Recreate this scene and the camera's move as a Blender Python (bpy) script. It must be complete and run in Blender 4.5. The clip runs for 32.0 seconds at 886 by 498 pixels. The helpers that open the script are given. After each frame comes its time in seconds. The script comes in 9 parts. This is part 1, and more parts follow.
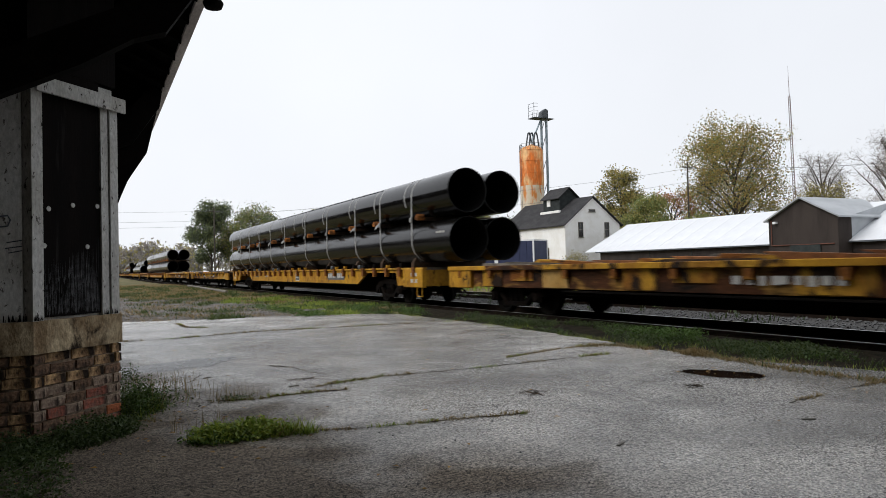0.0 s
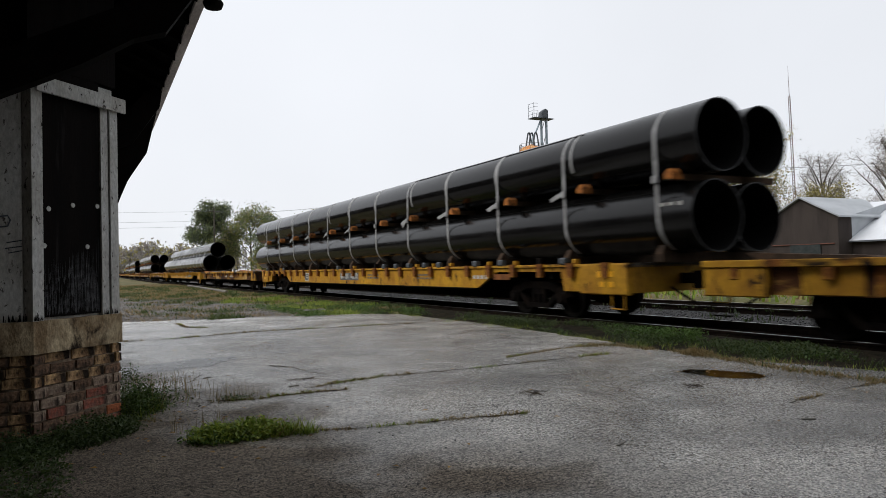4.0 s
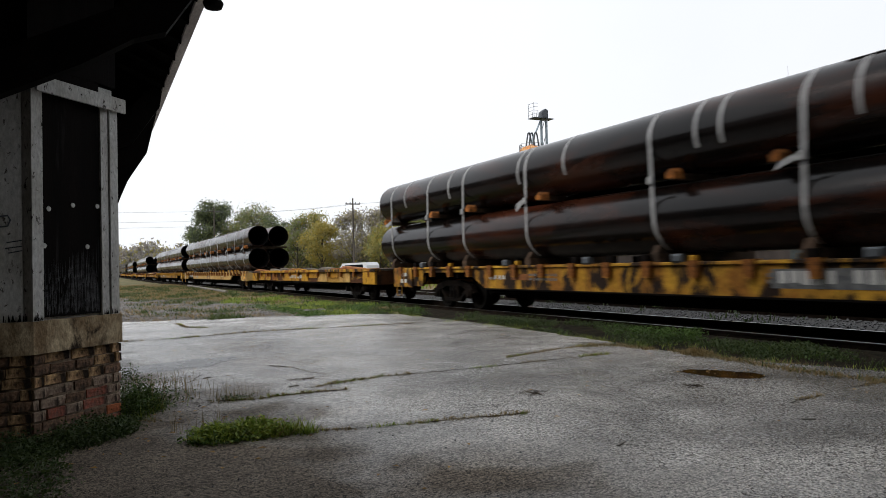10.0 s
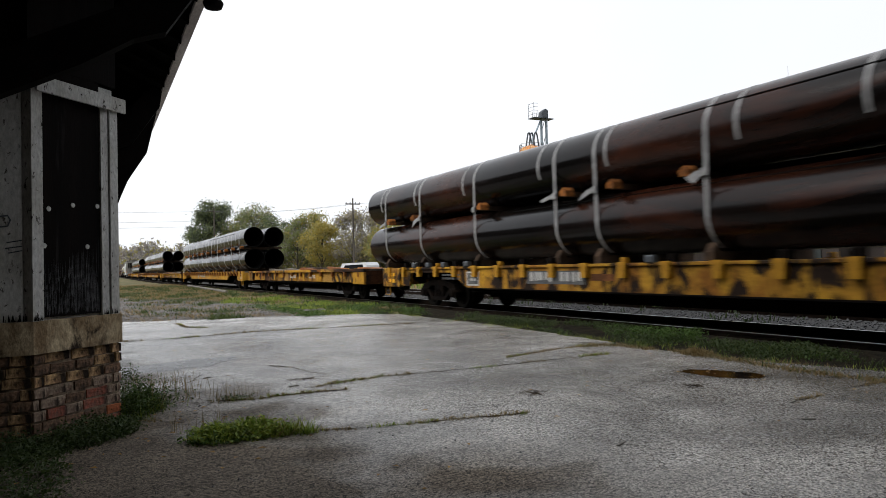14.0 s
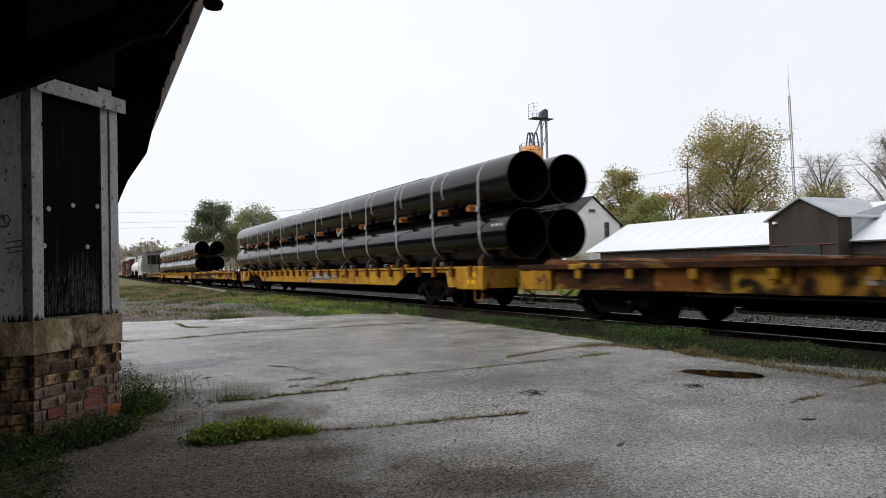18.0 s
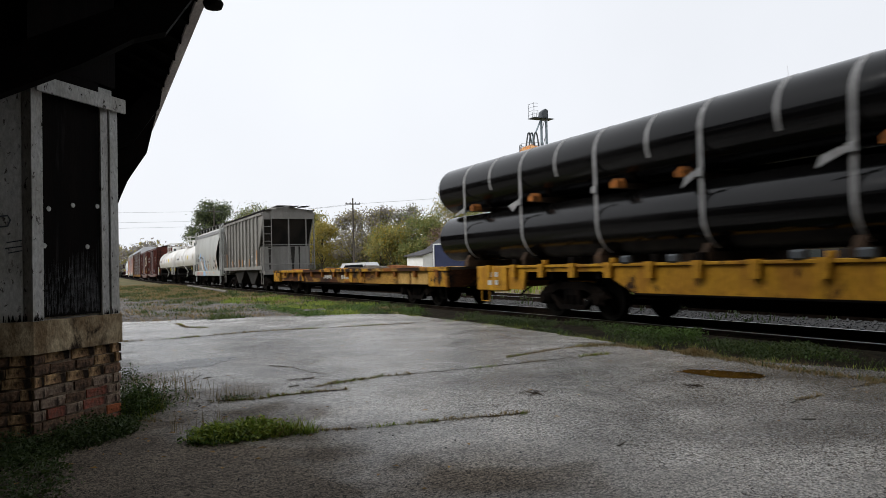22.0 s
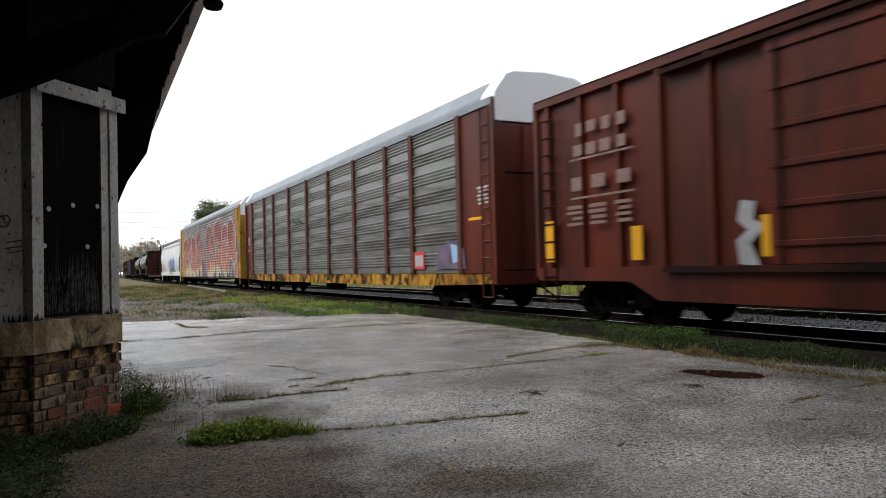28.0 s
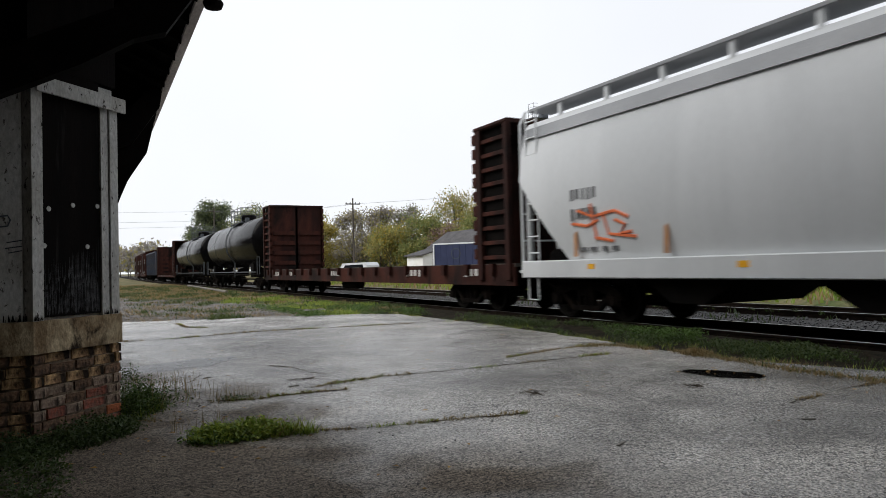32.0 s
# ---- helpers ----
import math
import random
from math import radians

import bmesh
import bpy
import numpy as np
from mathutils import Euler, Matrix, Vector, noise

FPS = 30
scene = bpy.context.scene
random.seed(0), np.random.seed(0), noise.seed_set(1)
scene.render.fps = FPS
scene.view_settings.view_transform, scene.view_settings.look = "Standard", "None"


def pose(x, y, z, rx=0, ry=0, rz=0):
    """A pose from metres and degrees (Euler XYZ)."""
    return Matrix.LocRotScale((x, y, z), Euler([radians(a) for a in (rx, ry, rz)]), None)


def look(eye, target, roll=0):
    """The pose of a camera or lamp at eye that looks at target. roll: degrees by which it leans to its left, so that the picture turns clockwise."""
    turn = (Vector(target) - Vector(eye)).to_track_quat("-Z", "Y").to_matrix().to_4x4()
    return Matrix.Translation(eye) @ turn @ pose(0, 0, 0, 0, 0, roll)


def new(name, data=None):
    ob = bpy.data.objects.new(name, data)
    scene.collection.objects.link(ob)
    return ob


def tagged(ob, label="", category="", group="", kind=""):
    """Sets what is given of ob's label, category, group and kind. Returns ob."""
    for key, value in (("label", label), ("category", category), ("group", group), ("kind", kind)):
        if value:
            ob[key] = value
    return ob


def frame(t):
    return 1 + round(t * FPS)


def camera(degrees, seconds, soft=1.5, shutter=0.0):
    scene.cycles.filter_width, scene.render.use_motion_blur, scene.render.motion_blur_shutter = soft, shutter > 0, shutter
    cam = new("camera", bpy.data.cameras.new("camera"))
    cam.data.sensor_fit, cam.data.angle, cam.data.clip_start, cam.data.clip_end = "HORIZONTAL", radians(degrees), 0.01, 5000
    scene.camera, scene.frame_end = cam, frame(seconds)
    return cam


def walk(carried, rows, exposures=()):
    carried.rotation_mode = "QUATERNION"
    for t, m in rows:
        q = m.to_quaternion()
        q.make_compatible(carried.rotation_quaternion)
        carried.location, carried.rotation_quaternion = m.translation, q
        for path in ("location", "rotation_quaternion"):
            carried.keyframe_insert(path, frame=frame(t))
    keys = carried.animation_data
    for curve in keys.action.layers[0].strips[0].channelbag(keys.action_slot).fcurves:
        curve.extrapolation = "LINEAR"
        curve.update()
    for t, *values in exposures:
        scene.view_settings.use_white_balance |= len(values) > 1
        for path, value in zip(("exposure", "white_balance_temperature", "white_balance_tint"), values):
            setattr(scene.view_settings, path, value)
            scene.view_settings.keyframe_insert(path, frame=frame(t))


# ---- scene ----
EYE = (0.0, 0.0, 1.15)
cam = camera(65.03, 32.0, soft=0.7, shutter=0.2)
STAND = pose(EYE[0], EYE[1], EYE[2], 91.396, 1.4317, -27.5187)
walk(cam, [(0.0, STAND), (32.0, STAND)], exposures=[(0.0, 0.02), (1.0, 0.0), (2.0, -0.05), (3.0, -0.08), (4.5, -0.04), (6.0, 0.0), (7.0, -0.09), (8.0, 0.0), (9.0, -0.06), (10.0, 0.14), (11.0, 0.08), (12.0, 0.03), (13.0, 0.15), (14.0, 0.18),
                                                              (17.0, -0.05), (18.0, 0.05), (20.0, 0.0), (21.0, 0.05), (22.0, 0.0), (23.0, 0.08), (24.0, 0.02), (24.5, 0.0), (25.0, -0.09), (26.2, 0.1), (28.0, 0.3), (29.0, 0.2), (30.0, 0.25), (31.0, 0.25), (32.0, 0.08)])

# the train's line: x is the distance across, y runs along the track, away from the camera
XT, ZR, SPEED = 10.17, -0.03, 19.7
XT2 = 15.2


def bend(y):
    """How far the track has swung aside at y."""
    d = max(0.0, y - 60.0)
    return 0.00012 * d * d if d < 90 else 0.00012 * (8100 + 180 * (d - 90))


# ---- world and sun: an even overcast ----
world = bpy.data.worlds.new("overcast")
scene.world = world
world.use_nodes = True
wn, wl = world.node_tree.nodes, world.node_tree.links
wn.clear()
sky = wn.new("ShaderNodeTexSky")
sky.sky_type, sky.sun_disc = "NISHITA", False
sky.sun_elevation, sky.sun_rotation = radians(41), radians(281)
sky.air_density, sky.dust_density = 1.0, 4.0
veil = wn.new("ShaderNodeMix")
veil.data_type, veil.inputs[0].default_value = "RGBA", 0.93
cloud_at = wn.new("ShaderNodeTexCoord")
cloud = wn.new("ShaderNodeTexNoise")
cloud.inputs["Scale"].default_value, cloud.inputs["Detail"].default_value = 2.2, 4.0
wl.new(cloud_at.outputs["Generated"], cloud.inputs["Vector"])
# the cloud is thinnest towards the far end of the line
lean = wn.new("ShaderNodeVectorMath")
lean.operation, lean.inputs[1].default_value = "DOT_PRODUCT", (-0.05, 0.09, 0.1)
wl.new(cloud_at.outputs["Generated"], lean.inputs[0])
thin = wn.new("ShaderNodeMapRange")
for k, v in zip((1, 2, 3, 4), (0.3, 0.7, 0.83, 0.89)):
    thin.inputs[k].default_value = v
wl.new(cloud.outputs["Fac"], thin.inputs[0])
glow = wn.new("ShaderNodeMath")
glow.operation = "ADD"
wl.new(thin.outputs[0], glow.inputs[0])
wl.new(lean.outputs["Value"], glow.inputs[1])
shade = wn.new("ShaderNodeMix")
shade.data_type, shade.blend_type, shade.inputs[0].default_value = "RGBA", "MULTIPLY", 1.0
shade.inputs[6].default_value = (9.1, 9.35, 9.85, 1)
wl.new(glow.outputs[0], shade.inputs[7])
wl.new(shade.outputs[2], veil.inputs[7])
bg = wn.new("ShaderNodeBackground")
bg.inputs[1].default_value = 0.112
wo = wn.new("ShaderNodeOutputWorld")
wl.new(sky.outputs[0], veil.inputs[6])
wl.new(veil.outputs[2], bg.inputs[0])
wl.new(bg.outputs[0], wo.inputs[0])

sun = new("sun", bpy.data.lights.new("sun", "SUN"))
sun.data.energy, sun.data.angle, sun.data.color = 1.8, radians(40), (1.0, 0.97, 0.93)
sun.matrix_world = look((-46, 9, 40), (0, 0, 0))


# ---- materials ----
def surf(name, c1, c2=None, scale=1.0, lo=0.4, hi=0.6, rough=0.7, metal=0.0, grain=0.12, gscale=40.0, bump=0.15, bscale=30.0,
         c3=None, scale3=0.4, lo3=0.55, hi3=0.7, rough2=None, stretch=None, per_piece=0.0, spec=0.5, coat=0.0, detail=6.0):
    """A painted or weathered surface: two colours by large noise, an optional third, a fine grain and a fine relief."""
    m = bpy.data.materials.new(name)
    m.use_nodes = True
    n, l = m.node_tree.nodes, m.node_tree.links
    b = n["Principled BSDF"]
    tc = n.new("ShaderNodeTexCoord")
    vec = tc.outputs["Object"]
    if stretch:
        mp = n.new("ShaderNodeMapping")
        mp.inputs["Scale"].default_value = stretch
        l.new(vec, mp.inputs[0])
        vec = mp.outputs[0]

    def noise_tex(s, d=6.0, w=0.0):
        t = n.new("ShaderNodeTexNoise")
        t.inputs["Scale"].default_value, t.inputs["Detail"].default_value, t.inputs["Roughness"].default_value = s, d, 0.62
        t.inputs["Distortion"].default_value = w
        l.new(vec, t.inputs["Vector"])
        return t.outputs["Fac"]

    def ramp(src, a, z):
        r = n.new("ShaderNodeMapRange")
        r.inputs[1].default_value, r.inputs[2].default_value = a, z
        l.new(src, r.inputs[0])
        return r.outputs[0]

    def mix(fac, a, z, kind="MIX"):
        x = n.new("ShaderNodeMix")
        x.data_type, x.blend_type = "RGBA", kind
        for sock, v in ((0, fac), (6, a), (7, z)):
            if isinstance(v, (float, int)):
                x.inputs[sock].default_value = v
            elif isinstance(v, tuple):
                x.inputs[sock].default_value = (*v, 1)
            else:
                l.new(v, x.inputs[sock])
        return x.outputs[2]

    col = c1
    if c2:
        f = ramp(noise_tex(scale, detail, 0.3), lo, hi)
        col = mix(f, c1, c2)
        if rough2 is not None:
            rr = n.new("ShaderNodeMapRange")
            rr.inputs[3].default_value, rr.inputs[4].default_value = rough, rough2
            l.new(f, rr.inputs[0])
            l.new(rr.outputs[0], b.inputs["Roughness"])
    if c3:
        col = mix(ramp(noise_tex(scale3, 8.0, 0.6), lo3, hi3), col, c3)
    g = ramp(noise_tex(gscale, 4.0), 0.25, 0.75)
    gr = n.new("ShaderNodeMapRange")
    gr.inputs[3].default_value, gr.inputs[4].default_value = 1 - grain, 1 + grain
    l.new(g, gr.inputs[0])
    hsv = n.new("ShaderNodeHueSaturation")
    if isinstance(col, tuple):
        hsv.inputs["Color"].default_value = (*col, 1)
    else:
        l.new(col, hsv.inputs["Color"])
    val = gr.outputs[0]
    if per_piece:
        oi = n.new("ShaderNodeObjectInfo")
        pr = n.new("ShaderNodeMapRange")
        pr.inputs[3].default_value, pr.inputs[4].default_value = 1 - per_piece, 1 + per_piece
        l.new(oi.outputs["Random"], pr.inputs[0])
        mu = n.new("ShaderNodeMath")
        mu.operation = "MULTIPLY"
        l.new(val, mu.inputs[0])
        l.new(pr.outputs[0], mu.inputs[1])
        val = mu.outputs[0]
    l.new(val, hsv.inputs["Value"])
    l.new(hsv.outputs[0], b.inputs["Base Color"])
    if rough2 is None or not c2:
        b.inputs["Roughness"].default_value = rough
    b.inputs["Metallic"].default_value = metal
    b.inputs["Specular IOR Level"].default_value = spec
    b.inputs["Coat Weight"].default_value = coat
    if bump:
        bp = n.new("ShaderNodeBump")
        bp.inputs["Strength"].default_value, bp.inputs["Distance"].default_value = bump, 0.02
        l.new(noise_tex(bscale, 5.0), bp.inputs["Height"])
        l.new(bp.outputs[0], b.inputs["Normal"])
    return m


def leafy(name, c1, c2):
    """Leaves: two tones, by the single leaf."""
    m = bpy.data.materials.new(name)
    m.use_nodes = True
    n, l = m.node_tree.nodes, m.node_tree.links
    b = n["Principled BSDF"]
    ge = n.new("ShaderNodeNewGeometry")
    x = n.new("ShaderNodeMix")
    x.data_type = "RGBA"
    x.inputs[6].default_value, x.inputs[7].default_value = (*c1, 1), (*c2, 1)
    l.new(ge.outputs["Random Per Island"], x.inputs[0])
    l.new(x.outputs[2], b.inputs["Base Color"])
    b.inputs["Roughness"].default_value = 0.6
    tr, mx = n.new("ShaderNodeBsdfTranslucent"), n.new("ShaderNodeMixShader")
    mx.inputs[0].default_value = 0.4
    l.new(x.outputs[2], tr.inputs["Color"])
    l.new(b.outputs[0], mx.inputs[1])
    l.new(tr.outputs[0], mx.inputs[2])
    l.new(mx.outputs[0], n["Material Output"].inputs["Surface"])
    return m


def asphalt(name):
    """Worn wet asphalt: pale and dark stones, pits, broad stains, and a sheen where water stands in the pores."""
    m = bpy.data.materials.new(name)
    m.use_nodes = True
    n, l = m.node_tree.nodes, m.node_tree.links
    b = n["Principled BSDF"]
    tc = n.new("ShaderNodeTexCoord")

    def tex(s, d, a, z, lo, hi, kind="ShaderNodeTexNoise", w=0.0):
        t = n.new(kind)
        t.inputs["Scale"].default_value = s
        if kind == "ShaderNodeTexNoise":
            t.inputs["Detail"].default_value, t.inputs["Distortion"].default_value = d, w
        l.new(tc.outputs["Object"], t.inputs["Vector"])
        r = n.new("ShaderNodeMapRange")
        for k, v in zip((1, 2, 3, 4), (a, z, lo, hi)):
            r.inputs[k].default_value = v
        l.new(t.outputs["Fac" if kind == "ShaderNodeTexNoise" else "Distance"], r.inputs[0])
        return r.outputs[0]

    def mul(a, z):
        x = n.new("ShaderNodeMath")
        x.operation = "MULTIPLY"
        l.new(a, x.inputs[0])
        l.new(z, x.inputs[1])
        return x.outputs[0]

    vo = n.new("ShaderNodeTexVoronoi")
    vo.inputs["Scale"].default_value = 105
    l.new(tc.outputs["Object"], vo.inputs["Vector"])
    sp = n.new("ShaderNodeSeparateColor")
    l.new(vo.outputs["Color"], sp.inputs[0])
    st = n.new("ShaderNodeMapRange")
    for k, v in zip((1, 2, 3, 4), (0.0, 1.0, 0.05, 2.3)):
        st.inputs[k].default_value = v
    l.new(sp.outputs[0], st.inputs[0])
    stones = mul(st.outputs[0], tex(160, 2, 0.36, 0.62, 0.6, 1.45))
    pits = tex(27, 5, 0.34, 0.42, 0.4, 1.0)
    stain = tex(0.6, 8, 0.36, 0.64, 0.7, 1.2, w=0.8)
    blot_ = tex(1.6, 6, 0.4, 0.66, 1.08, 0.78, w=0.4)
    # damp and lens falloff, both put into the colour of the yard's track corner
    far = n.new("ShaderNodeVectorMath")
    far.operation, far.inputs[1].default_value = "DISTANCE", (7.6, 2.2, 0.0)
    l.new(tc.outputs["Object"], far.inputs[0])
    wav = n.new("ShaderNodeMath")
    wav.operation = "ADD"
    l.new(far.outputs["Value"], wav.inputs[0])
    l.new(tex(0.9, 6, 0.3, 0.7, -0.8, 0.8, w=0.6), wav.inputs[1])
    damp_falloff = n.new("ShaderNodeMapRange")
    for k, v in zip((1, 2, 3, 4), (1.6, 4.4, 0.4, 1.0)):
        damp_falloff.inputs[k].default_value = v
    l.new(wav.outputs[0], damp_falloff.inputs[0])
    v_mul = mul(mul(mul(stones, pits), mul(stain, blot_)), damp_falloff.outputs[0])
    h = n.new("ShaderNodeHueSaturation")
    # in the strip under the eave the asphalt is darker, browner and duller
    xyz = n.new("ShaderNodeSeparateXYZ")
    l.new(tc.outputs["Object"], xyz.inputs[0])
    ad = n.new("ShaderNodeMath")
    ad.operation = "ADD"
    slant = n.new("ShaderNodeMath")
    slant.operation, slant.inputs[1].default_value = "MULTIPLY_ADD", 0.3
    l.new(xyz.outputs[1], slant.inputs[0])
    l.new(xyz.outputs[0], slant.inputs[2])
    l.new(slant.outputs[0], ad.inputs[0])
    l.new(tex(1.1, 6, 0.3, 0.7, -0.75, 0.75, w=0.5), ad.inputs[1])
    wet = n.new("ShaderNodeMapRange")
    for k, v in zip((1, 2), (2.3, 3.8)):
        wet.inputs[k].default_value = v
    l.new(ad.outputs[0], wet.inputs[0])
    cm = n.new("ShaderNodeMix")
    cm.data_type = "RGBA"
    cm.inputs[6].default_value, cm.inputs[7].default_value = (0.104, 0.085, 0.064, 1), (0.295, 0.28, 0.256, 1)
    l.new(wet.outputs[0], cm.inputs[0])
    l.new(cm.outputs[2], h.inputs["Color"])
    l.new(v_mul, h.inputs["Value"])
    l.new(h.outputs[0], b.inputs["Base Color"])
    rm = n.new("ShaderNodeMix")
    rm.data_type = "FLOAT"
    rm.inputs[2].default_value = 0.75
    l.new(wet.outputs[0], rm.inputs[0])
    l.new(mul(tex(0.7, 6, 0.36, 0.64, 0.14, 0.28, w=0.5), tex(40, 2, 0.3, 0.7, 0.75, 1.3)), rm.inputs[3])
    l.new(rm.outputs[0], b.inputs["Roughness"])
    sm = n.new("ShaderNodeMapRange")
    sm.inputs[3].default_value, sm.inputs[4].default_value = 0.12, 0.5
    l.new(wet.outputs[0], sm.inputs[0])
    l.new(sm.outputs[0], b.inputs["Specular IOR Level"])
    bp = n.new("ShaderNodeBump")
    bp.inputs["Strength"].default_value, bp.inputs["Distance"].default_value = 0.45, 0.006
    l.new(mul(tex(120, 2, 0.3, 0.7, 0.0, 1.0), pits), bp.inputs["Height"])
    l.new(bp.outputs[0], b.inputs["Normal"])
    return m


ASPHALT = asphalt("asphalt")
CRACK = surf("crack_soil", (0.018, 0.014, 0.009), (0.07, 0.05, 0.026), 14, rough=0.95, grain=0.5, spec=0.1)
WATER = surf("puddle_water", (0.005, 0.0045, 0.004), rough=0.08, bump=0.02, grain=0.05, spec=0.07)
WETFILM = surf("wet_film", (0.11, 0.11, 0.11), (0.16, 0.16, 0.16), 5, rough=0.24, rough2=0.42, grain=0.5, gscale=90, bump=0.4, bscale=90)
GROUND = surf("meadow_soil", (0.11, 0.1, 0.042), (0.17, 0.135, 0.075), 0.35, 0.35, 0.65, rough=0.95, grain=0.45, gscale=9, bump=0.8, bscale=6, c3=(0.065, 0.085, 0.024), scale3=0.25, lo3=0.5, hi3=0.62, spec=0.2)
GRAVEL = surf("pale_gravel", (0.2, 0.188, 0.175), (0.12, 0.11, 0.1), 1.3, rough=0.95, grain=0.6, gscale=25, bump=0.9, bscale=30, spec=0.3)
BALLAST = surf("ballast", (0.028, 0.026, 0.024), (0.06, 0.058, 0.055), 9, 0.4, 0.6, rough=0.85, grain=0.5, gscale=16, bump=1.0, bscale=14, spec=0.25)
# dark copy of the ballast: oil, with the train's shade in the colour
OILED_SHADED = surf("oil_and_shade_ballast", (0.007, 0.0065, 0.006), (0.016, 0.0145, 0.013), 9, rough=0.85, grain=0.5, gscale=16, bump=1.0, bscale=14, spec=0.1)
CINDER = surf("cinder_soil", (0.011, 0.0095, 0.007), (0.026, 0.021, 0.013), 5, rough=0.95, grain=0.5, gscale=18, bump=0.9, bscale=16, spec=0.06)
STONE = surf("ballast_stone", (0.1, 0.1, 0.1), (0.026, 0.025, 0.024), 6, 0.3, 0.7, rough=0.6, grain=0.5, gscale=9, spec=0.5)
TIE = surf("tie_timber", (0.014, 0.0115, 0.0095), (0.028, 0.023, 0.019), 4, rough=0.95, grain=0.4, stretch=(0.3, 4, 1), per_piece=0.25, spec=0.08)
RAILTOP = surf("rail_head", (0.34, 0.34, 0.34), rough=0.3, metal=1.0, grain=0.1, bump=0.03)
RAIL = surf("rail_rust", (0.012, 0.0085, 0.007), (0.022, 0.015, 0.011), 5, rough=0.9, grain=0.3, spec=0.1)
YELLOW = surf("yellow_paint", (0.5, 0.265, 0.022), (0.34, 0.16, 0.02), 2.2, rough=0.6, grain=0.35, gscale=25, c3=(0.03, 0.015, 0.009), scale3=5.5, lo3=0.58, hi3=0.66, bump=0.1, spec=0.15, stretch=(1, 0.8, 0.4))
RUSTYELLOW = surf("yellow_paint_rusted", (0.5, 0.27, 0.03), (0.26, 0.11, 0.02), 2.2, rough=0.65, grain=0.4, gscale=25, c3=(0.022, 0.013, 0.009), scale3=3.2, lo3=0.47, hi3=0.56, bump=0.1, spec=0.12, stretch=(1, 0.8, 0.5))
PALEYELLOW = surf("faded_yellow_paint", (0.5, 0.32, 0.11), (0.4, 0.23, 0.06), 2.0, rough=0.6, grain=0.3, gscale=25, c3=(0.12, 0.05, 0.022), scale3=2.2, lo3=0.54, hi3=0.64, bump=0.1, spec=0.2, stretch=(1, 0.7, 0.35))
IDLER = surf("worn_yellow_over_rust", (0.075, 0.03, 0.013), (0.014, 0.01, 0.008), 1.9, 0.42, 0.6, rough=0.75, grain=0.45, gscale=22, c3=(0.36, 0.2, 0.045), scale3=1.1, lo3=0.52, hi3=0.62, bump=0.15, stretch=(1, 0.3, 1.3), spec=0.12)
RUSTDECK = surf("deck_edge_rust", (0.2, 0.075, 0.018), (0.5, 0.27, 0.035), 1.4, 0.47, 0.54, rough=0.75, grain=0.4, c3=(0.022, 0.014, 0.01), scale3=1.8, lo3=0.5, hi3=0.58, bump=0.2, stretch=(1, 0.5, 1), spec=0.12)
DECKWOOD = surf("deck_planks", (0.09, 0.08, 0.07), (0.16, 0.14, 0.115), 2.5, rough=0.9, grain=0.4, per_piece=0.3, bump=0.3, spec=0.18)
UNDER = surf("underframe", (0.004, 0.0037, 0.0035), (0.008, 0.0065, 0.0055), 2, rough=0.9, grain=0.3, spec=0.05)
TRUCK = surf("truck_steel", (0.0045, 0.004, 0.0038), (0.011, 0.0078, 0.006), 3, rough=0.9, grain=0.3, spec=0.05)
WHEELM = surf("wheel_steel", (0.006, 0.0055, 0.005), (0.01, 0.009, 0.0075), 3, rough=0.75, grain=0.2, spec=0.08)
PIPE = surf("pipe_coating", (0.0022, 0.0022, 0.0024), (0.005, 0.0048, 0.0046), 0.8, rough=0.12, rough2=0.24, grain=0.4, gscale=9, bump=0.03, bscale=8, stretch=(1, 0.25, 1), spec=0.26)
PIPERUST = surf("pipe_rusty", (0.003, 0.0026, 0.0024), (0.009, 0.0045, 0.0032), 0.8, rough=0.16, rough2=0.28, grain=0.35, gscale=9, bump=0.03, bscale=8, c3=(0.06, 0.015, 0.005), scale3=0.8, lo3=0.48, hi3=0.72, stretch=(1, 0.3, 1), spec=0.22)
BORE = surf("pipe_bore", (0.004, 0.004, 0.004), rough=0.95, spec=0.1, bump=0.0)
STRAP = surf("strap_webbing", (0.36, 0.36, 0.36), (0.24, 0.24, 0.24), 6, rough=0.6, grain=0.25)
BLOCK = surf("dunnage_wood", (0.3, 0.12, 0.045), (0.16, 0.07, 0.032), 5, rough=0.85, grain=0.3, per_piece=0.35, spec=0.12)
CHOCK = surf("chock_wood", (0.36, 0.13, 0.03), (0.12, 0.05, 0.02), 9, rough=0.85, grain=0.4, per_piece=0.5, spec=0.1)
BEARER = surf("bearer_wood", (0.07, 0.045, 0.03), (0.035, 0.025, 0.018), 5, rough=0.9, grain=0.3, per_piece=0.3, spec=0.1)
WHITEMARK = surf("stencil_white", (0.6, 0.6, 0.58), (0.4, 0.39, 0.37), 8, rough=0.6, grain=0.2)
FADEDMARK = surf("faded_lettering", (0.3, 0.2, 0.175), (0.2, 0.11, 0.095), 7, rough=0.65, grain=0.3)
REFLECT = surf("reflector_yellow", (0.85, 0.42, 0.01), rough=0.4, grain=0.05)
DARKMARK = surf("stencil_dark", (0.06, 0.065, 0.07), (0.14, 0.14, 0.14), 8, rough=0.6, grain=0.2)
HOPGRAY = surf("hopper_gray", (0.27, 0.262, 0.245), (0.185, 0.178, 0.163), 0.9, rough=0.5, grain=0.18, c3=(0.085, 0.05, 0.032), scale3=1.3, lo3=0.58, hi3=0.8, stretch=(1, 1, 0.22), spec=0.3)
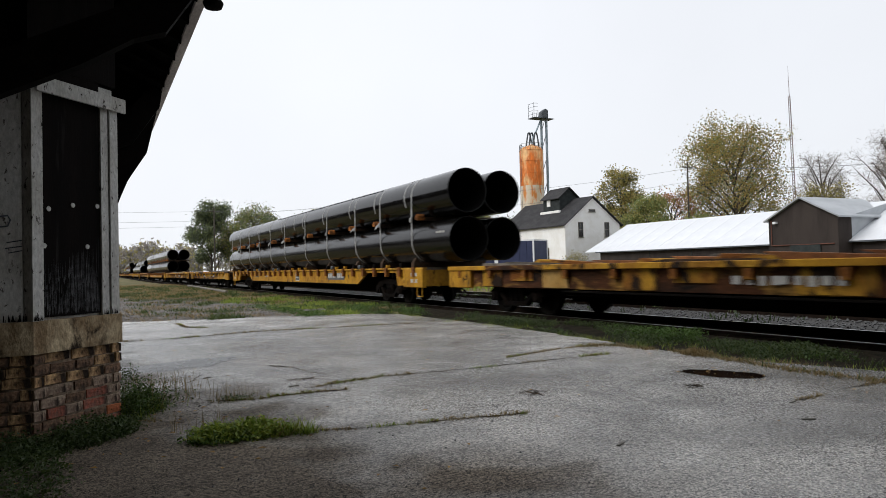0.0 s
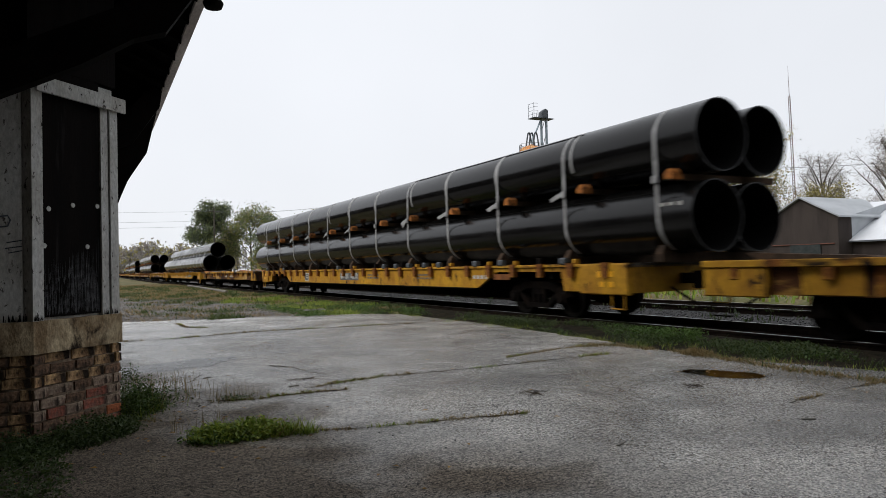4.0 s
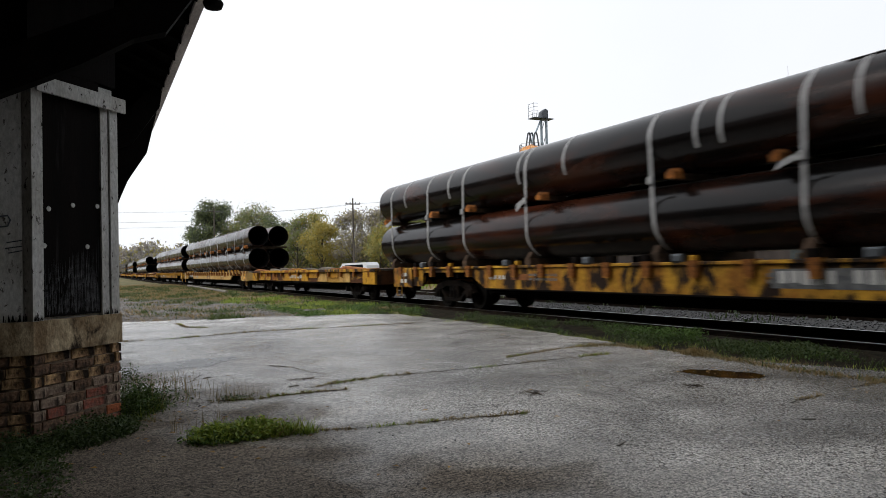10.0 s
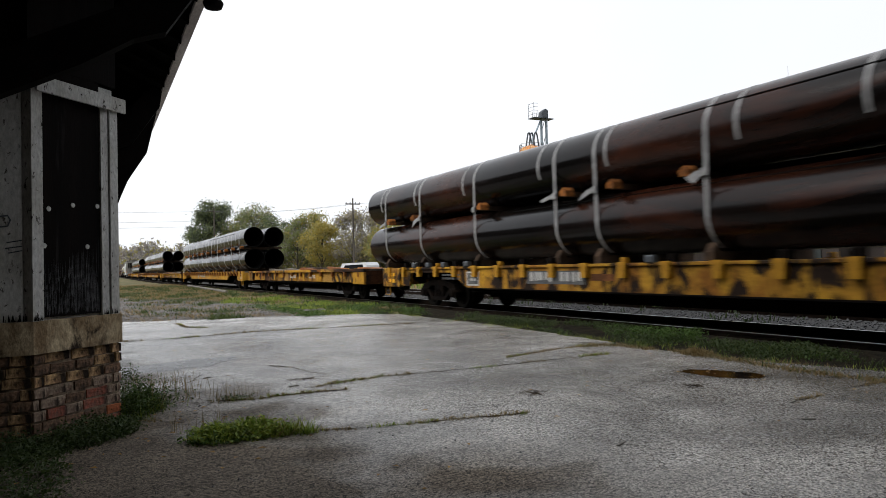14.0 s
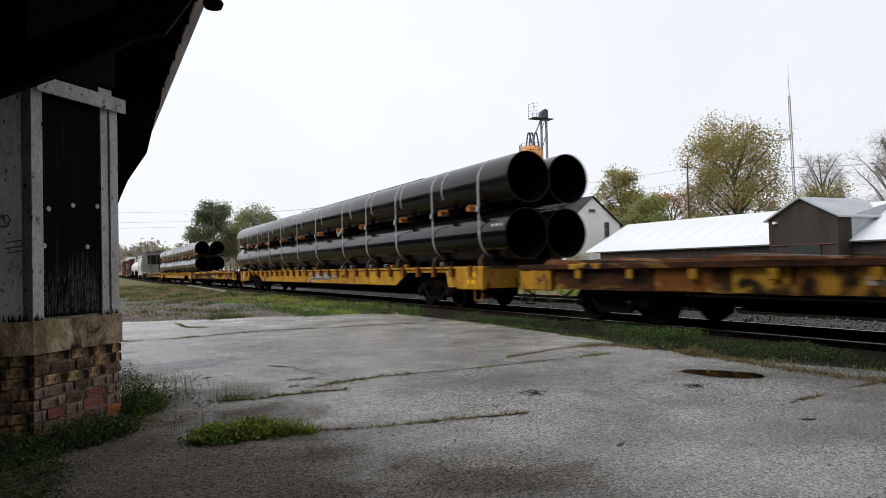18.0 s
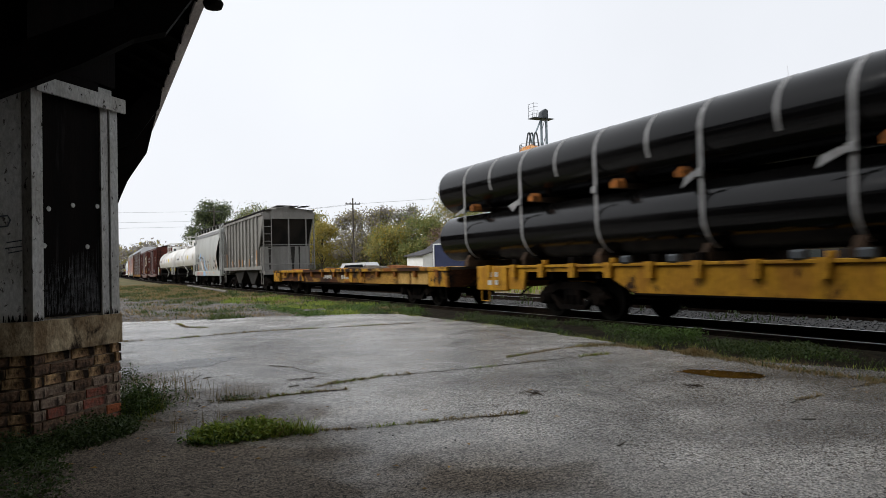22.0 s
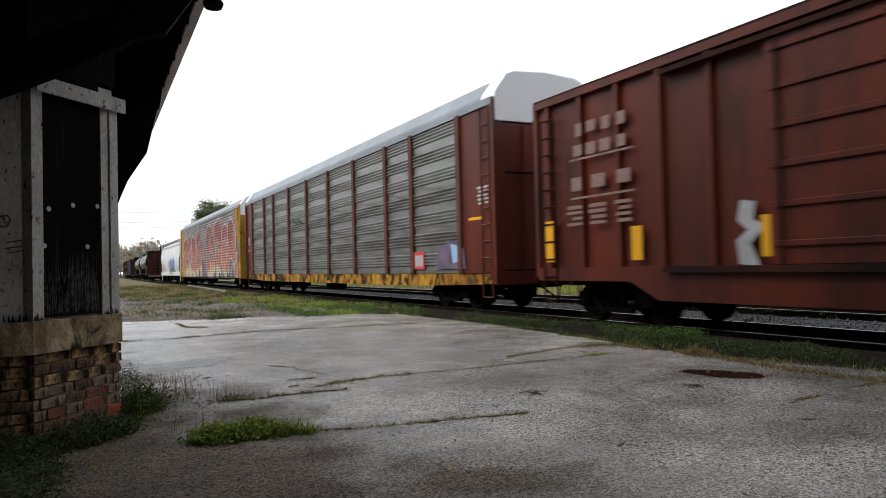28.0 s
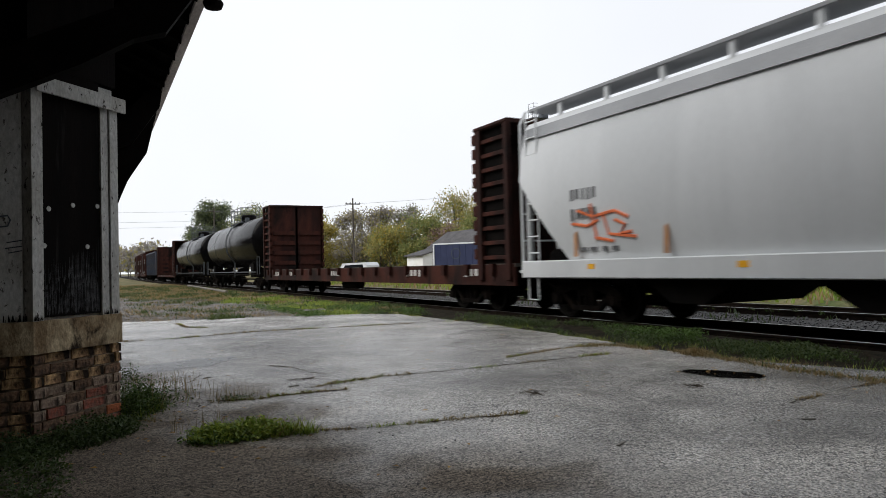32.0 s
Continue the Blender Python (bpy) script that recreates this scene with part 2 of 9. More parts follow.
HOPDARK = surf("slope_sheet", (0.018, 0.017, 0.016), (0.035, 0.03, 0.027), 0.9, rough=0.7, grain=0.2, stretch=(1, 1, 0.3), spec=0.18)
HOPLIGHT = surf("hopper_pale_gray", (0.47, 0.48, 0.46), (0.38, 0.385, 0.37), 0.6, rough=0.5, grain=0.08, c3=(0.3, 0.28, 0.25), scale3=0.9, lo3=0.6, hi3=0.9, stretch=(1, 1, 0.2))
HOPWHITE = surf("hopper_white", (0.64, 0.66, 0.67), (0.56, 0.58, 0.59), 0.5, rough=0.42, grain=0.06, c3=(0.46, 0.44, 0.41), scale3=0.8, lo3=0.68, hi3=0.95, stretch=(1, 1, 0.15))
HOPBAND = surf("hopper_band", (0.3, 0.31, 0.32), (0.25, 0.26, 0.27), 0.6, rough=0.5, grain=0.1)
HOPBANDDARK = surf("hopper_dark_band", (0.16, 0.16, 0.158), (0.12, 0.12, 0.118), 0.6, rough=0.55, grain=0.12)
HOPPATCH = surf("hopper_repaint", (0.34, 0.345, 0.335), (0.3, 0.305, 0.3), 1, rough=0.5, grain=0.1)
GRAF_PINK = surf("spray_faded_red", (0.5, 0.24, 0.21), (0.42, 0.3, 0.27), 3, rough=0.6, grain=0.2)
RUSTSTREAK = surf("rust_streak", (0.5, 0.24, 0.09), (0.38, 0.2, 0.1), 3, rough=0.8, grain=0.3)
TANSPRAY = surf("tan_spray", (0.42, 0.31, 0.2), (0.36, 0.27, 0.19), 4, rough=0.7, grain=0.3)
TAPE = surf("pale_tape", (0.5, 0.44, 0.33), (0.42, 0.36, 0.26), 6, rough=0.6, grain=0.2)
TANKWHITE = surf("tank_white", (0.78, 0.77, 0.74), (0.7, 0.68, 0.63), 0.7, rough=0.32, grain=0.05, c3=(0.5, 0.44, 0.35), scale3=1.1, lo3=0.66, hi3=0.9, coat=0.2, stretch=(1, 1, 0.3))
TANKBLACK = surf("tank_black", (0.003, 0.003, 0.0035), (0.007, 0.0065, 0.006), 0.9, rough=0.2, grain=0.2, spec=0.045)
BOXBROWN = surf("boxcar_brown", (0.13, 0.023, 0.011), (0.085, 0.018, 0.01), 0.7, rough=0.42, grain=0.3, c3=(0.02, 0.009, 0.007), scale3=0.9, lo3=0.48, hi3=0.74, stretch=(1, 1, 0.25), spec=0.3)
BOXRUST = surf("boxcar_rust", (0.06, 0.02, 0.014), (0.028, 0.012, 0.01), 0.9, rough=0.75, grain=0.35, c3=(0.012, 0.0085, 0.0075), scale3=1.1, lo3=0.45, hi3=0.64, stretch=(1, 1, 0.4), spec=0.1)
GALV = surf("galvanised_panel", (0.33, 0.335, 0.33), (0.2, 0.2, 0.19), 0.9, rough=0.42, metal=0.72, grain=0.3, c3=(0.11, 0.095, 0.083), scale3=1.2, lo3=0.54, hi3=0.74, stretch=(1, 0.4, 2.5), spec=0.25)
GALVDARK = surf("galvanised_panel_dull", (0.27, 0.27, 0.27), (0.16, 0.16, 0.16), 0.9, rough=0.45, metal=0.5, grain=0.25, c3=(0.1, 0.085, 0.085), scale3=0.8, lo3=0.52, hi3=0.7, stretch=(1, 0.5, 1.5), spec=0.25)
RACKPOST = surf("rack_post_rust", (0.13, 0.055, 0.04), (0.09, 0.04, 0.03), 2, rough=0.75, grain=0.3, spec=0.2)
RACKROOF = surf("rack_roof", (0.27, 0.3, 0.33), (0.22, 0.245, 0.27), 0.7, rough=0.45, metal=0.3, grain=0.1)
RACKWHITE = surf("rack_end_white", (0.78, 0.8, 0.83), rough=0.5, grain=0.06)
RACKYELLOW = surf("rack_end_yellow", (0.42, 0.24, 0.03), (0.3, 0.155, 0.025), 1.2, rough=0.6, grain=0.25, c3=(0.11, 0.055, 0.022), scale3=1.5, lo3=0.54, hi3=0.72, spec=0.2)
GRAF_RED = surf("spray_red", (0.42, 0.13, 0.09), (0.32, 0.13, 0.11), 1.6, rough=0.6, grain=0.3, gscale=6, c3=(0.26, 0.2, 0.19), scale3=1.1, lo3=0.55, hi3=0.7)
GRAF_WINE = surf("spray_dark_red", (0.2, 0.045, 0.045), (0.28, 0.08, 0.07), 1.6, rough=0.6, grain=0.25, gscale=6)
GRAF_AMBER = surf("spray_amber", (0.5, 0.22, 0.07), (0.46, 0.28, 0.14), 1.6, rough=0.6, grain=0.25, gscale=6)
GRAF_CREAM = surf("spray_cream", (0.55, 0.46, 0.32), (0.42, 0.36, 0.29), 1.6, rough=0.6, grain=0.25, gscale=6)
GRAF_BLACK = surf("spray_black", (0.03, 0.035, 0.045), rough=0.6, grain=0.2)
GRAF_WHITE = surf("spray_pale", (0.46, 0.47, 0.48), (0.36, 0.37, 0.38), 2, rough=0.6, grain=0.15)
GRAF_BLUE = surf("spray_blue", (0.1, 0.15, 0.42), (0.16, 0.27, 0.55), 2, rough=0.6, grain=0.2)
GRAF_SKY = surf("spray_sky", (0.26, 0.46, 0.72), (0.36, 0.52, 0.7), 2, rough=0.6, grain=0.15)
GRAF_GREEN = surf("spray_green", (0.09, 0.2, 0.12), (0.13, 0.22, 0.17), 3, rough=0.6, grain=0.2)
GRAF_PURPLE = surf("spray_purple", (0.09, 0.065, 0.12), (0.16, 0.12, 0.18), 2, rough=0.6, grain=0.2)
GRAF_ORANGE = surf("spray_orange", (0.7, 0.16, 0.05), rough=0.6, grain=0.2)
GRAF_LIME = surf("spray_red_bright", (0.6, 0.05, 0.05), rough=0.6, grain=0.2)
DIAMOND = surf("placard_yellow", (0.75, 0.6, 0.02), rough=0.5, grain=0.05)
BLUECAR = surf("gondola_blue", (0.03, 0.045, 0.075), (0.05, 0.05, 0.06), 1, rough=0.7, grain=0.2)
DEPOTWHITE = surf("depot_white_paint", (0.5, 0.5, 0.48), (0.4, 0.39, 0.36), 5.0, 0.42, 0.62, rough=0.75, grain=0.3, gscale=60, bump=0.25, c3=(0.06, 0.052, 0.045), scale3=34, lo3=0.6, hi3=0.66, spec=0.15, stretch=(1, 1, 0.45))
DEPOTGRAY = surf("depot_weathered_board", (0.2, 0.185, 0.16), (0.12, 0.11, 0.095), 2.5, rough=0.85, grain=0.3, bump=0.3, stretch=(1, 1, 0.3), c3=(0.04, 0.036, 0.03), scale3=4, lo3=0.6, hi3=0.75, per_piece=0.15, spec=0.18)
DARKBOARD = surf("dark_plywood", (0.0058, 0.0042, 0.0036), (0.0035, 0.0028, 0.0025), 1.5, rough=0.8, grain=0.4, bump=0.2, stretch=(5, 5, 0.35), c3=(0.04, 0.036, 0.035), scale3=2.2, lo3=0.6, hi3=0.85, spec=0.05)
SCUFF = surf("grey_scuffs", (0.1, 0.1, 0.105), (0.035, 0.035, 0.036), 20, rough=0.85, grain=0.4, spec=0.05)
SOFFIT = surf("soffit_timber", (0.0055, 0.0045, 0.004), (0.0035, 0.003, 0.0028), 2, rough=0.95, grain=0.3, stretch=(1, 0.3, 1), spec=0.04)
FASCIA = surf("fascia_paint", (0.72, 0.66, 0.63), (0.5, 0.45, 0.43), 2, rough=0.8, grain=0.25, bump=0.2, stretch=(1, 0.3, 1), spec=0.18)
SHINGLE = surf("shingle_roof", (0.07, 0.068, 0.07), (0.1, 0.097, 0.1), 1.2, rough=0.9, grain=0.3, gscale=6, spec=0.12)
LEDGE = surf("stone_ledge", (0.46, 0.37, 0.24), (0.2, 0.14, 0.08), 5.5, rough=0.92, grain=0.45, gscale=55, bump=0.7, bscale=24, c3=(0.03, 0.021, 0.015), scale3=6.5, lo3=0.52, hi3=0.64, spec=0.12, stretch=(1, 1, 0.6))
BRICK = surf("old_brick", (0.56, 0.37, 0.19), (0.28, 0.17, 0.095), 13, rough=0.92, grain=0.4, bump=0.7, bscale=40, per_piece=0.25, c3=(0.025, 0.018, 0.014), scale3=9, lo3=0.48, hi3=0.6, spec=0.1)
BRICKRED = surf("red_brick", (0.36, 0.105, 0.07), (0.24, 0.12, 0.09), 16, rough=0.92, grain=0.4, bump=0.7, bscale=40, per_piece=0.25, c3=(0.06, 0.045, 0.04), scale3=8, lo3=0.52, hi3=0.68, spec=0.1)
BRICKDARK = surf("sooty_brick", (0.28, 0.17, 0.11), (0.08, 0.058, 0.045), 16, rough=0.92, grain=0.4, bump=0.7, bscale=40, per_piece=0.3, spec=0.1)
BRICKSMEAR = surf("mortar_smeared_brick", (0.38, 0.3, 0.225), (0.22, 0.15, 0.115), 18, 0.38, 0.62, rough=0.92, grain=0.4, bump=0.8, bscale=35, per_piece=0.25, c3=(0.05, 0.036, 0.03), scale3=12, lo3=0.52, hi3=0.66, spec=0.1)
BRICKRAW = surf("fresh_broken_brick", (0.5, 0.17, 0.075), (0.3, 0.1, 0.05), 18, rough=0.95, grain=0.4, bump=0.6, bscale=40, spec=0.08)
MORTAR = surf("mortar", (0.26, 0.2, 0.145), (0.08, 0.06, 0.045), 14, rough=0.95, grain=0.4, bump=0.4, spec=0.1)
MILLWHITE = surf("mill_white_wall", (0.86, 0.86, 0.85), (0.78, 0.77, 0.74), 0.5, rough=0.8, grain=0.05, c3=(0.5, 0.47, 0.42), scale3=0.9, lo3=0.68, hi3=0.85)
MILLROOF = surf("mill_roof", (0.026, 0.026, 0.028), (0.042, 0.041, 0.043), 0.8, rough=0.8, grain=0.3, gscale=4, spec=0.2)
CUPOLA = surf("cupola_dark", (0.025, 0.03, 0.03), (0.04, 0.045, 0.045), 1.5, rough=0.8, spec=0.12)
SILORUST = surf("silo_rust", (0.62, 0.15, 0.015), (0.75, 0.45, 0.2), 0.8, 0.44, 0.6, rough=0.75, grain=0.3, gscale=3, c3=(0.16, 0.04, 0.012), scale3=0.9, lo3=0.56, hi3=0.7, stretch=(1, 1, 0.3))
SILOPALE = surf("silo_pale", (0.7, 0.64, 0.54), (0.62, 0.5, 0.34), 0.5, rough=0.8, grain=0.15, c3=(0.6, 0.22, 0.05), scale3=0.55, lo3=0.55, hi3=0.62, stretch=(1, 1, 0.2))
STEELBLUE = surf("elevator_steel", (0.3, 0.36, 0.4), (0.22, 0.27, 0.3), 0.8, rough=0.55, metal=0.3, grain=0.1)
DARKSTEEL = surf("dark_steel", (0.08, 0.09, 0.1), rough=0.6, metal=0.3, grain=0.1)
TINROOF = surf("tin_roof_bright", (0.7, 0.72, 0.75), (0.63, 0.65, 0.68), 0.3, rough=0.5, grain=0.04, bump=0.05)
TINROOF2 = surf("tin_roof_gray", (0.42, 0.44, 0.46), (0.34, 0.36, 0.38), 0.4, rough=0.5, metal=0.2, grain=0.08)
SHEDDARK = surf("shed_dark_siding", (0.05, 0.041, 0.037), (0.034, 0.028, 0.026), 0.8, rough=0.85, grain=0.2, stretch=(1, 1, 0.2), spec=0.12)
TRAILER = surf("trailer_blue", (0.022, 0.03, 0.075), (0.03, 0.038, 0.09), 0.8, rough=0.5, grain=0.15, spec=0.3)
TRAILWHITE = surf("trailer_trim", (0.7, 0.71, 0.73), rough=0.5, grain=0.08)
GLASS = surf("dark_pane", (0.015, 0.017, 0.02), rough=0.08, bump=0.0, grain=0.0)
POLE = surf("pole_timber", (0.1, 0.085, 0.07), (0.07, 0.06, 0.05), 3, rough=0.9, grain=0.25)
WIRE = surf("wire", (0.2, 0.21, 0.22), rough=0.7, bump=0.0)
BARK = surf("bark", (0.085, 0.072, 0.06), (0.055, 0.047, 0.04), 3, rough=0.95, grain=0.3, bump=0.4, bscale=12)
L_GREEN = leafy("leaf_green", (0.145, 0.196, 0.0653), (0.275, 0.304, 0.102))
L_DARK = leafy("leaf_dark_green", (0.0731, 0.096, 0.0562), (0.135, 0.158, 0.084))
L_OLIVE = leafy("leaf_olive", (0.27, 0.25, 0.081), (0.432, 0.365, 0.115))
L_YELLOW = leafy("leaf_yellow", (0.504, 0.36, 0.048), (0.36, 0.3, 0.06))
L_GOLD = leafy("leaf_gold", (0.33, 0.23, 0.06), (0.4, 0.29, 0.08))
L_RED = leafy("leaf_red", (0.4, 0.12, 0.045), (0.3, 0.15, 0.06))
L_PURPLE = leafy("leaf_purple", (0.225, 0.15, 0.135), (0.3, 0.21, 0.18))
L_GRAY = leafy("twig_gray", (0.24, 0.216, 0.198), (0.336, 0.306, 0.276))
# pale grey: distance haze is put into the colour of the far woods
L_HAZE = leafy("hazy_twigs", (0.22, 0.205, 0.195), (0.33, 0.315, 0.3))
GRASS = leafy("grass_blades", (0.12, 0.21, 0.025), (0.32, 0.37, 0.05))
GRASSDRY = leafy("grass_dry", (0.3, 0.21, 0.085), (0.17, 0.13, 0.05))
GRASSDARK = leafy("shaded_grass", (0.035, 0.07, 0.014), (0.09, 0.115, 0.022))
WEED = leafy("weed_leaves", (0.027, 0.055, 0.012), (0.07, 0.1, 0.024))
WEEDLIGHT = leafy("bright_weed_leaves", (0.045, 0.1, 0.014), (0.1, 0.17, 0.03))
LEAFLITTER = leafy("fallen_leaves", (0.35, 0.2, 0.04), (0.22, 0.12, 0.04))


# ---- mesh tools ----
class Mesh:
    """Gathers boxes, rods, tubes and sheets into one mesh."""

    def __init__(self):
        self.v, self.f, self.smooth = [], [], False

    def add(self, pts, faces):
        k = len(self.v)
        self.v += [tuple(p) for p in pts]
        self.f += [tuple(i + k for i in q) for q in faces]
        return self

    def box(self, x0, x1, y0, y1, z0, z1, c=0.0):
        """A box; c cuts its upright and lengthwise edges off."""
        if c <= 0:
            p = [(x, y, z) for z in (z0, z1) for y in (y0, y1) for x in (x0, x1)]
            return self.add(p, [(0, 2, 3, 1), (4, 5, 7, 6), (0, 1, 5, 4), (2, 6, 7, 3), (0, 4, 6, 2), (1, 3, 7, 5)])
        prof = [(x0 + c, z0), (x1 - c, z0), (x1, z0 + c), (x1, z1 - c), (x1 - c, z1), (x0 + c, z1), (x0, z1 - c), (x0, z0 + c)]
        return self.prism(prof, y0, y1)

    def prism(self, prof, y0, y1, axis="y"):
        """Sweeps a closed outline of (x, z) from y0 to y1; axis x sweeps (y, z) along x; axis z sweeps (x, y) up."""
        put = {"y": lambda a, b, s: (a, s, b), "x": lambda a, b, s: (s, a, b), "z": lambda a, b, s: (a, b, s)}[axis]
        n = len(prof)
        pts = [put(a, b, y0) for a, b in prof] + [put(a, b, y1) for a, b in prof]
        faces = [tuple(range(n)), tuple(range(2 * n - 1, n - 1, -1))]
        faces += [(i, i + n, (i + 1) % n + n, (i + 1) % n) for i in range(n)]
        return self.add(pts, faces)

    def rod(self, a, b, r, n=6, r2=None):
        a, b = Vector(a), Vector(b)
        d = (b - a).normalized()
        u = d.orthogonal().normalized()
        w = d.cross(u)
        r2 = r if r2 is None else r2
        pts = []
        for q, rr in ((a, r), (b, r2)):
            pts += [q + (u * math.cos(2 * math.pi * i / n) + w * math.sin(2 * math.pi * i / n)) * rr for i in range(n)]
        faces = [(i, (i + 1) % n, (i + 1) % n + n, i + n) for i in range(n)]
        return self.add(pts, faces + [tuple(range(n - 1, -1, -1)), tuple(range(n, 2 * n))])

    def path(self, pts, r, n=6):
        """One bent tube through the points."""
        p = [Vector(q) for q in pts]
        rings, up = [], None
        for i, q in enumerate(p):
            d = (p[min(i + 1, len(p) - 1)] - p[max(i - 1, 0)])
            d = d.normalized() if d.length > 1e-6 else Vector((0, 0, 1))
            u = (up - d * up.dot(d)) if up is not None else d.orthogonal()
            u = u.normalized() if u.length > 1e-4 else d.orthogonal().normalized()
            up, w = u, d.cross(u)
            rings += [q + (u * math.cos(2 * math.pi * k / n) + w * math.sin(2 * math.pi * k / n)) * r for k in range(n)]
        faces = [(j * n + k, j * n + (k + 1) % n, (j + 1) * n + (k + 1) % n, (j + 1) * n + k) for j in range(len(p) - 1) for k in range(n)]
        return self.add(rings, faces + [tuple(range(n - 1, -1, -1)), tuple(range((len(p) - 1) * n, len(p) * n))])

    def lathe(self, prof, centre, axis="y", n=24, arc=None):
        """Turns an outline of (radius, along) round an axis through centre."""
        cx, cy, cz = centre
        rings, m = [], len(prof)
        for r, s in prof:
            for i in range(n):
                a = 2 * math.pi * i / n
                p, q = r * math.cos(a), r * math.sin(a)
                rings.append({"y": (cx + p, cy + s, cz + q), "x": (cx + s, cy + p, cz + q), "z": (cx + p, cy + q, cz + s)}[axis])
        faces = [(j * n + i, j * n + (i + 1) % n, (j + 1) * n + (i + 1) % n, (j + 1) * n + i) for j in range(m - 1) for i in range(n)]
        return self.add(rings, faces)

    def data(self, name, mats, smooth=None, fix=True):
        me = bpy.data.meshes.new(name)
        me.from_pydata(self.v, [], self.f)
        if fix:
            bm = bmesh.new()
            bm.from_mesh(me)
            bmesh.ops.recalc_face_normals(bm, faces=bm.faces)
            bm.to_mesh(me)
            bm.free()
        for m in mats if isinstance(mats, (list, tuple)) else [mats]:
            me.materials.append(m)
        if smooth if smooth is not None else self.smooth:
            me.polygons.foreach_set("use_smooth", [True] * len(me.polygons))
            me.set_sharp_from_angle(angle=radians(40))
        return me


def part(name, mesh, material, parent, label="", smooth=False):
    """Links a mesh as one object under a thing or a part."""
    me = mesh.data(name, material, smooth) if isinstance(mesh, Mesh) else mesh
    ob = new(name, me)
    ob.parent = parent
    if label:
        tagged(ob, label)
    return ob


def piece(name, me, parent, m=None):
    """One more object on a shared mesh."""
    ob = new(name, me)
    ob.parent = parent
    if m is not None:
        ob.matrix_basis = m
    return ob


def thing(name, label, category, at=None, group="", kind=""):
    ob = new(name)
    ob.empty_display_size = 0.2
    if at is not None:
        ob.matrix_basis = at
    return tagged(ob, label, category, group, kind)


def solid(name, mesh, material, label, category="", kind="", smooth=False, at=None, fix=True):
    ob = new(name, mesh.data(name, material, smooth, fix) if isinstance(mesh, Mesh) else mesh)
    if at is not None:
        ob.matrix_basis = at
    return tagged(ob, label, category, "", kind)


RND = random.Random(7)


# ---- ground, pavement, track ----
def ground_sheet():
    xs = [-2500, -600, -150, -40, -12, -4, 0, 2, 4, 6, 7.2, 8.0, 8.5, 9, 11.5, 12.4, 13, 17.5, 18.2, 19, 21, 24, 30, 40, 60, 90, 150, 400, 900, 2500]
    ys = [-2500, -800, -300, -100, -40, -20, -10, -5, 0, 4, 8, 12, 16, 20, 25, 30, 36, 44, 55, 70, 90, 120, 160, 220, 320, 500, 900, 2500]
    m = Mesh()
    pts = []
    for y in ys:
        for x in xs:
            z = -0.06
            if 8.2 < x < 18.0:
                z = -0.3
            if x >= 19:
                z = -0.1 - 0.25 * min(1, (x - 19) / 10)
            if 60 < y < 900 and x < 300:
                z -= 0.0
            sx = x + (bend(y) if 3 < x < 40 else 0)
            pts.append((sx, y, z + (0 if abs(x) > 100 else RND.uniform(-0.02, 0.02))))
    w = len(xs)
    m.add(pts, [(j * w + i, j * w + i + 1, (j + 1) * w + i + 1, (j + 1) * w + i) for j in range(len(ys) - 1) for i in range(w - 1)])
    solid("ground", m, GROUND, "flat grassy soil beside the railway", kind="structure", smooth=True)


ground_sheet()

EDGE = [(7.3, -30), (7.2, -8), (7.15, 2), (7.05, 4.2), (6.72, 5.2), (6.62, 6.2), (6.7, 7.8), (6.9, 10), (7.0, 12.3), (6.85, 15.7), (5.9, 16.6), (4.6, 17.0), (2.6, 17.7), (0.9, 18.3), (-6, 19.5), (-30, 21), (-30, -30)]


def ragged(points, step=0.35, wob=0.05, closed=True):
    out = []
    for (ax, ay), (bx, by) in zip(points, points[1:] + (points[:1] if closed else [])):
        n = max(1, int(math.hypot(bx - ax, by - ay) / step)) if max(abs(ax), abs(ay), abs(bx), abs(by)) < 20 else 1
        for i in range(n):
            t = i / n
            out.append((ax + (bx - ax) * t + (RND.uniform(-wob, wob) if n > 1 else 0), ay + (by - ay) * t + (RND.uniform(-wob, wob) if n > 1 else 0)))
    return out + ([] if closed else [points[-1]])


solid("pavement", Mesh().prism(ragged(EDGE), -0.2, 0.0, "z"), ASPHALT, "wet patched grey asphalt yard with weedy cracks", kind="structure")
m = Mesh()
m.prism(ragged([(-20, 19.5), (0.8, 18.8), (5.0, 17.4), (6.4, 18.4), (6.3, 22.5), (5.0, 26.5), (3.0, 33), (-2, 48), (-20, 60)], 0.6, 0.2), -0.2, -0.025, "z")
solid("gravel_drive", m, GRAVEL, "pale gravel drive beyond the asphalt", kind="structure")


def ribbon(points, w, z=0.004, step=0.08, wob=0.02):
    """A ragged narrow strip along a line on the asphalt."""
    line = ragged(points, step, wob, False)
    m, pts = Mesh(), []
    for i, (x, y) in enumerate(line):
        a, b = line[max(0, i - 1)], line[min(len(line) - 1, i + 1)]
        dx, dy = b[0] - a[0], b[1] - a[1]
        k = math.hypot(dx, dy) or 1
        h = w * RND.uniform(0.25, 1.0) / 2 * max(0.2, min(1.3, 1.0 + 1.6 * noise.noise((x * 2.3, y * 2.3, 1))))
        pts += [(x - dy / k * h, y + dx / k * h, z), (x + dy / k * h, y - dx / k * h, z)]
    return m.add(pts, [(2 * i, 2 * i + 1, 2 * i + 3, 2 * i + 2) for i in range(len(line) - 1)])


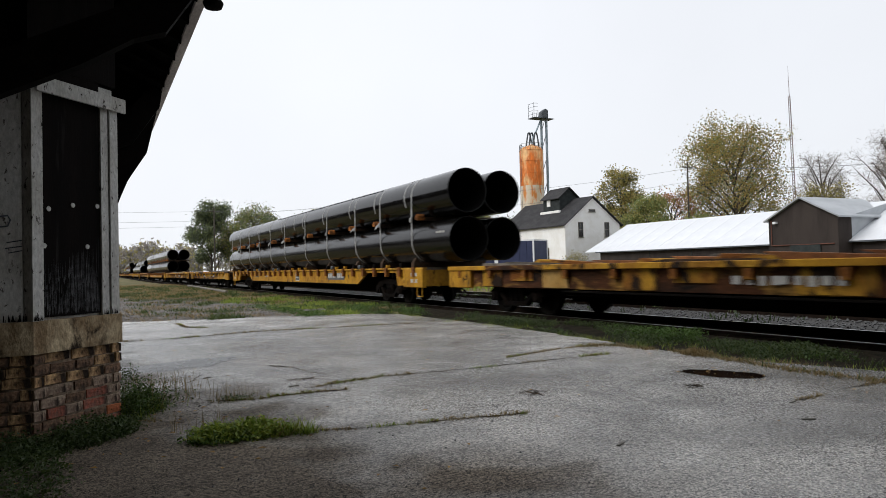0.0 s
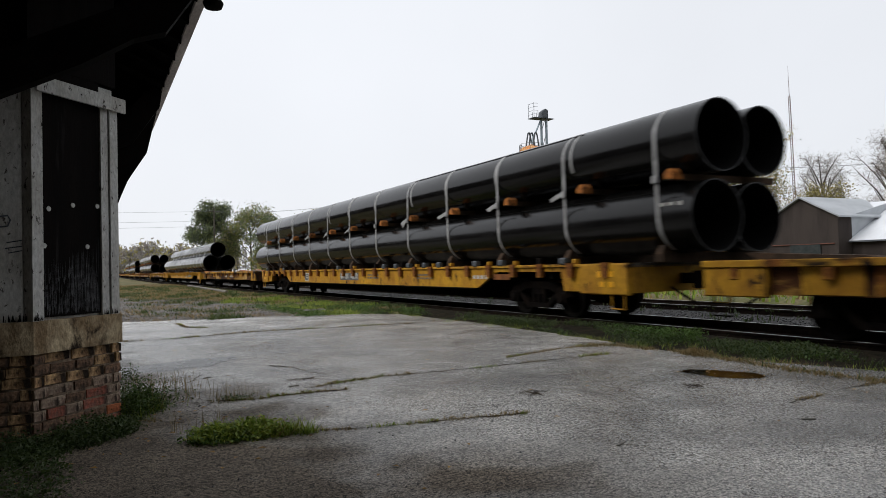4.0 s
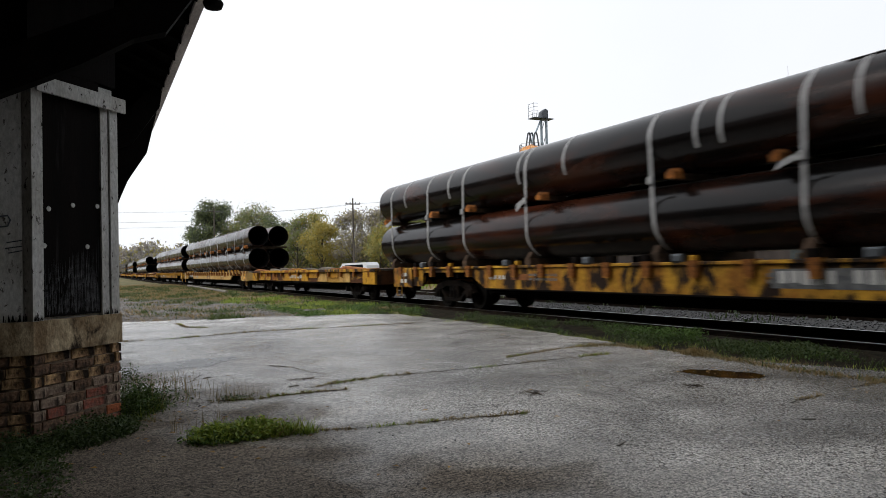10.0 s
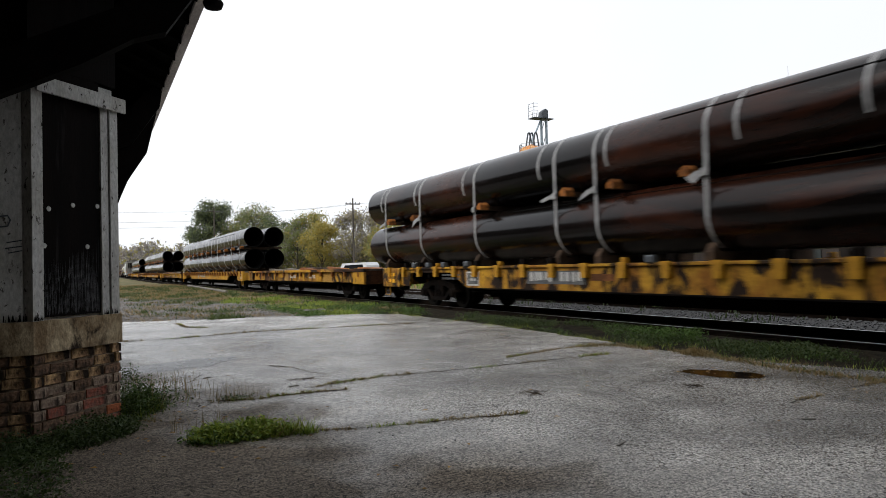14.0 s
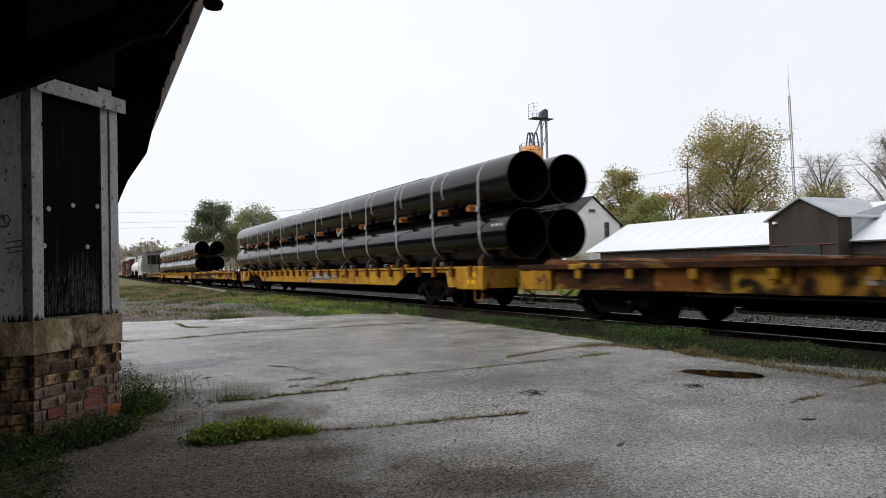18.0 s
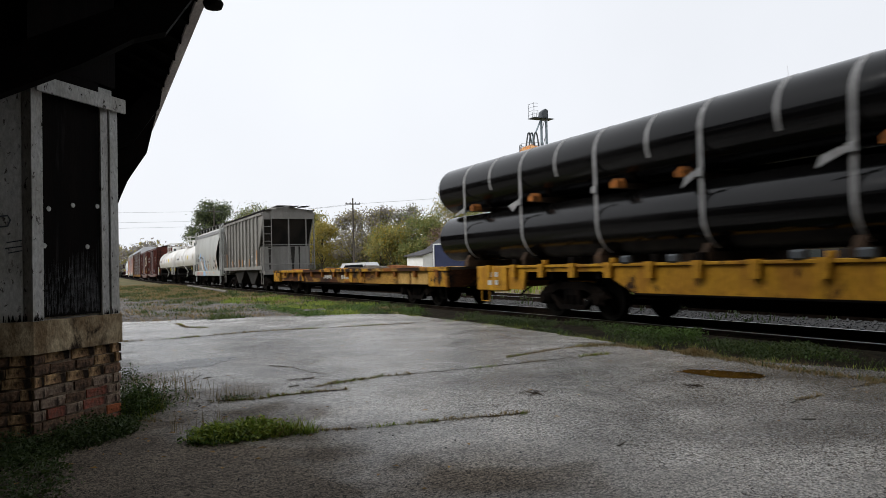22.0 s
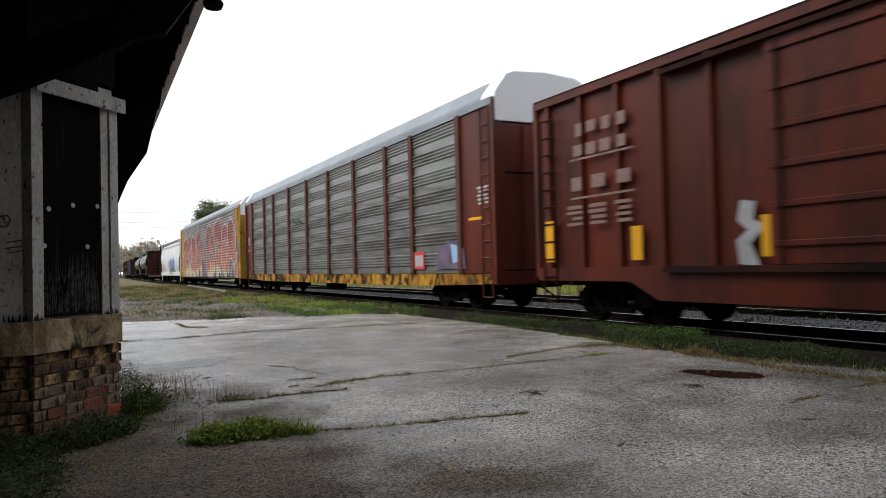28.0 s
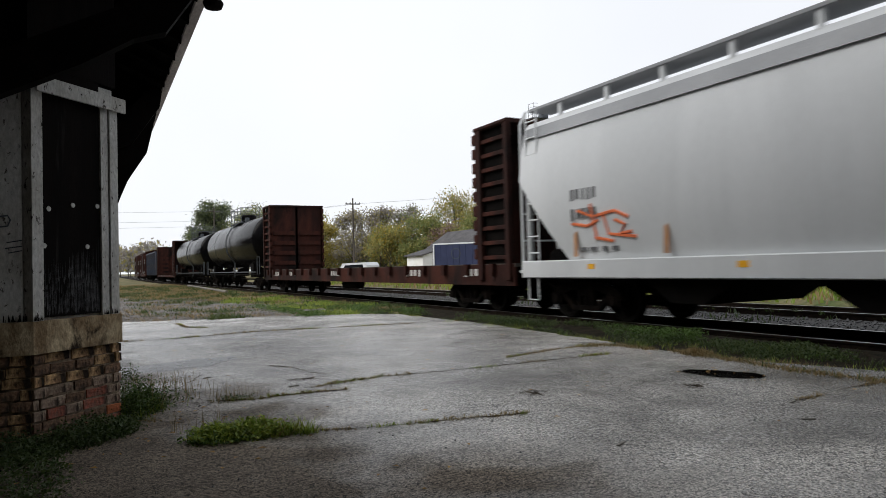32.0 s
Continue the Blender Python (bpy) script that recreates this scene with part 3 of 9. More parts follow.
CRACKS = [([(1.04, 6.44), (1.35, 6.33), (1.57, 6.37), (1.92, 6.37), (2.23, 6.31)], 0.045), ([(2.01, 6.65), (2.44, 6.77), (2.85, 6.84), (3.28, 6.79), (4.19, 6.75), (4.93, 6.78), (5.84, 6.78)], 0.04),
          ([(1.41, 4.88), (1.63, 4.78), (1.89, 4.71), (2.23, 4.65), (2.65, 4.58), (3.03, 4.5)], 0.032), ([(0.6, 13.0), (1.36, 12.95), (2.9, 13.3), (4.72, 13.05), (6.9, 12.7)], 0.07),
          ([(4.68, 7.29), (5.69, 7.59), (6.56, 7.64)], 0.05), ([(4.63, 8.98), (4.7, 8.55), (4.75, 8.02)], 0.05), ([(4.89, 9.16), (5.1, 9.11)], 0.04),
          ([(4.03, 3.57), (4.26, 3.56)], 0.012), ([(5.11, 3.67), (5.78, 3.76), (6.33, 3.79)], 0.03), ([(1.9, 16.8), (1.95, 15.4), (2.3, 15.0)], 0.1),
          ([(2.0, 8.47), (2.21, 8.04), (2.29, 7.48), (2.44, 7.37)], 0.04), ([(0.77, 7.18), (1.19, 8.18)], 0.014), ([(0.39, 5.99), (0.68, 5.65)], 0.02)]
for pts, w in CRACKS:
    solid("pavement_crack", ribbon(pts, w), CRACK, "soil-filled crack in the asphalt", kind="structure")


def blot(cx, cy, a, b, turn, z, wob=0.18, n=40):
    p = []
    for i in range(n):
        t = 2 * math.pi * i / n
        r = 1 + wob * math.sin(3 * t + turn) * 0.5 + RND.uniform(-wob, wob) * 0.5
        x, y = a * r * math.cos(t), b * r * math.sin(t)
        p.append((cx + x * math.cos(turn) - y * math.sin(turn), cy + x * math.sin(turn) + y * math.cos(turn), z))
    return Mesh().add(p, [tuple(range(n))])


solid("puddle", blot(5.68, 4.9, 0.4, 0.21, radians(-68), 0.004, 0.1), WATER, "small dark puddle in a pothole with fallen leaves", kind="structure")
for cx, cy, a, b, tn in [(0.95, 9.2, 0.85, 0.4, 0.3)]:
    solid("wet_patch", blot(cx, cy, a, b, tn, 0.003, 0.3), WETFILM, "thin film of rain water on the asphalt", kind="structure")
for cx, cy, a, b, tn in [(3.55, 5.15, 0.2, 0.1, 0.4), (4.95, 4.6, 0.16, 0.07, -0.6), (6.5, 3.35, 0.3, 0.12, 0.1), (2.1, 7.2, 0.4, 0.1, 0.2), (0.9, 6.3, 0.3, 0.5, 0.1)]:
    m = Mesh()
    for _ in range(70):
        r, t = abs(RND.gauss(0, 0.5)), RND.uniform(0, 6.283)
        x, y = cx + a * r * math.cos(t + tn), cy + b * r * math.sin(t + tn) * 1.6
        k, q = RND.uniform(0.006, 0.022), RND.uniform(0, 6.28)
        m.add([(x + k * RND.uniform(0.5, 1.2) * math.cos(q + i * 1.05), y + k * RND.uniform(0.5, 1.2) * math.sin(q + i * 1.05), 0.0035) for i in range(6)], [tuple(range(6))])
    solid("rough_patch", m, CRACK, "pitted dark hollow in the asphalt", kind="stuff", fix=False)
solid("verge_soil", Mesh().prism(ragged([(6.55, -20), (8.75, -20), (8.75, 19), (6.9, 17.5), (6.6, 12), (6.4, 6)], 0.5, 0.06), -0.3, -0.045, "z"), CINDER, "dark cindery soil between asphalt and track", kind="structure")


def along(prof, y0, y1, x0, step=15):
    """Sweeps an (x, z) outline along the track's line."""
    n, m, pts, ys = len(prof), Mesh(), [], []
    y = y0
    while y < y1:
        ys.append(y)
        y += step if y > -20 else 60
    ys.append(y1)
    for y in ys:
        pts += [(x0 + bend(y) + a, y, b) for a, b in prof]
    f = [(j * n + i, j * n + (i + 1) % n, (j + 1) * n + (i + 1) % n, (j + 1) * n + i) for j in range(len(ys) - 1) for i in range(n)]
    return m.add(pts, f)


solid("ballast_bed", along([(0.74, -0.4), (0.74, -0.205), (1.6, -0.2), (2.3, -0.24), (3.4, -0.22), (6.4, -0.22), (7.2, -0.34)], -700, 900, XT), BALLAST,
      "grey crushed-stone ballast between the tracks", kind="structure")
solid("track_bed", along([(-1.95, -0.34), (-1.45, -0.24), (-0.7, -0.22), (0.74, -0.21), (0.74, -0.4)], -700, 900, XT), OILED_SHADED,
      "ballast under the main track, darkened for oil and the train's shade", kind="structure")
HEAD = [(-0.035, 0.0), (0.035, 0.0), (0.037, -0.03), (0.012, -0.04), (0.012, -0.14), (0.07, -0.165), (0.07, -0.175), (-0.07, -0.175), (-0.07, -0.165), (-0.012, -0.14), (-0.012, -0.04), (-0.037, -0.03)]
TOP = [(-0.03, 0.0), (0.03, 0.0), (0.03, 0.004), (-0.03, 0.004)]
for cx, zr in ((XT, ZR), (XT2, ZR - 0.03)):
    track = thing("railway_track", "steel rails on dark timber ties in ballast", "track", kind="structure")
    for s in (-0.753, 0.753):
        rail = part("rail", along([(a + s, b + zr - 0.004) for a, b in HEAD], -700, 900, cx), RAIL, track)
        part("rail_head", along([(a + s, b + zr - 0.004) for a, b in TOP], -700, 900, cx), RAILTOP, rail, "bright worn running face")
    tie = Mesh().box(-1.3, 1.3, -0.115, 0.115, -0.16, 0.0, 0.012).data("tie", TIE)
    y = -4.0
    while y < 42:
        piece("tie", tie, track, pose(cx + RND.uniform(-0.03, 0.03), y, zr - 0.176, 0, 0, RND.uniform(-0.8, 0.8)))
        y += 0.55
    rest = Mesh()
    while y < 220:
        rest.box(cx + bend(y) - 1.3, cx + bend(y) + 1.3, y - 0.115, y + 0.115, zr - 0.33, zr - 0.176)
        y += 0.55
    tagged(part("far_ties", rest, TIE, track), kind="stuff")


def scatter_stones(n, x0, x1, y0, y1, z, lo, hi, name, label, keep=None, material=None):
    m = Mesh()
    k = 0
    while k < n:
        x, y = RND.uniform(x0, x1), y0 + (y1 - y0) * RND.random() ** 1.6
        k += 1
        if keep and not keep(x, y):
            continue
        s = RND.uniform(lo, hi)
        p = [(x + s * RND.uniform(0.5, 1) * a, y + s * RND.uniform(0.5, 1) * b, z + s * c * RND.uniform(0.5, 1)) for a, b, c in ((1, 0, 0.2), (0, 1, 0.3), (-1, 0, 0.2), (0, -1, 0.3), (0.2, 0.1, 1), (0, 0, -0.6))]
        m.add(p, [(0, 1, 4), (1, 2, 4), (2, 3, 4), (3, 0, 4), (1, 0, 5), (2, 1, 5), (3, 2, 5), (0, 3, 5)])
    solid(name, m, material or STONE, label, kind="stuff", fix=False)


scatter_stones(11000, XT + 0.85, XT2 + 1.9, 2, 45, -0.21, 0.025, 0.06, "ballast_stones", "loose crushed stone between the tracks", lambda x, y: abs(abs(x - XT2) - 0.75) > 0.12)
scatter_stones(3500, XT - 1.7, XT + 0.7, 3, 30, -0.24, 0.02, 0.05, "ballast_stones", "crushed stone between the rails, darkened for oil and the train's shade", lambda x, y: abs(abs(x - XT) - 0.75) > 0.12, OILED_SHADED)
scatter_stones(5200, 0.6, 6.4, 18.2, 34, -0.025, 0.012, 0.04, "drive_gravel", "loose pinkish grey gravel on the drive", lambda x, y: x < 6.4 - 0.12 * (y - 18), GRAVEL)
scatter_stones(700, 0.3, 7.0, 1.6, 12, 0.0, 0.004, 0.012, "yard_grit", "loose grit on the asphalt")


# ---- grass and weeds ----
def blades(spots, name, label, material, h=(0.06, 0.2), w=0.006, lean=0.5, per=1, spread=0.05):
    n = len(spots) * per
    rg = np.random.default_rng(len(spots) * 7 + per)
    c = np.repeat(np.array(spots, float), per, axis=0)
    c[:, :2] += rg.normal(0, spread, (n, 2))
    a = rg.uniform(0, 2 * np.pi, n)
    hh = rg.uniform(h[0], h[1], n) * (c[:, 3] if c.shape[1] > 3 else 1)
    ww = w * rg.uniform(0.6, 1.6, n)
    tip = c[:, :3] + np.c_[np.cos(a) * hh * lean * rg.uniform(0.2, 1.2, n), np.sin(a) * hh * lean * rg.uniform(0.2, 1.2, n), hh]
    mid = c[:, :3] * 0.55 + tip * 0.45 + np.c_[np.zeros(n), np.zeros(n), hh * 0.12]
    side = np.c_[-np.sin(a) * ww, np.cos(a) * ww, np.zeros(n)]
    v = np.stack([c[:, :3] - side, c[:, :3] + side, mid + side * 0.8, mid - side * 0.8, tip], 1).reshape(-1, 3)
    i = np.arange(n) * 5
    m = Mesh()
    m.v = [tuple(p) for p in v.tolist()]
    m.f = [tuple(q) for q in np.stack([i, i + 1, i + 2, i + 3], 1).tolist()] + [tuple(q) for q in np.stack([i + 3, i + 2, i + 4], 1).tolist()]
    return solid(name, m, material, label, kind="stuff", fix=False)


def spots(n, fn):
    return [fn() for _ in range(n)]


def inside(cx, cy, a, b, tn=0.0, z=0.0):
    def f():
        r, t = math.sqrt(RND.random()), RND.uniform(0, 6.283)
        x, y = a * r * math.cos(t), b * r * math.sin(t)
        return (cx + x * math.cos(tn) - y * math.sin(tn), cy + x * math.sin(tn) + y * math.cos(tn), z, 1.15 - 0.75 * r)
    return f


def foliage(spots_, name, label, material, h, size, per):
    """Low leafy weeds: small leaves turned every way over each spot."""
    rg = np.random.default_rng(len(spots_) + per)
    c = np.repeat(np.array(spots_, float), per, axis=0)
    n = len(c)
    hh = h * c[:, 3]
    c[:, :2] += rg.normal(0, 0.05, (n, 2))
    c = c[:, :3] + np.c_[np.zeros(n), np.zeros(n), hh * rg.random(n) ** 0.8]
    u = rg.normal(0, 1, (n, 3)) * (1, 1, 0.6)
    u /= np.linalg.norm(u, axis=1)[:, None]
    v = np.cross(u, rg.normal(0, 1, (n, 3)) + (0, 0, 1.5))
    v /= np.linalg.norm(v, axis=1)[:, None] + 1e-6
    s_ = size * rg.uniform(0.5, 1.4, n)[:, None]
    m = Mesh()
    m.v = [tuple(p) for p in np.stack([c - u * s_, c - v * s_ * 0.5, c + u * s_, c + v * s_ * 0.5], 1).reshape(-1, 3).tolist()]
    m.f = [(4 * i, 4 * i + 1, 4 * i + 2, 4 * i + 3) for i in range(n)]
    return solid(name, m, material, label, kind="stuff", fix=False)


tuft = spots(260, inside(0.84, 5.02, 0.18, 0.17, -0.3)) + spots(260, inside(1.07, 4.98, 0.2, 0.15, -0.3)) + spots(60, inside(1.36, 4.84, 0.14, 0.04, -0.3))
blades(tuft, "grass_tuft", "green grass tuft growing from a crack in the asphalt", GRASS, (0.04, 0.14), 0.003, 1.5, 4, 0.03)
blades(tuft[::4], "grass_tuft", "darker grass within the tuft", GRASSDARK, (0.03, 0.1), 0.003, 1.6, 3, 0.04)
foliage(tuft[120:520], "tuft_leaves", "small leaves in the grass tuft", GRASS, 0.12, 0.017, 6)
foliage(tuft[:260], "tuft_leaves", "darker leaves at the foot of the tuft", WEEDLIGHT, 0.07, 0.013, 9)
blades(spots(70, inside(1.05, 5.0, 0.36, 0.16, -0.3)), "dry_grass", "yellowed grass stalks and leaves in the tuft", GRASSDRY, (0.04, 0.14), 0.003, 1.8, 5, 0.03)
blades(spots(26, inside(0.8, 5.3, 0.3, 0.16, -0.3)), "dry_stalks", "thin brown stalks standing in the tuft", GRASSDRY, (0.12, 0.3), 0.0014, 0.6, 2, 0.02)
wall = spots(140, inside(0.36, 6.2, 0.07, 0.2)) + spots(110, inside(0.47, 6.35, 0.13, 0.18)) + spots(24, inside(0.62, 6.4, 0.14, 0.08, 0.2)) + spots(70, inside(0.4, 7.6, 0.12, 0.6))
blades(wall[:230], "wall_weeds", "wispy weeds along the depot foundation", GRASSDARK, (0.06, 0.36), 0.0022, 1.0, 2, 0.04)
blades(wall[60:260], "wall_weeds", "green grass along the depot foundation", GRASS, (0.05, 0.26), 0.0022, 1.2, 2, 0.05)
foliage(wall, "wall_weed_leaves", "weed leaves along the depot foundation", WEED, 0.26, 0.012, 9)
foliage(wall[40:290], "wall_weed_leaves", "paler leaves among the wall weeds", WEEDLIGHT, 0.33, 0.01, 9)
blades(spots(16, inside(0.46, 6.4, 0.12, 0.3)), "dry_stalks", "thin dry weed stalks", GRASSDRY, (0.3, 0.72), 0.0016, 0.4, 2, 0.05)
low = spots(420, inside(0.02, 5.45, 0.45, 0.16, 0.78)) + spots(200, inside(-0.42, 5.2, 0.3, 0.2))
foliage(low, "wall_weed_leaves", "dark leafy weeds at the foot of the depot", WEED, 0.17, 0.012, 14)
blades(low, "wall_weeds", "dark weeds at the foot of the depot", WEED, (0.03, 0.14), 0.003, 1.1, 3, 0.03)
dark = spots(420, inside(-0.4, 4.5, 0.3, 0.75))
foliage(dark, "wall_weed_leaves", "dark leafy weeds at the foot of the depot", WEED, 0.14, 0.012, 12)
blades(spots(60, inside(0.8, 7.2, 0.3, 0.6)), "dry_stalks", "thin dry weed stalks", GRASSDRY, (0.12, 0.42), 0.0016, 0.4, 2, 0.03)
blades(spots(30, inside(1.25, 6.5, 0.3, 0.3)), "dry_stalks", "thin dry weed stalks", GRASSDRY, (0.08, 0.26), 0.0014, 0.5, 2, 0.03)
foliage(spots(60, inside(1.2, 6.42, 0.12, 0.05)), "crack_weed", "small weed in a crack", WEED, 0.05, 0.009, 8)
for pts, w in CRACKS[:5] + CRACKS[8:10] + CRACKS[12:]:
    line = ragged(pts, 0.04, 0.02, False)
    live = [(x, y, 0.0, 0.4 + 0.6 * RND.random()) for x, y in line if noise.noise((x * 1.7, y * 1.7, 3)) > 0.1 and w > 0.031]
    if live:
        blades(live, "crack_grass", "short grass and moss in a crack", GRASS, (0.012, 0.05), 0.003, 1.3, 9, 0.018)
    dead = [(x, y, 0.0, 0.4 + 0.6 * RND.random()) for x, y in line if noise.noise((x * 1.3 + 9, y * 1.3, 5)) > -0.12]
    if dead:
        blades(dead, "crack_grass_dry", "dry grass in a crack", GRASSDRY, (0.012, 0.045), 0.003, 1.5, 12, 0.02)


def verge(y0, y1, x_lo, x_hi, n, gate=0.0, seed=1):
    """Spots along the track, thick in patches and bare between."""
    def f():
        while True:
            y = y0 + (y1 - y0) * RND.random() ** 1.4
            x = RND.uniform(x_lo, x_hi)
            d = 0.5 + 0.9 * noise.noise((x * 1.1, y * 0.6, seed)) + 0.4 * noise.noise((x * 4, y * 3, seed))
            if d > gate + 0.3 * RND.random():
                return (x + bend(y), y, -0.08, min(1.3, 0.25 + d))
    return spots(n, f)


foliage(verge(2.5, 22, 6.95, 8.6, 2000, 0.6), "verge_weeds", "low leafy weeds between the asphalt and the track", WEED, 0.12, 0.018, 9)
foliage(verge(3.5, 20, 7.05, 8.2, 420, 0.85, 2), "verge_weeds", "taller bright green weeds between the asphalt and the track", WEEDLIGHT, 0.17, 0.018, 10)
blades(verge(2.5, 22, 6.9, 8.7, 1700, 0.5), "verge_grass", "rough green grass between the asphalt and the track", GRASSDARK, (0.03, 0.16), 0.004, 1.1, 4, 0.06)
blades(verge(2.5, 22, 6.7, 7.5, 500, 0.6, 8), "verge_grass", "brighter grass tufts at the asphalt's edge", GRASS, (0.03, 0.12), 0.004, 1.1, 4, 0.05)
# a low ridge of dry grass runs along the asphalt's broken edge
ridge = [(6.0, 7.68), (6.5, 7.42), (6.58, 6.67), (6.64, 6.11), (6.5, 5.35), (6.4, 4.53), (6.45, 3.84), (6.6, 2.6)]
line = [(x, y, 0.0, 0.35 + 0.8 * RND.random()) for x, y in ragged(ridge, 0.012, 0.06, False) if noise.noise((x * 2, y * 1.6, 3)) > -0.22]
blades(line, "edge_dry_grass", "dry tan grass along the asphalt's broken edge", GRASSDRY, (0.015, 0.055), 0.004, 1.6, 7, 0.045)
blades(line[::3], "edge_grass", "green grass along the asphalt's broken edge", GRASSDARK, (0.02, 0.09), 0.0035, 1.2, 3, 0.05)
blades(spots(120, inside(6.62, 6.1, 0.14, 0.2)), "edge_dry_grass", "clump of orange-tan dry grass", GRASSDRY, (0.03, 0.12), 0.004, 1.0, 6, 0.03)
blades(verge(2.5, 16, 6.55, 7.1, 700, 0.4, 3), "verge_dry_grass", "dry tan grass at the asphalt's edge", GRASSDRY, (0.02, 0.08), 0.0035, 1.5, 4, 0.05)
foliage(verge(16.6, 23, 4.8, 8.0, 1500, 0.45, 6), "verge_weeds", "low green weeds at the yard's far corner", WEEDLIGHT, 0.14, 0.024, 6)
blades(verge(17.5, 70, 1.6, 8.4, 2600, 0.62, 4), "meadow_grass", "patchy green grass beside the track", GRASSDARK, (0.04, 0.16), 0.014, 1.1, 5, 0.14)
blades(verge(17.8, 80, 1.2, 8.3, 6500, 0.2, 5), "meadow_dry_grass", "dry tan grass beside the track", GRASSDRY, (0.03, 0.13), 0.014, 1.3, 5, 0.16)
blades(verge(16.8, 30, 4.6, 8.2, 900, 0.65, 9), "meadow_grass", "brighter grass tufts beside the track", GRASS, (0.05, 0.17), 0.012, 1.0, 5, 0.12)
blades(spots(3500, lambda: (RND.uniform(17.6, 32), RND.uniform(4, 75), -0.15, 0.4 + 0.9 * RND.random())), "far_side_grass", "long grass across the tracks", GRASS, (0.15, 0.5), 0.03, 0.6, 3, 0.15)
blades(spots(1800, lambda: (RND.uniform(17.6, 32), RND.uniform(4, 75), -0.15, 0.4 + 0.9 * RND.random())), "far_side_dry_grass", "dry grass across the tracks", GRASSDRY, (0.15, 0.45), 0.03, 0.6, 3, 0.15)
blades(verge(3, 30, XT + 0.9, XT + 4.2, 90), "track_weeds", "weeds in the ballast", WEED, (0.05, 0.18), 0.012, 0.9, 6, 0.06)


def litter(n, fn, name, label):
    m = Mesh()
    for _ in range(n):
        x, y, z = fn()
        a, s = RND.uniform(0, 6.28), RND.uniform(0.012, 0.03)
        c, d = math.cos(a) * s, math.sin(a) * s
        m.add([(x - c, y - d, z), (x + d * 0.6, y - c * 0.6, z + 0.006), (x + c, y + d, z + 0.002), (x - d * 0.6, y + c * 0.6, z + 0.008)], [(0, 1, 2, 3)])
    solid(name, m, LEAFLITTER, label, kind="stuff", fix=False)


litter(16, lambda: (5.7 + RND.gauss(0, 0.2), 4.95 + RND.gauss(0, 0.25), 0.006), "fallen_leaves", "yellow leaves at the puddle")
litter(130, lambda: (RND.uniform(0, 6.8), RND.uniform(2, 14), 0.005), "fallen_leaves", "scattered fallen leaves on the asphalt")
litter(60, lambda: (RND.gauss(0.6, 0.5), RND.gauss(5.4, 0.6), 0.01), "fallen_leaves", "fallen leaves by the depot wall")
for x, y, a in ((1.85, 6.8, 0.2), (0.85, 4.85, -0.3), (1.2, 7.9, 0.6), (3.0, 3.4, 0.5), (4.55, 3.2, -0.5), (5.0, 3.65, 0.3)):
    solid("wood_scrap", Mesh().box(-0.05, 0.05, -0.009, 0.009, 0.0, 0.008, 0.002), DEPOTGRAY, "grey splinter of weathered wood on the asphalt", "scrap", at=pose(x, y, 0.001, 0, 0, math.degrees(a)))
solid("fallen_pole", Mesh().rod((7.2, 40, 0.0), (8.0, 62, 0.02), 0.09, 8), DEPOTGRAY, "pale pole lying in the grass by the track", "pole")


# ---- the depot ----
A, B = (-0.30, 5.47), (0.27, 6.03)   # the bay's near and outer corner
D45 = (math.sqrt(0.5), math.sqrt(0.5))


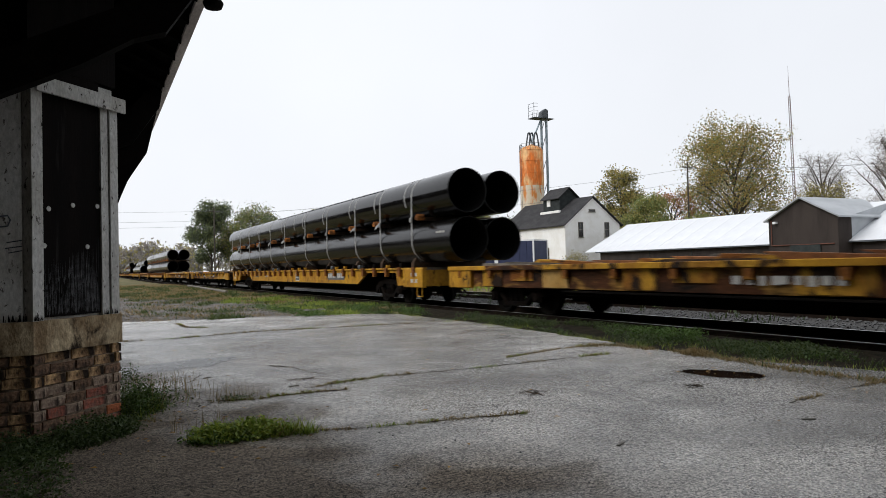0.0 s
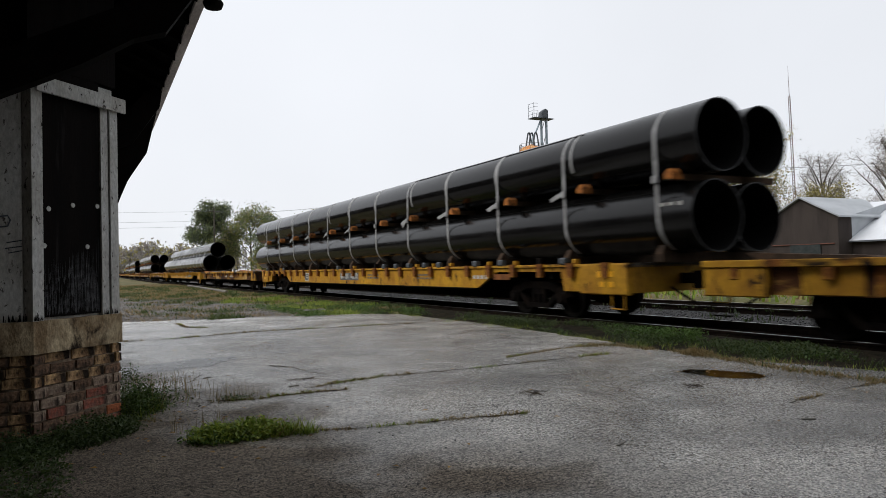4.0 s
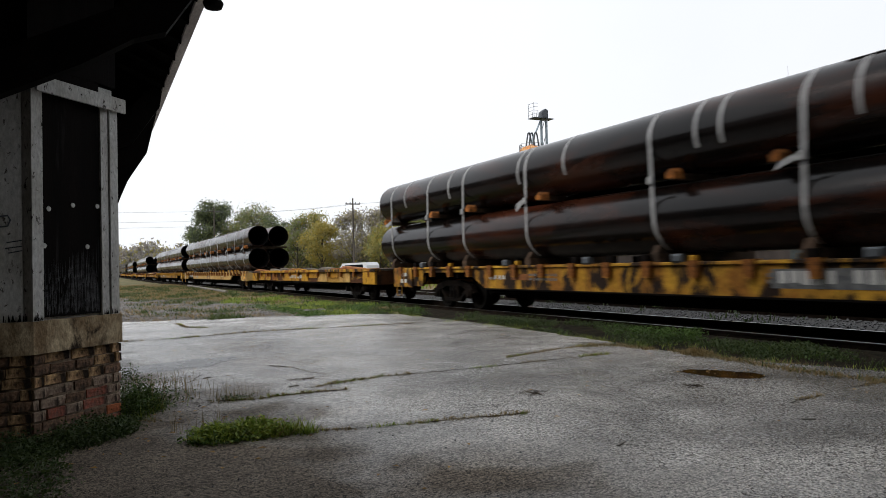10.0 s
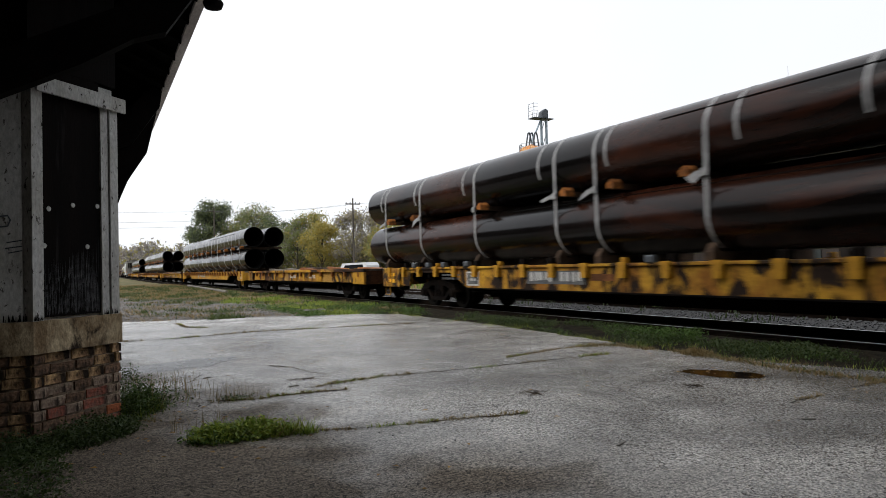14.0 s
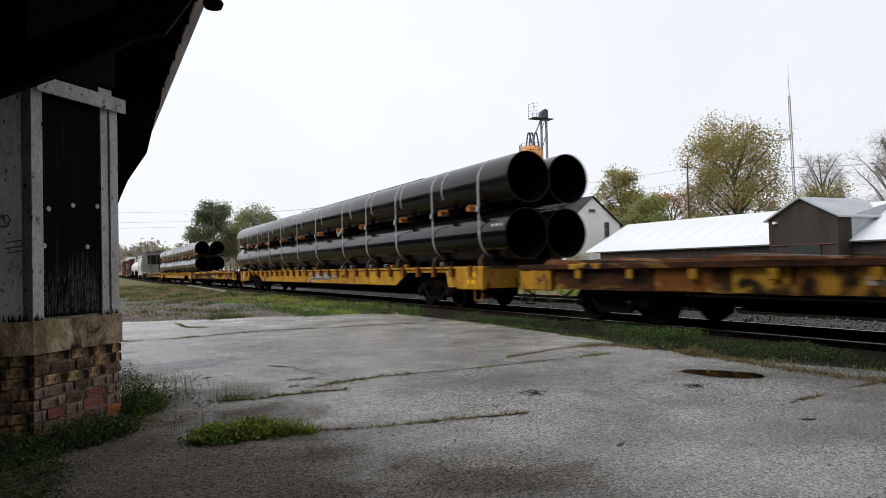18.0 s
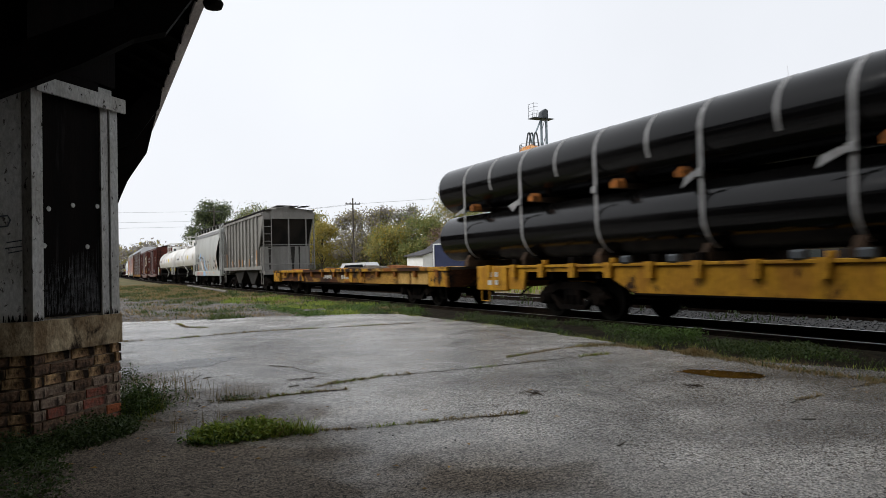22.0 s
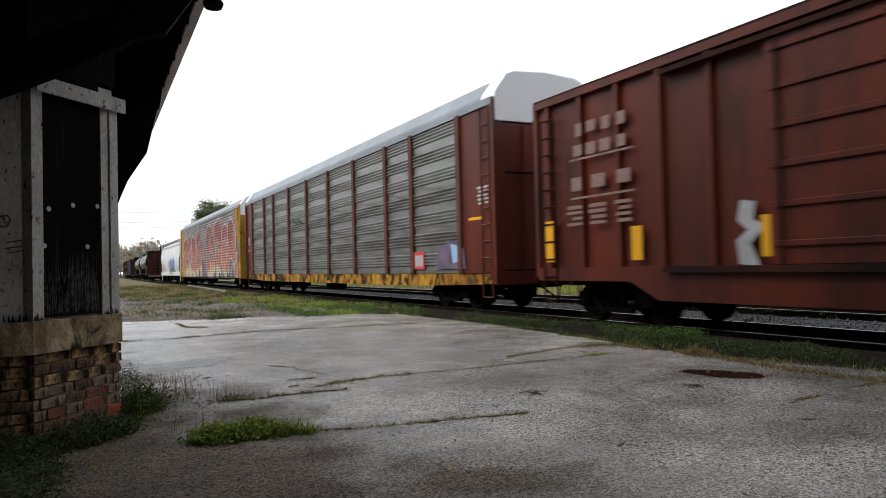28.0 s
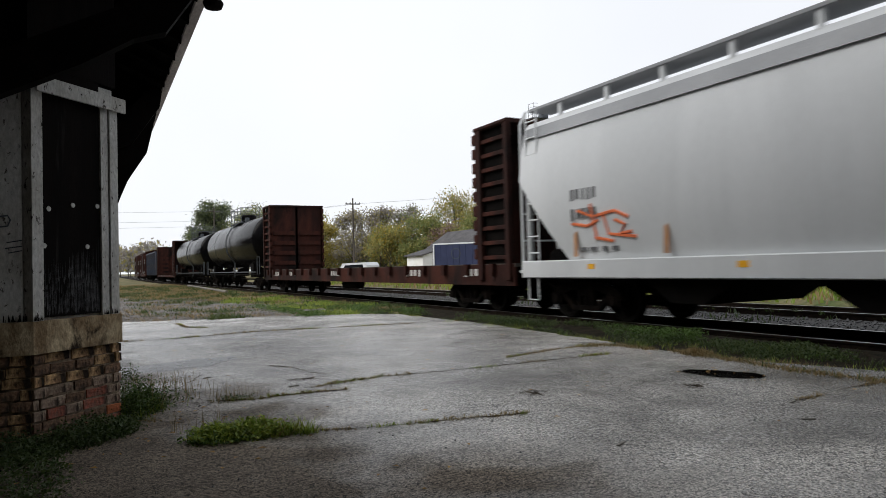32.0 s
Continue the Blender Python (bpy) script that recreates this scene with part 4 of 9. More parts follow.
def depot():
    dep = thing("depot", "old railway depot with a brick base, peeling white boards and a wide dark eave", "building", kind="structure")
    y_end, y_roof, xw = 14.4, 16.25, -1.6
    # brick base: a core of mortar, faced with single bricks
    foot = [(A[0], A[1]), (B[0], B[1]), (B[0], 9.0), (A[0], 9.5), (xw, 9.5), (xw, A[1])]
    core = [(A[0] + 0.0, A[1] + 0.012), (B[0] - 0.012, B[1] - 0.004), (B[0] - 0.025, 8.98), (A[0] - 0.02, 9.48), (xw, 9.48), (xw, A[1] + 0.03)]
    part("foundation_core", Mesh().prism(core, -0.1, 0.62, "z"), MORTAR, dep, "crumbling mortar")

    def grow(points, d):
        return [(x + (d * 0.4 if y < 7 else d) * (1 if x > -1 else 0), y - d * (1 if y < 5.6 else 0.75 if y < 7 else -1)) for x, y in points]

    part("ledge", Mesh().prism(grow(foot, 0.035), 0.62, 0.842, "z"), LEDGE, dep, "stained sandstone ledge")
    # walls over the ledge, hollow behind the boards
    upper = [(A[0] - 0.01, A[1] + 0.05), (B[0] - 0.04, B[1] + 0.02), (B[0] - 0.04, 8.9), (A[0], 9.4), (xw, 9.4), (xw, A[1] + 0.05)]
    part("bay_wall", Mesh().prism(upper, 0.842, 2.6, "z"), DEPOTWHITE, dep, "peeling white boarding")
    # wall above 2.6 takes a near-black tone in place of the eave's shade
    part("frieze", Mesh().prism(upper, 2.6, 3.9, "z"), SOFFIT, dep, "top of the wall, coloured dark for the eave's shade")
    part("main_wall", Mesh().box(xw - 0.25, xw, -14, y_end - 1.2, -0.1, 4.6), DEPOTGRAY, dep)
    # this upper block is unseen, added to cover sky and darken reflections
    part("upper_storey", Mesh().box(-9.0, -4.0, -14.0, 13.0, 3.0, 14.0), SHEDDARK, dep, "unseen dark block behind the eave, added to cover the low sky")
    # two unseen walls behind the camera, added to dim the near yard
    part("freight_wing_wall", Mesh().box(-9.0, 6.9, -3.75, -3.5, -0.1, 10.5), SHEDDARK, dep, "unseen dark wall behind the camera, added to cut the light")
    part("freight_wing_side", Mesh().box(6.65, 6.9, -29.0, -3.75, -0.1, 10.5), SHEDDARK, dep, "unseen dark side wall behind the camera, added to cut the light")
    for k in range(9):
        x = A[0] - 0.05 - 0.14 * k
        part("wall_board", Mesh().box(x - 0.136, x, A[1] + 0.02 + RND.uniform(-0.004, 0.004), A[1] + 0.05, 0.842, 2.6 + RND.uniform(-0.02, 0.02)), DEPOTWHITE, dep, "weathered pale board")
    # the 45-degree face: posts, boarded-up opening, nailed plank
    def face(s0, s1, z0, z1, d0, d1, bev=0.006):
        """A board on the angled face, from s0 to s1 along it, d0 to d1 proud of it."""
        nx, ny = D45[1], -D45[0]
        q = [(A[0] + D45[0] * s + nx * d, A[1] + D45[1] * s + ny * d) for s, d in ((s0, d0), (s1, d0), (s1, d1), (s0, d1))]
        return Mesh().prism(q, z0, z1, "z")
    part("corner_post", face(-0.005, 0.085, 0.842, 2.5, -0.06, 0.02), DEPOTWHITE, dep, "flaking white corner post")
    part("corner_post", face(0.63, 0.7, 0.842, 2.5, -0.06, 0.0), DEPOTWHITE, dep, "flaking white trim")
    part("corner_post", face(0.71, 0.79, 0.842, 2.5, -0.06, 0.012), DEPOTWHITE, dep, "flaking white corner post")
    scuff, rot = Mesh(), Mesh()
    nx, ny = D45[1], -D45[0]
    for _ in range(420):
        q, w, z0 = RND.uniform(0.1, 0.61), RND.uniform(0.0015, 0.005), 0.87 + 0.3 * RND.random() ** 2
        h = RND.uniform(0.03, 0.22) * (1.3 if q > 0.35 else 0.7)
        d = -0.0135 + RND.uniform(0, 0.002)
        scuff.add([(A[0] + D45[0] * u + nx * d, A[1] + D45[1] * u + ny * d, z) for u, z in ((q, z0), (q + w, z0 + 0.01), (q + w * 0.6, z0 + h), (q + w * 0.3, z0 + h * 0.8))], [(0, 1, 2, 3)])
    for _ in range(70):
        u, w, h = RND.choice([RND.uniform(0.0, 0.08), RND.uniform(0.63, 0.785)]), RND.uniform(0.002, 0.007), RND.uniform(0.006, 0.045)
        d = 0.0225 if u < 0.1 else 0.0145
        rot.add([(A[0] + D45[0] * k + nx * d, A[1] + D45[1] * k + ny * d, z) for k, z in ((u, 0.845), (u + w, 0.845), (u + w * 0.7, 0.845 + h), (u + w * 0.3, 0.845 + h * 0.9))], [(0, 1, 2, 3)])
    for _ in range(60):
        x, w, h = A[0] - RND.uniform(0.03, 0.4), RND.uniform(0.004, 0.012), RND.uniform(0.008, 0.06)
        rot.add([(k, A[1] + 0.012, z) for k, z in ((x, 0.845), (x + w, 0.845), (x + w * 0.7, 0.845 + h), (x + w * 0.3, 0.845 + h * 0.9))], [(0, 1, 2, 3)])
    tagged(part("paint_scuffs", scuff.data("paint_scuffs", SCUFF, fix=False), None, dep, "pale grey scuffs at the foot of the board"), kind="stuff")
    tagged(part("rot_stains", rot.data("rot_stains", BORE, fix=False), None, dep, "black rot stains at the foot of the posts"), kind="stuff")
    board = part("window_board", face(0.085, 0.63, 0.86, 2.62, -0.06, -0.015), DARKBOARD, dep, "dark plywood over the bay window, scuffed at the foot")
    for s, z in ((0.16, 1.62), (0.37, 1.66), (0.6, 1.67), (0.12, 1.36), (0.5, 1.36)):
        part("bullet_patch", Mesh().lathe([(0.0, 0.004), (0.017, 0.004), (0.019, 0.0)], (0, 0, 0), "y", 10).data("patch", DEPOTWHITE), None, board, "pale round patch").matrix_basis = \
            Matrix.Translation((A[0] + D45[0] * s + D45[1] * -0.011, A[1] + D45[1] * s + D45[0] * 0.011 * 1, z)) @ pose(0, 0, 0, 0, 0, 45 + 180)
    pl = part("nailed_plank", Mesh().box(-0.41, 0.41, -0.02, 0.0, -0.055, 0.055, 0.004), DEPOTWHITE, dep, "grey plank nailed across the window head")
    pl.matrix_basis = Matrix.Translation((A[0] + D45[0] * 0.43 + 0.022, A[1] + D45[1] * 0.43 - 0.022, 2.475)) @ pose(0, 0, 0, 0, 0, 45)
    for s in (0.05, 0.4, 0.78):
        part("nail", Mesh().lathe([(0.0, -0.004), (0.006, -0.003), (0.007, 0.0)], (s - 0.43, -0.02, 0.0), "y", 8), UNDER, pl)
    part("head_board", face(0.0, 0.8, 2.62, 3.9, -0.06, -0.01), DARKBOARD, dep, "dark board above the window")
    for k, (s, z, l) in enumerate(((-0.28, 1.38, 0.09), (-0.26, 1.34, 0.1), (-0.3, 1.31, 0.08))):
        part("scrawl", Mesh().rod((A[0] - 0.05 - l, A[1] + 0.016, z), (A[0] - 0.05, A[1] + 0.016, z + 0.015), 0.004, 5), GRAF_BLACK, dep, "black scrawl")
    part("conduit_hook", Mesh().path([(A[0] - 0.2, A[1] - 0.01, 1.55), (A[0] - 0.13, A[1] - 0.01, 1.56), (A[0] - 0.115, A[1] - 0.01, 1.53), (A[0] - 0.13, A[1] - 0.01, 1.49), (A[0] - 0.2, A[1] - 0.01, 1.48)], 0.006, 6), DARKSTEEL, dep, "bent iron hook")
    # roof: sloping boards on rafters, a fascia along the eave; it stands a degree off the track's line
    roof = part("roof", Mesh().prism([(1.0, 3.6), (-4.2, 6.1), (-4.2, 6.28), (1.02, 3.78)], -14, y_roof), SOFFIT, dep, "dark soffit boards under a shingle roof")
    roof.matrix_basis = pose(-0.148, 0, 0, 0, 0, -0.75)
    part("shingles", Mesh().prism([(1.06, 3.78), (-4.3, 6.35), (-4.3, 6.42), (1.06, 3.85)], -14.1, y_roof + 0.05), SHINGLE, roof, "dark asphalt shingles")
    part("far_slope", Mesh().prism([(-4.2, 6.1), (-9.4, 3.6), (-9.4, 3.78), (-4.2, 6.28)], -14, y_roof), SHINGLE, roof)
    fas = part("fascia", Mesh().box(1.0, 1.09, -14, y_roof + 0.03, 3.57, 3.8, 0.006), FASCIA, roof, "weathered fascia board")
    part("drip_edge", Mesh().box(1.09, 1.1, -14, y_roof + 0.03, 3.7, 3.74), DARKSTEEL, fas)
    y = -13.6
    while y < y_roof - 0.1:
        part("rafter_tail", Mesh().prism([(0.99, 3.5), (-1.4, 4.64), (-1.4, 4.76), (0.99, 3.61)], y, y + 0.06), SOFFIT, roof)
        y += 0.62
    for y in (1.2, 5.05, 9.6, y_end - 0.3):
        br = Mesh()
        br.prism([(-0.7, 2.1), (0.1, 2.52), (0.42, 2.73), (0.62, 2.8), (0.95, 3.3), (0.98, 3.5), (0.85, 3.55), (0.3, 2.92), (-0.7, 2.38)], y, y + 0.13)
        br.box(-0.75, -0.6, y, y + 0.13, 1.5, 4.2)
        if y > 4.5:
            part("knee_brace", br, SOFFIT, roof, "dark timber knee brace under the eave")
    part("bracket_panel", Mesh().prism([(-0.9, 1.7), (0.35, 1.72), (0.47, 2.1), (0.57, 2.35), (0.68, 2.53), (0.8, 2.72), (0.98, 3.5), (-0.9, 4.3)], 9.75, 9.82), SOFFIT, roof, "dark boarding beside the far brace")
    part("eave_lamp", Mesh().lathe([(0.0, 0.02), (0.06, 0.015), (0.085, -0.02), (0.07, -0.06), (0.0, -0.075)], (1.07, 5.95, 3.4), "z", 14), UNDER, roof, "round dark fitting at the eave", smooth=True)
    part("far_end_wall", Mesh().box(-9.0, xw, y_end - 1.45, y_end - 1.2, -0.1, 4.6), DEPOTWHITE, dep)
    part("near_end_wall", Mesh().box(-9.0, xw, -14.0, -13.75, -0.1, 4.6), DEPOTWHITE, dep)
    return dep, foot


DEPOT, FOOT = depot()
# unseen plain walls, added to block low sky behind the depot and yard
solid("wall_street", Mesh().box(-13.0, -12.5, 15.0, 140.0, -0.2, 9.5), SHEDDARK, "unseen dark plain wall added behind the depot to block low sky", kind="structure")
solid("wall_yard", Mesh().box(-13.0, 40.0, -30.5, -30.0, -0.2, 8.0), SHEDDARK, "unseen dark plain wall added at the end of the yard", kind="structure")


# ---- the mill, silo and sheds across the tracks ----
def gable_roof(m, x0, x1, y0, y1, ze, zr, over=0.25, t=0.14):
    """Two slopes with their ridge along y."""
    xm = (x0 + x1) / 2
    k = (zr - ze) / (xm - x0)
    for s, xe in ((-1, x0 - over), (1, x1 + over)):
        m.prism([(xe, ze - k * over), (xm, zr), (xm, zr + t), (xe, ze - k * over + t)], y0 - over, y1 + over)
    return m


def window_part(parent, x, y, z, w, h, side, frame_mat=MILLWHITE):
    """A window on a wall that faces -x (side x) or -y (side y): dark pane, frame and sill."""
    turn = -90 if side == "x" else 0
    fr = Mesh()
    fr.box(-w / 2 - 0.08, -w / 2, -0.06, 0.02, 0, h).box(w / 2, w / 2 + 0.08, -0.06, 0.02, 0, h).box(-w / 2 - 0.08, w / 2 + 0.08, -0.06, 0.02, h, h + 0.08)
    fr.box(-0.03, 0.03, -0.03, 0.02, 0, h).box(-w / 2, w / 2, -0.03, 0.02, h * 0.48, h * 0.54)
    win = part("window", fr, frame_mat, parent)
    win.matrix_basis = pose(x, y, z, 0, 0, turn)
    part("pane", Mesh().box(-w / 2, w / 2, -0.015, 0.015, 0, h), GLASS, win, "dark window pane")
    part("window_sill", Mesh().box(-w / 2 - 0.15, w / 2 + 0.15, -0.12, 0.02, -0.1, 0), DEPOTGRAY, win)


def mill():
    x0, x1, y0, y1, ze, zr = 56.9, 66.3, 74.0, 89.6, 6.3, 10.0
    o = thing("mill_house", "old white-walled feed mill with a black roof and cupola", "building")
    xm = (x0 + x1) / 2
    part("wall", Mesh().prism([(x0, -0.4), (x1, -0.4), (x1, ze), (xm, zr - 0.1), (x0, ze)], y0, y1), MILLWHITE, o, "stained white wall")
    part("roof", gable_roof(Mesh(), x0, x1, y0, y1, ze, zr, 0.35), MILLROOF, o, "black shingle roof")
    for x, z in ((x0 + 2.6, 4.6), (x0 + 7.1, 4.6)):
        window_part(o, x, y0 - 0.02, z, 0.62, 1.9, "y", DEPOTGRAY)
    window_part(o, x0 + 4.6, y0 - 0.02, 8.0, 0.9, 0.25, "y", DEPOTGRAY)
    window_part(o, x0 - 0.02, y0 + 4.1, 0.8, 0.8, 2.4, "x", DEPOTGRAY)
    door = part("loading_door", Mesh().box(x0 - 0.08, x0, y0 + 11.0, y0 + 13.6, 0.3, 2.6), CUPOLA, o, "dark loading door")
    part("canopy", Mesh().prism([(x0 - 0.6, 2.6), (x0, 2.75), (x0, 2.85), (x0 - 0.6, 2.7)], y0 + 9.5, y0 + 13.7), CUPOLA, door)
    cup = part("cupola", Mesh().prism([(59.3, 8.2), (62.4, 8.2), (62.4, 10.4), (60.85, 11.6), (59.3, 10.4)], 78.2, 82.0), CUPOLA, o, "dark cupola on the roof")
    part("cupola_roof", gable_roof(Mesh(), 59.3, 62.4, 78.2, 82.0, 10.4, 11.7, 0.35, 0.12), MILLROOF, cup)
    part("cupola_window", Mesh().box(59.24, 59.31, 80.3, 81.1, 9.2, 10.1), MILLWHITE, cup, "small pale window")
    part("flashing", Mesh().box(59.0, 59.3, 77.9, 82.4, 8.15, 8.5), MILLWHITE, cup, "pale flashing")


mill()


def silo():
    o = thing("silo", "rusty orange steel silo with a pale lower half", "silo")
    c = (66.3, 94.7, 0)
    part("lower_shell", Mesh().lathe([(0.0, -0.4), (1.95, -0.4), (1.95, 14.0)], c, "z", 28), SILOPALE, o, "pale shell streaked with rust", True)
    part("upper_shell", Mesh().lathe([(1.95, 14.0), (1.95, 19.8), (1.6, 20.3), (0.0, 20.9)], c, "z", 28), SILORUST, o, "rust-orange shell", True)
    for z in (2, 5, 8, 11, 14.0, 16, 18, 19.8):
        part("hoop", Mesh().lathe([(1.955, z - 0.04), (1.98, z - 0.04), (1.98, z + 0.04), (1.955, z + 0.04)], c, "z", 28), SILORUST if z > 13 else SILOPALE, o)
    rail = Mesh()
    for i in range(14):
        a = 6.283 * i / 14
        p = (c[0] + 1.85 * math.cos(a), c[1] + 1.85 * math.sin(a))
        rail.rod((*p, 19.9), (*p, 20.9), 0.03, 4)
        q = (c[0] + 1.85 * math.cos(a + 0.449), c[1] + 1.85 * math.sin(a + 0.449))
        rail.rod((*p, 20.9), (*q, 20.9), 0.03, 4).rod((*p, 20.4), (*q, 20.4), 0.025, 4)
    part("guard_rail", rail, DARKSTEEL, o)
    for a in (0.0, 1.2, 2.4):
        sp = [(c[0] + 0.5 * math.cos(a * 2) + t * 1.1, c[1] + math.sin(a) * 0.8, 20.6 + 2.4 * math.sin(math.pi * t) ** 0.8) for t in [k / 9 for k in range(10)]]
        part("spout", Mesh().path(sp, 0.13, 7), DARKSTEEL, o, "curved grain spout", True)
    lad = Mesh()
    for s in (-0.2, 0.2):
        lad.rod((c[0] - 2.15, c[1] + s, 0), (c[0] - 2.15, c[1] + s, 20.6), 0.03, 4)
    for k in range(60):
        lad.rod((c[0] - 2.15, c[1] - 0.2, k * 0.34), (c[0] - 2.15, c[1] + 0.2, k * 0.34), 0.02, 4)
    part("ladder", lad, DARKSTEEL, o)
    leg = thing("grain_elevator_leg", "tall blue-grey bucket elevator beside the silo", "elevator")
    for x, y in ((69.3, 96.0), (70.05, 95.6)):
        part("casing", Mesh().box(x, x + 0.3, y - 0.15, y + 0.15, -0.4, 26.4), STEELBLUE, leg)
    part("head_box", Mesh().prism([(69.1, 25.8), (70.5, 25.8), (70.5, 27.1), (70.0, 27.3), (69.2, 26.7)], 95.4, 96.3), DARKSTEEL, leg, "dark head section")
    part("platform", Mesh().box(67.3, 71.4, 95.0, 96.8, 25.55, 25.65), DARKSTEEL, leg)
    for x in (67.4, 68.2, 69.0):
        for y in (95.1, 96.7):
            part("rail_post", Mesh().rod((x, y, 25.6), (x, y, 28.1 if x < 68 else 26.8), 0.035, 4), DARKSTEEL, leg)
    for z in (26.2, 26.8, 27.4, 28.0):
        part("platform_rail", Mesh().path([(67.4, 96.7, z), (67.4, 95.1, z), (68.2, 95.1, z)], 0.03, 4), DARKSTEEL, leg)
    part("down_spout", Mesh().path([(69.2, 95.8, 25.3), (68.2, 95.6, 23.6), (67.0, 95.0, 22.2), (66.6, 94.8, 20.9)], 0.14, 7), STEELBLUE, leg, "sloping grain spout")
    for z in (5, 9, 13, 17, 21, 24):
        part("brace", Mesh().rod((69.6, 95.9, z), (70.3, 95.9, z + 2), 0.05, 4), DARKSTEEL, leg)


silo()


def warehouse():
    o = thing("warehouse", "long dark-sided warehouse with a bright tin roof", "building")
    x0, x1, y0, y1, ze, zr = 56.0, 70.0, -20.0, 66.8, 2.45, 5.85
    part("wall", Mesh().prism([(x0 + 0.3, -0.4), (x1 - 0.3, -0.4), (x1 - 0.3, ze), (63, zr - 0.15), (x0 + 0.3, ze)], y0, y1 - 0.4), SHEDDARK, o, "dark brown siding")
    # the roof sheet by sheet, with a seam on each
    me = Mesh().prism([(x0 - 0.1, ze - 0.1), (63, zr), (63, zr + 0.06), (x0 - 0.1, ze - 0.04)], 0, 2.4)
    me.prism([(x0 - 0.1, ze - 0.04), (63, zr + 0.06), (63, zr + 0.075), (x0 - 0.1, ze - 0.025)], 0, 0.03)
    me = me.data("roof_sheet", TINROOF)
    far = Mesh().prism([(63, zr), (x1 + 0.1, ze - 0.1), (x1 + 0.1, ze - 0.04), (63, zr + 0.06)], 0, 2.38).data("roof_sheet_far", TINROOF)
    y = y0
    while y < y1:
        piece("roof_sheet", me, o, pose(0, y, 0))
        piece("roof_sheet", far, o, pose(0, y, 0))
        y += 2.4
    part("gutter", Mesh().box(x0 - 0.22, x0 - 0.1, y0, y1, ze - 0.2, ze - 0.08), DARKSTEEL, o)
    d = part("dormer", Mesh().prism([(35.1, -0.4), (41.5, -0.4), (41.5, 4.5), (38.3, 6.1), (35.1, 4.5)], 54.5, 56.3, "x"), SHEDDARK, o, "dark gabled head house")
    up = Mesh()
    for a, b in (((34.8, 4.3), (38.3, 6.15)), ((41.8, 4.3), (38.3, 6.15))):
        up.prism([a, b, (b[0], b[1] + 0.14), (a[0], a[1] + 0.14)], 54.2, 63.2, "x")
    part("dormer_roof", up, TINROOF2, d, "grey ribbed tin roof")
    part("dormer_cheek", Mesh().prism([(56.3, 2.4), (63, 5.8), (63, 5.9), (56.3, 4.5)], 35.15, 35.3, "y"), TINROOF2, d)
    part("dormer_cheek", Mesh().prism([(56.3, 2.4), (63, 5.8), (63, 5.9), (56.3, 4.5)], 41.3, 41.45, "y"), TINROOF2, d)
    part("door_track", Mesh().rod((54.42, 35.4, 2.2), (54.42, 41.2, 2.2), 0.06, 5), RACKPOST, d, "rusty rail over the door")
    part("sliding_door", Mesh().box(54.38, 54.5, 36.6, 39.4, -0.3, 2.25), CUPOLA, d, "dark sliding door")
    part("yard_lamp", Mesh().box(54.2, 54.5, 40.6, 40.9, 4.1, 4.3), TRAILWHITE, d, "pale wall lamp")
    part("downpipe", Mesh().rod((54.45, 41.2, 2.2), (54.45, 41.2, 4.4), 0.05, 5), RACKPOST, d)
    for y in (30, 25, 46, 52, 58):
        part("siding_batten", Mesh().box(x0 + 0.24, x0 + 0.3, y, y + 0.1, -0.3, 2.3), CUPOLA, o)


warehouse()


def trailer():
    o = thing("box_trailer", "dark blue semi trailer with white edging, parked", "trailer")
    # along the yard, the nose towards the far end
    m = pose(31.4, 51.6, -0.3, 0, 0, 119)
    o.matrix_basis = m
    L = 4.9
    part("body", Mesh().box(-L, L, -1.25, 1.25, 1.15, 3.35, 0.03), TRAILER, o)
    part("top_rail", Mesh().box(-L - 0.02, L + 0.02, -1.28, 1.28, 3.33, 3.45), TRAILWHITE, o, "white top rail")
    part("bottom_rail", Mesh().box(-L - 0.02, L + 0.02, -1.28, 1.28, 1.02, 1.15), TRAILWHITE, o, "white bottom rail")
    for s in (-1, 1):
        for t in (-1, 1):
            part("corner_post", Mesh().box(s * L - 0.06, s * L + 0.06, t * 1.28 - 0.05, t * 1.28 + 0.05, 1.05, 3.4), TRAILWHITE, o)
    rib = Mesh().box(-0.02, 0.02, -0.012, 0.012, 1.16, 3.32).data("side_rib", TRAILER)
    for k in range(14):
        for t in (-1, 1):
            piece("side_rib", rib, o, pose(-L + 0.65 + k * 0.65, t * 1.262, 0))
    for t in (-1, 1):
        part("placard", Mesh().box(-1.6, -1.25, t * 1.275 - 0.005, t * 1.275 + 0.005, 1.5, 1.8), TRAILWHITE, o, "small pale placard")
        part("roundel", Mesh().lathe([(0.42, -0.004), (0.5, -0.004), (0.5, 0.004), (0.42, 0.004)], (2.6, t * 1.27, 2.5), "y", 18), TRAILWHITE if t > 9 else BLUECAR, o, "faded round mark")
    for x in (-L + 1.2, -L + 2.5):
        part("wheels", Mesh().lathe([(0.0, -1.2), (0.5, -1.2), (0.5, 1.2), (0.0, 1.2)], (x, 0, 0.52), "y", 16), UNDER, o)
    part("landing_leg", Mesh().box(L - 2.2, L - 2.0, -0.8, 0.8, 0.0, 1.1), UNDER, o)


trailer()


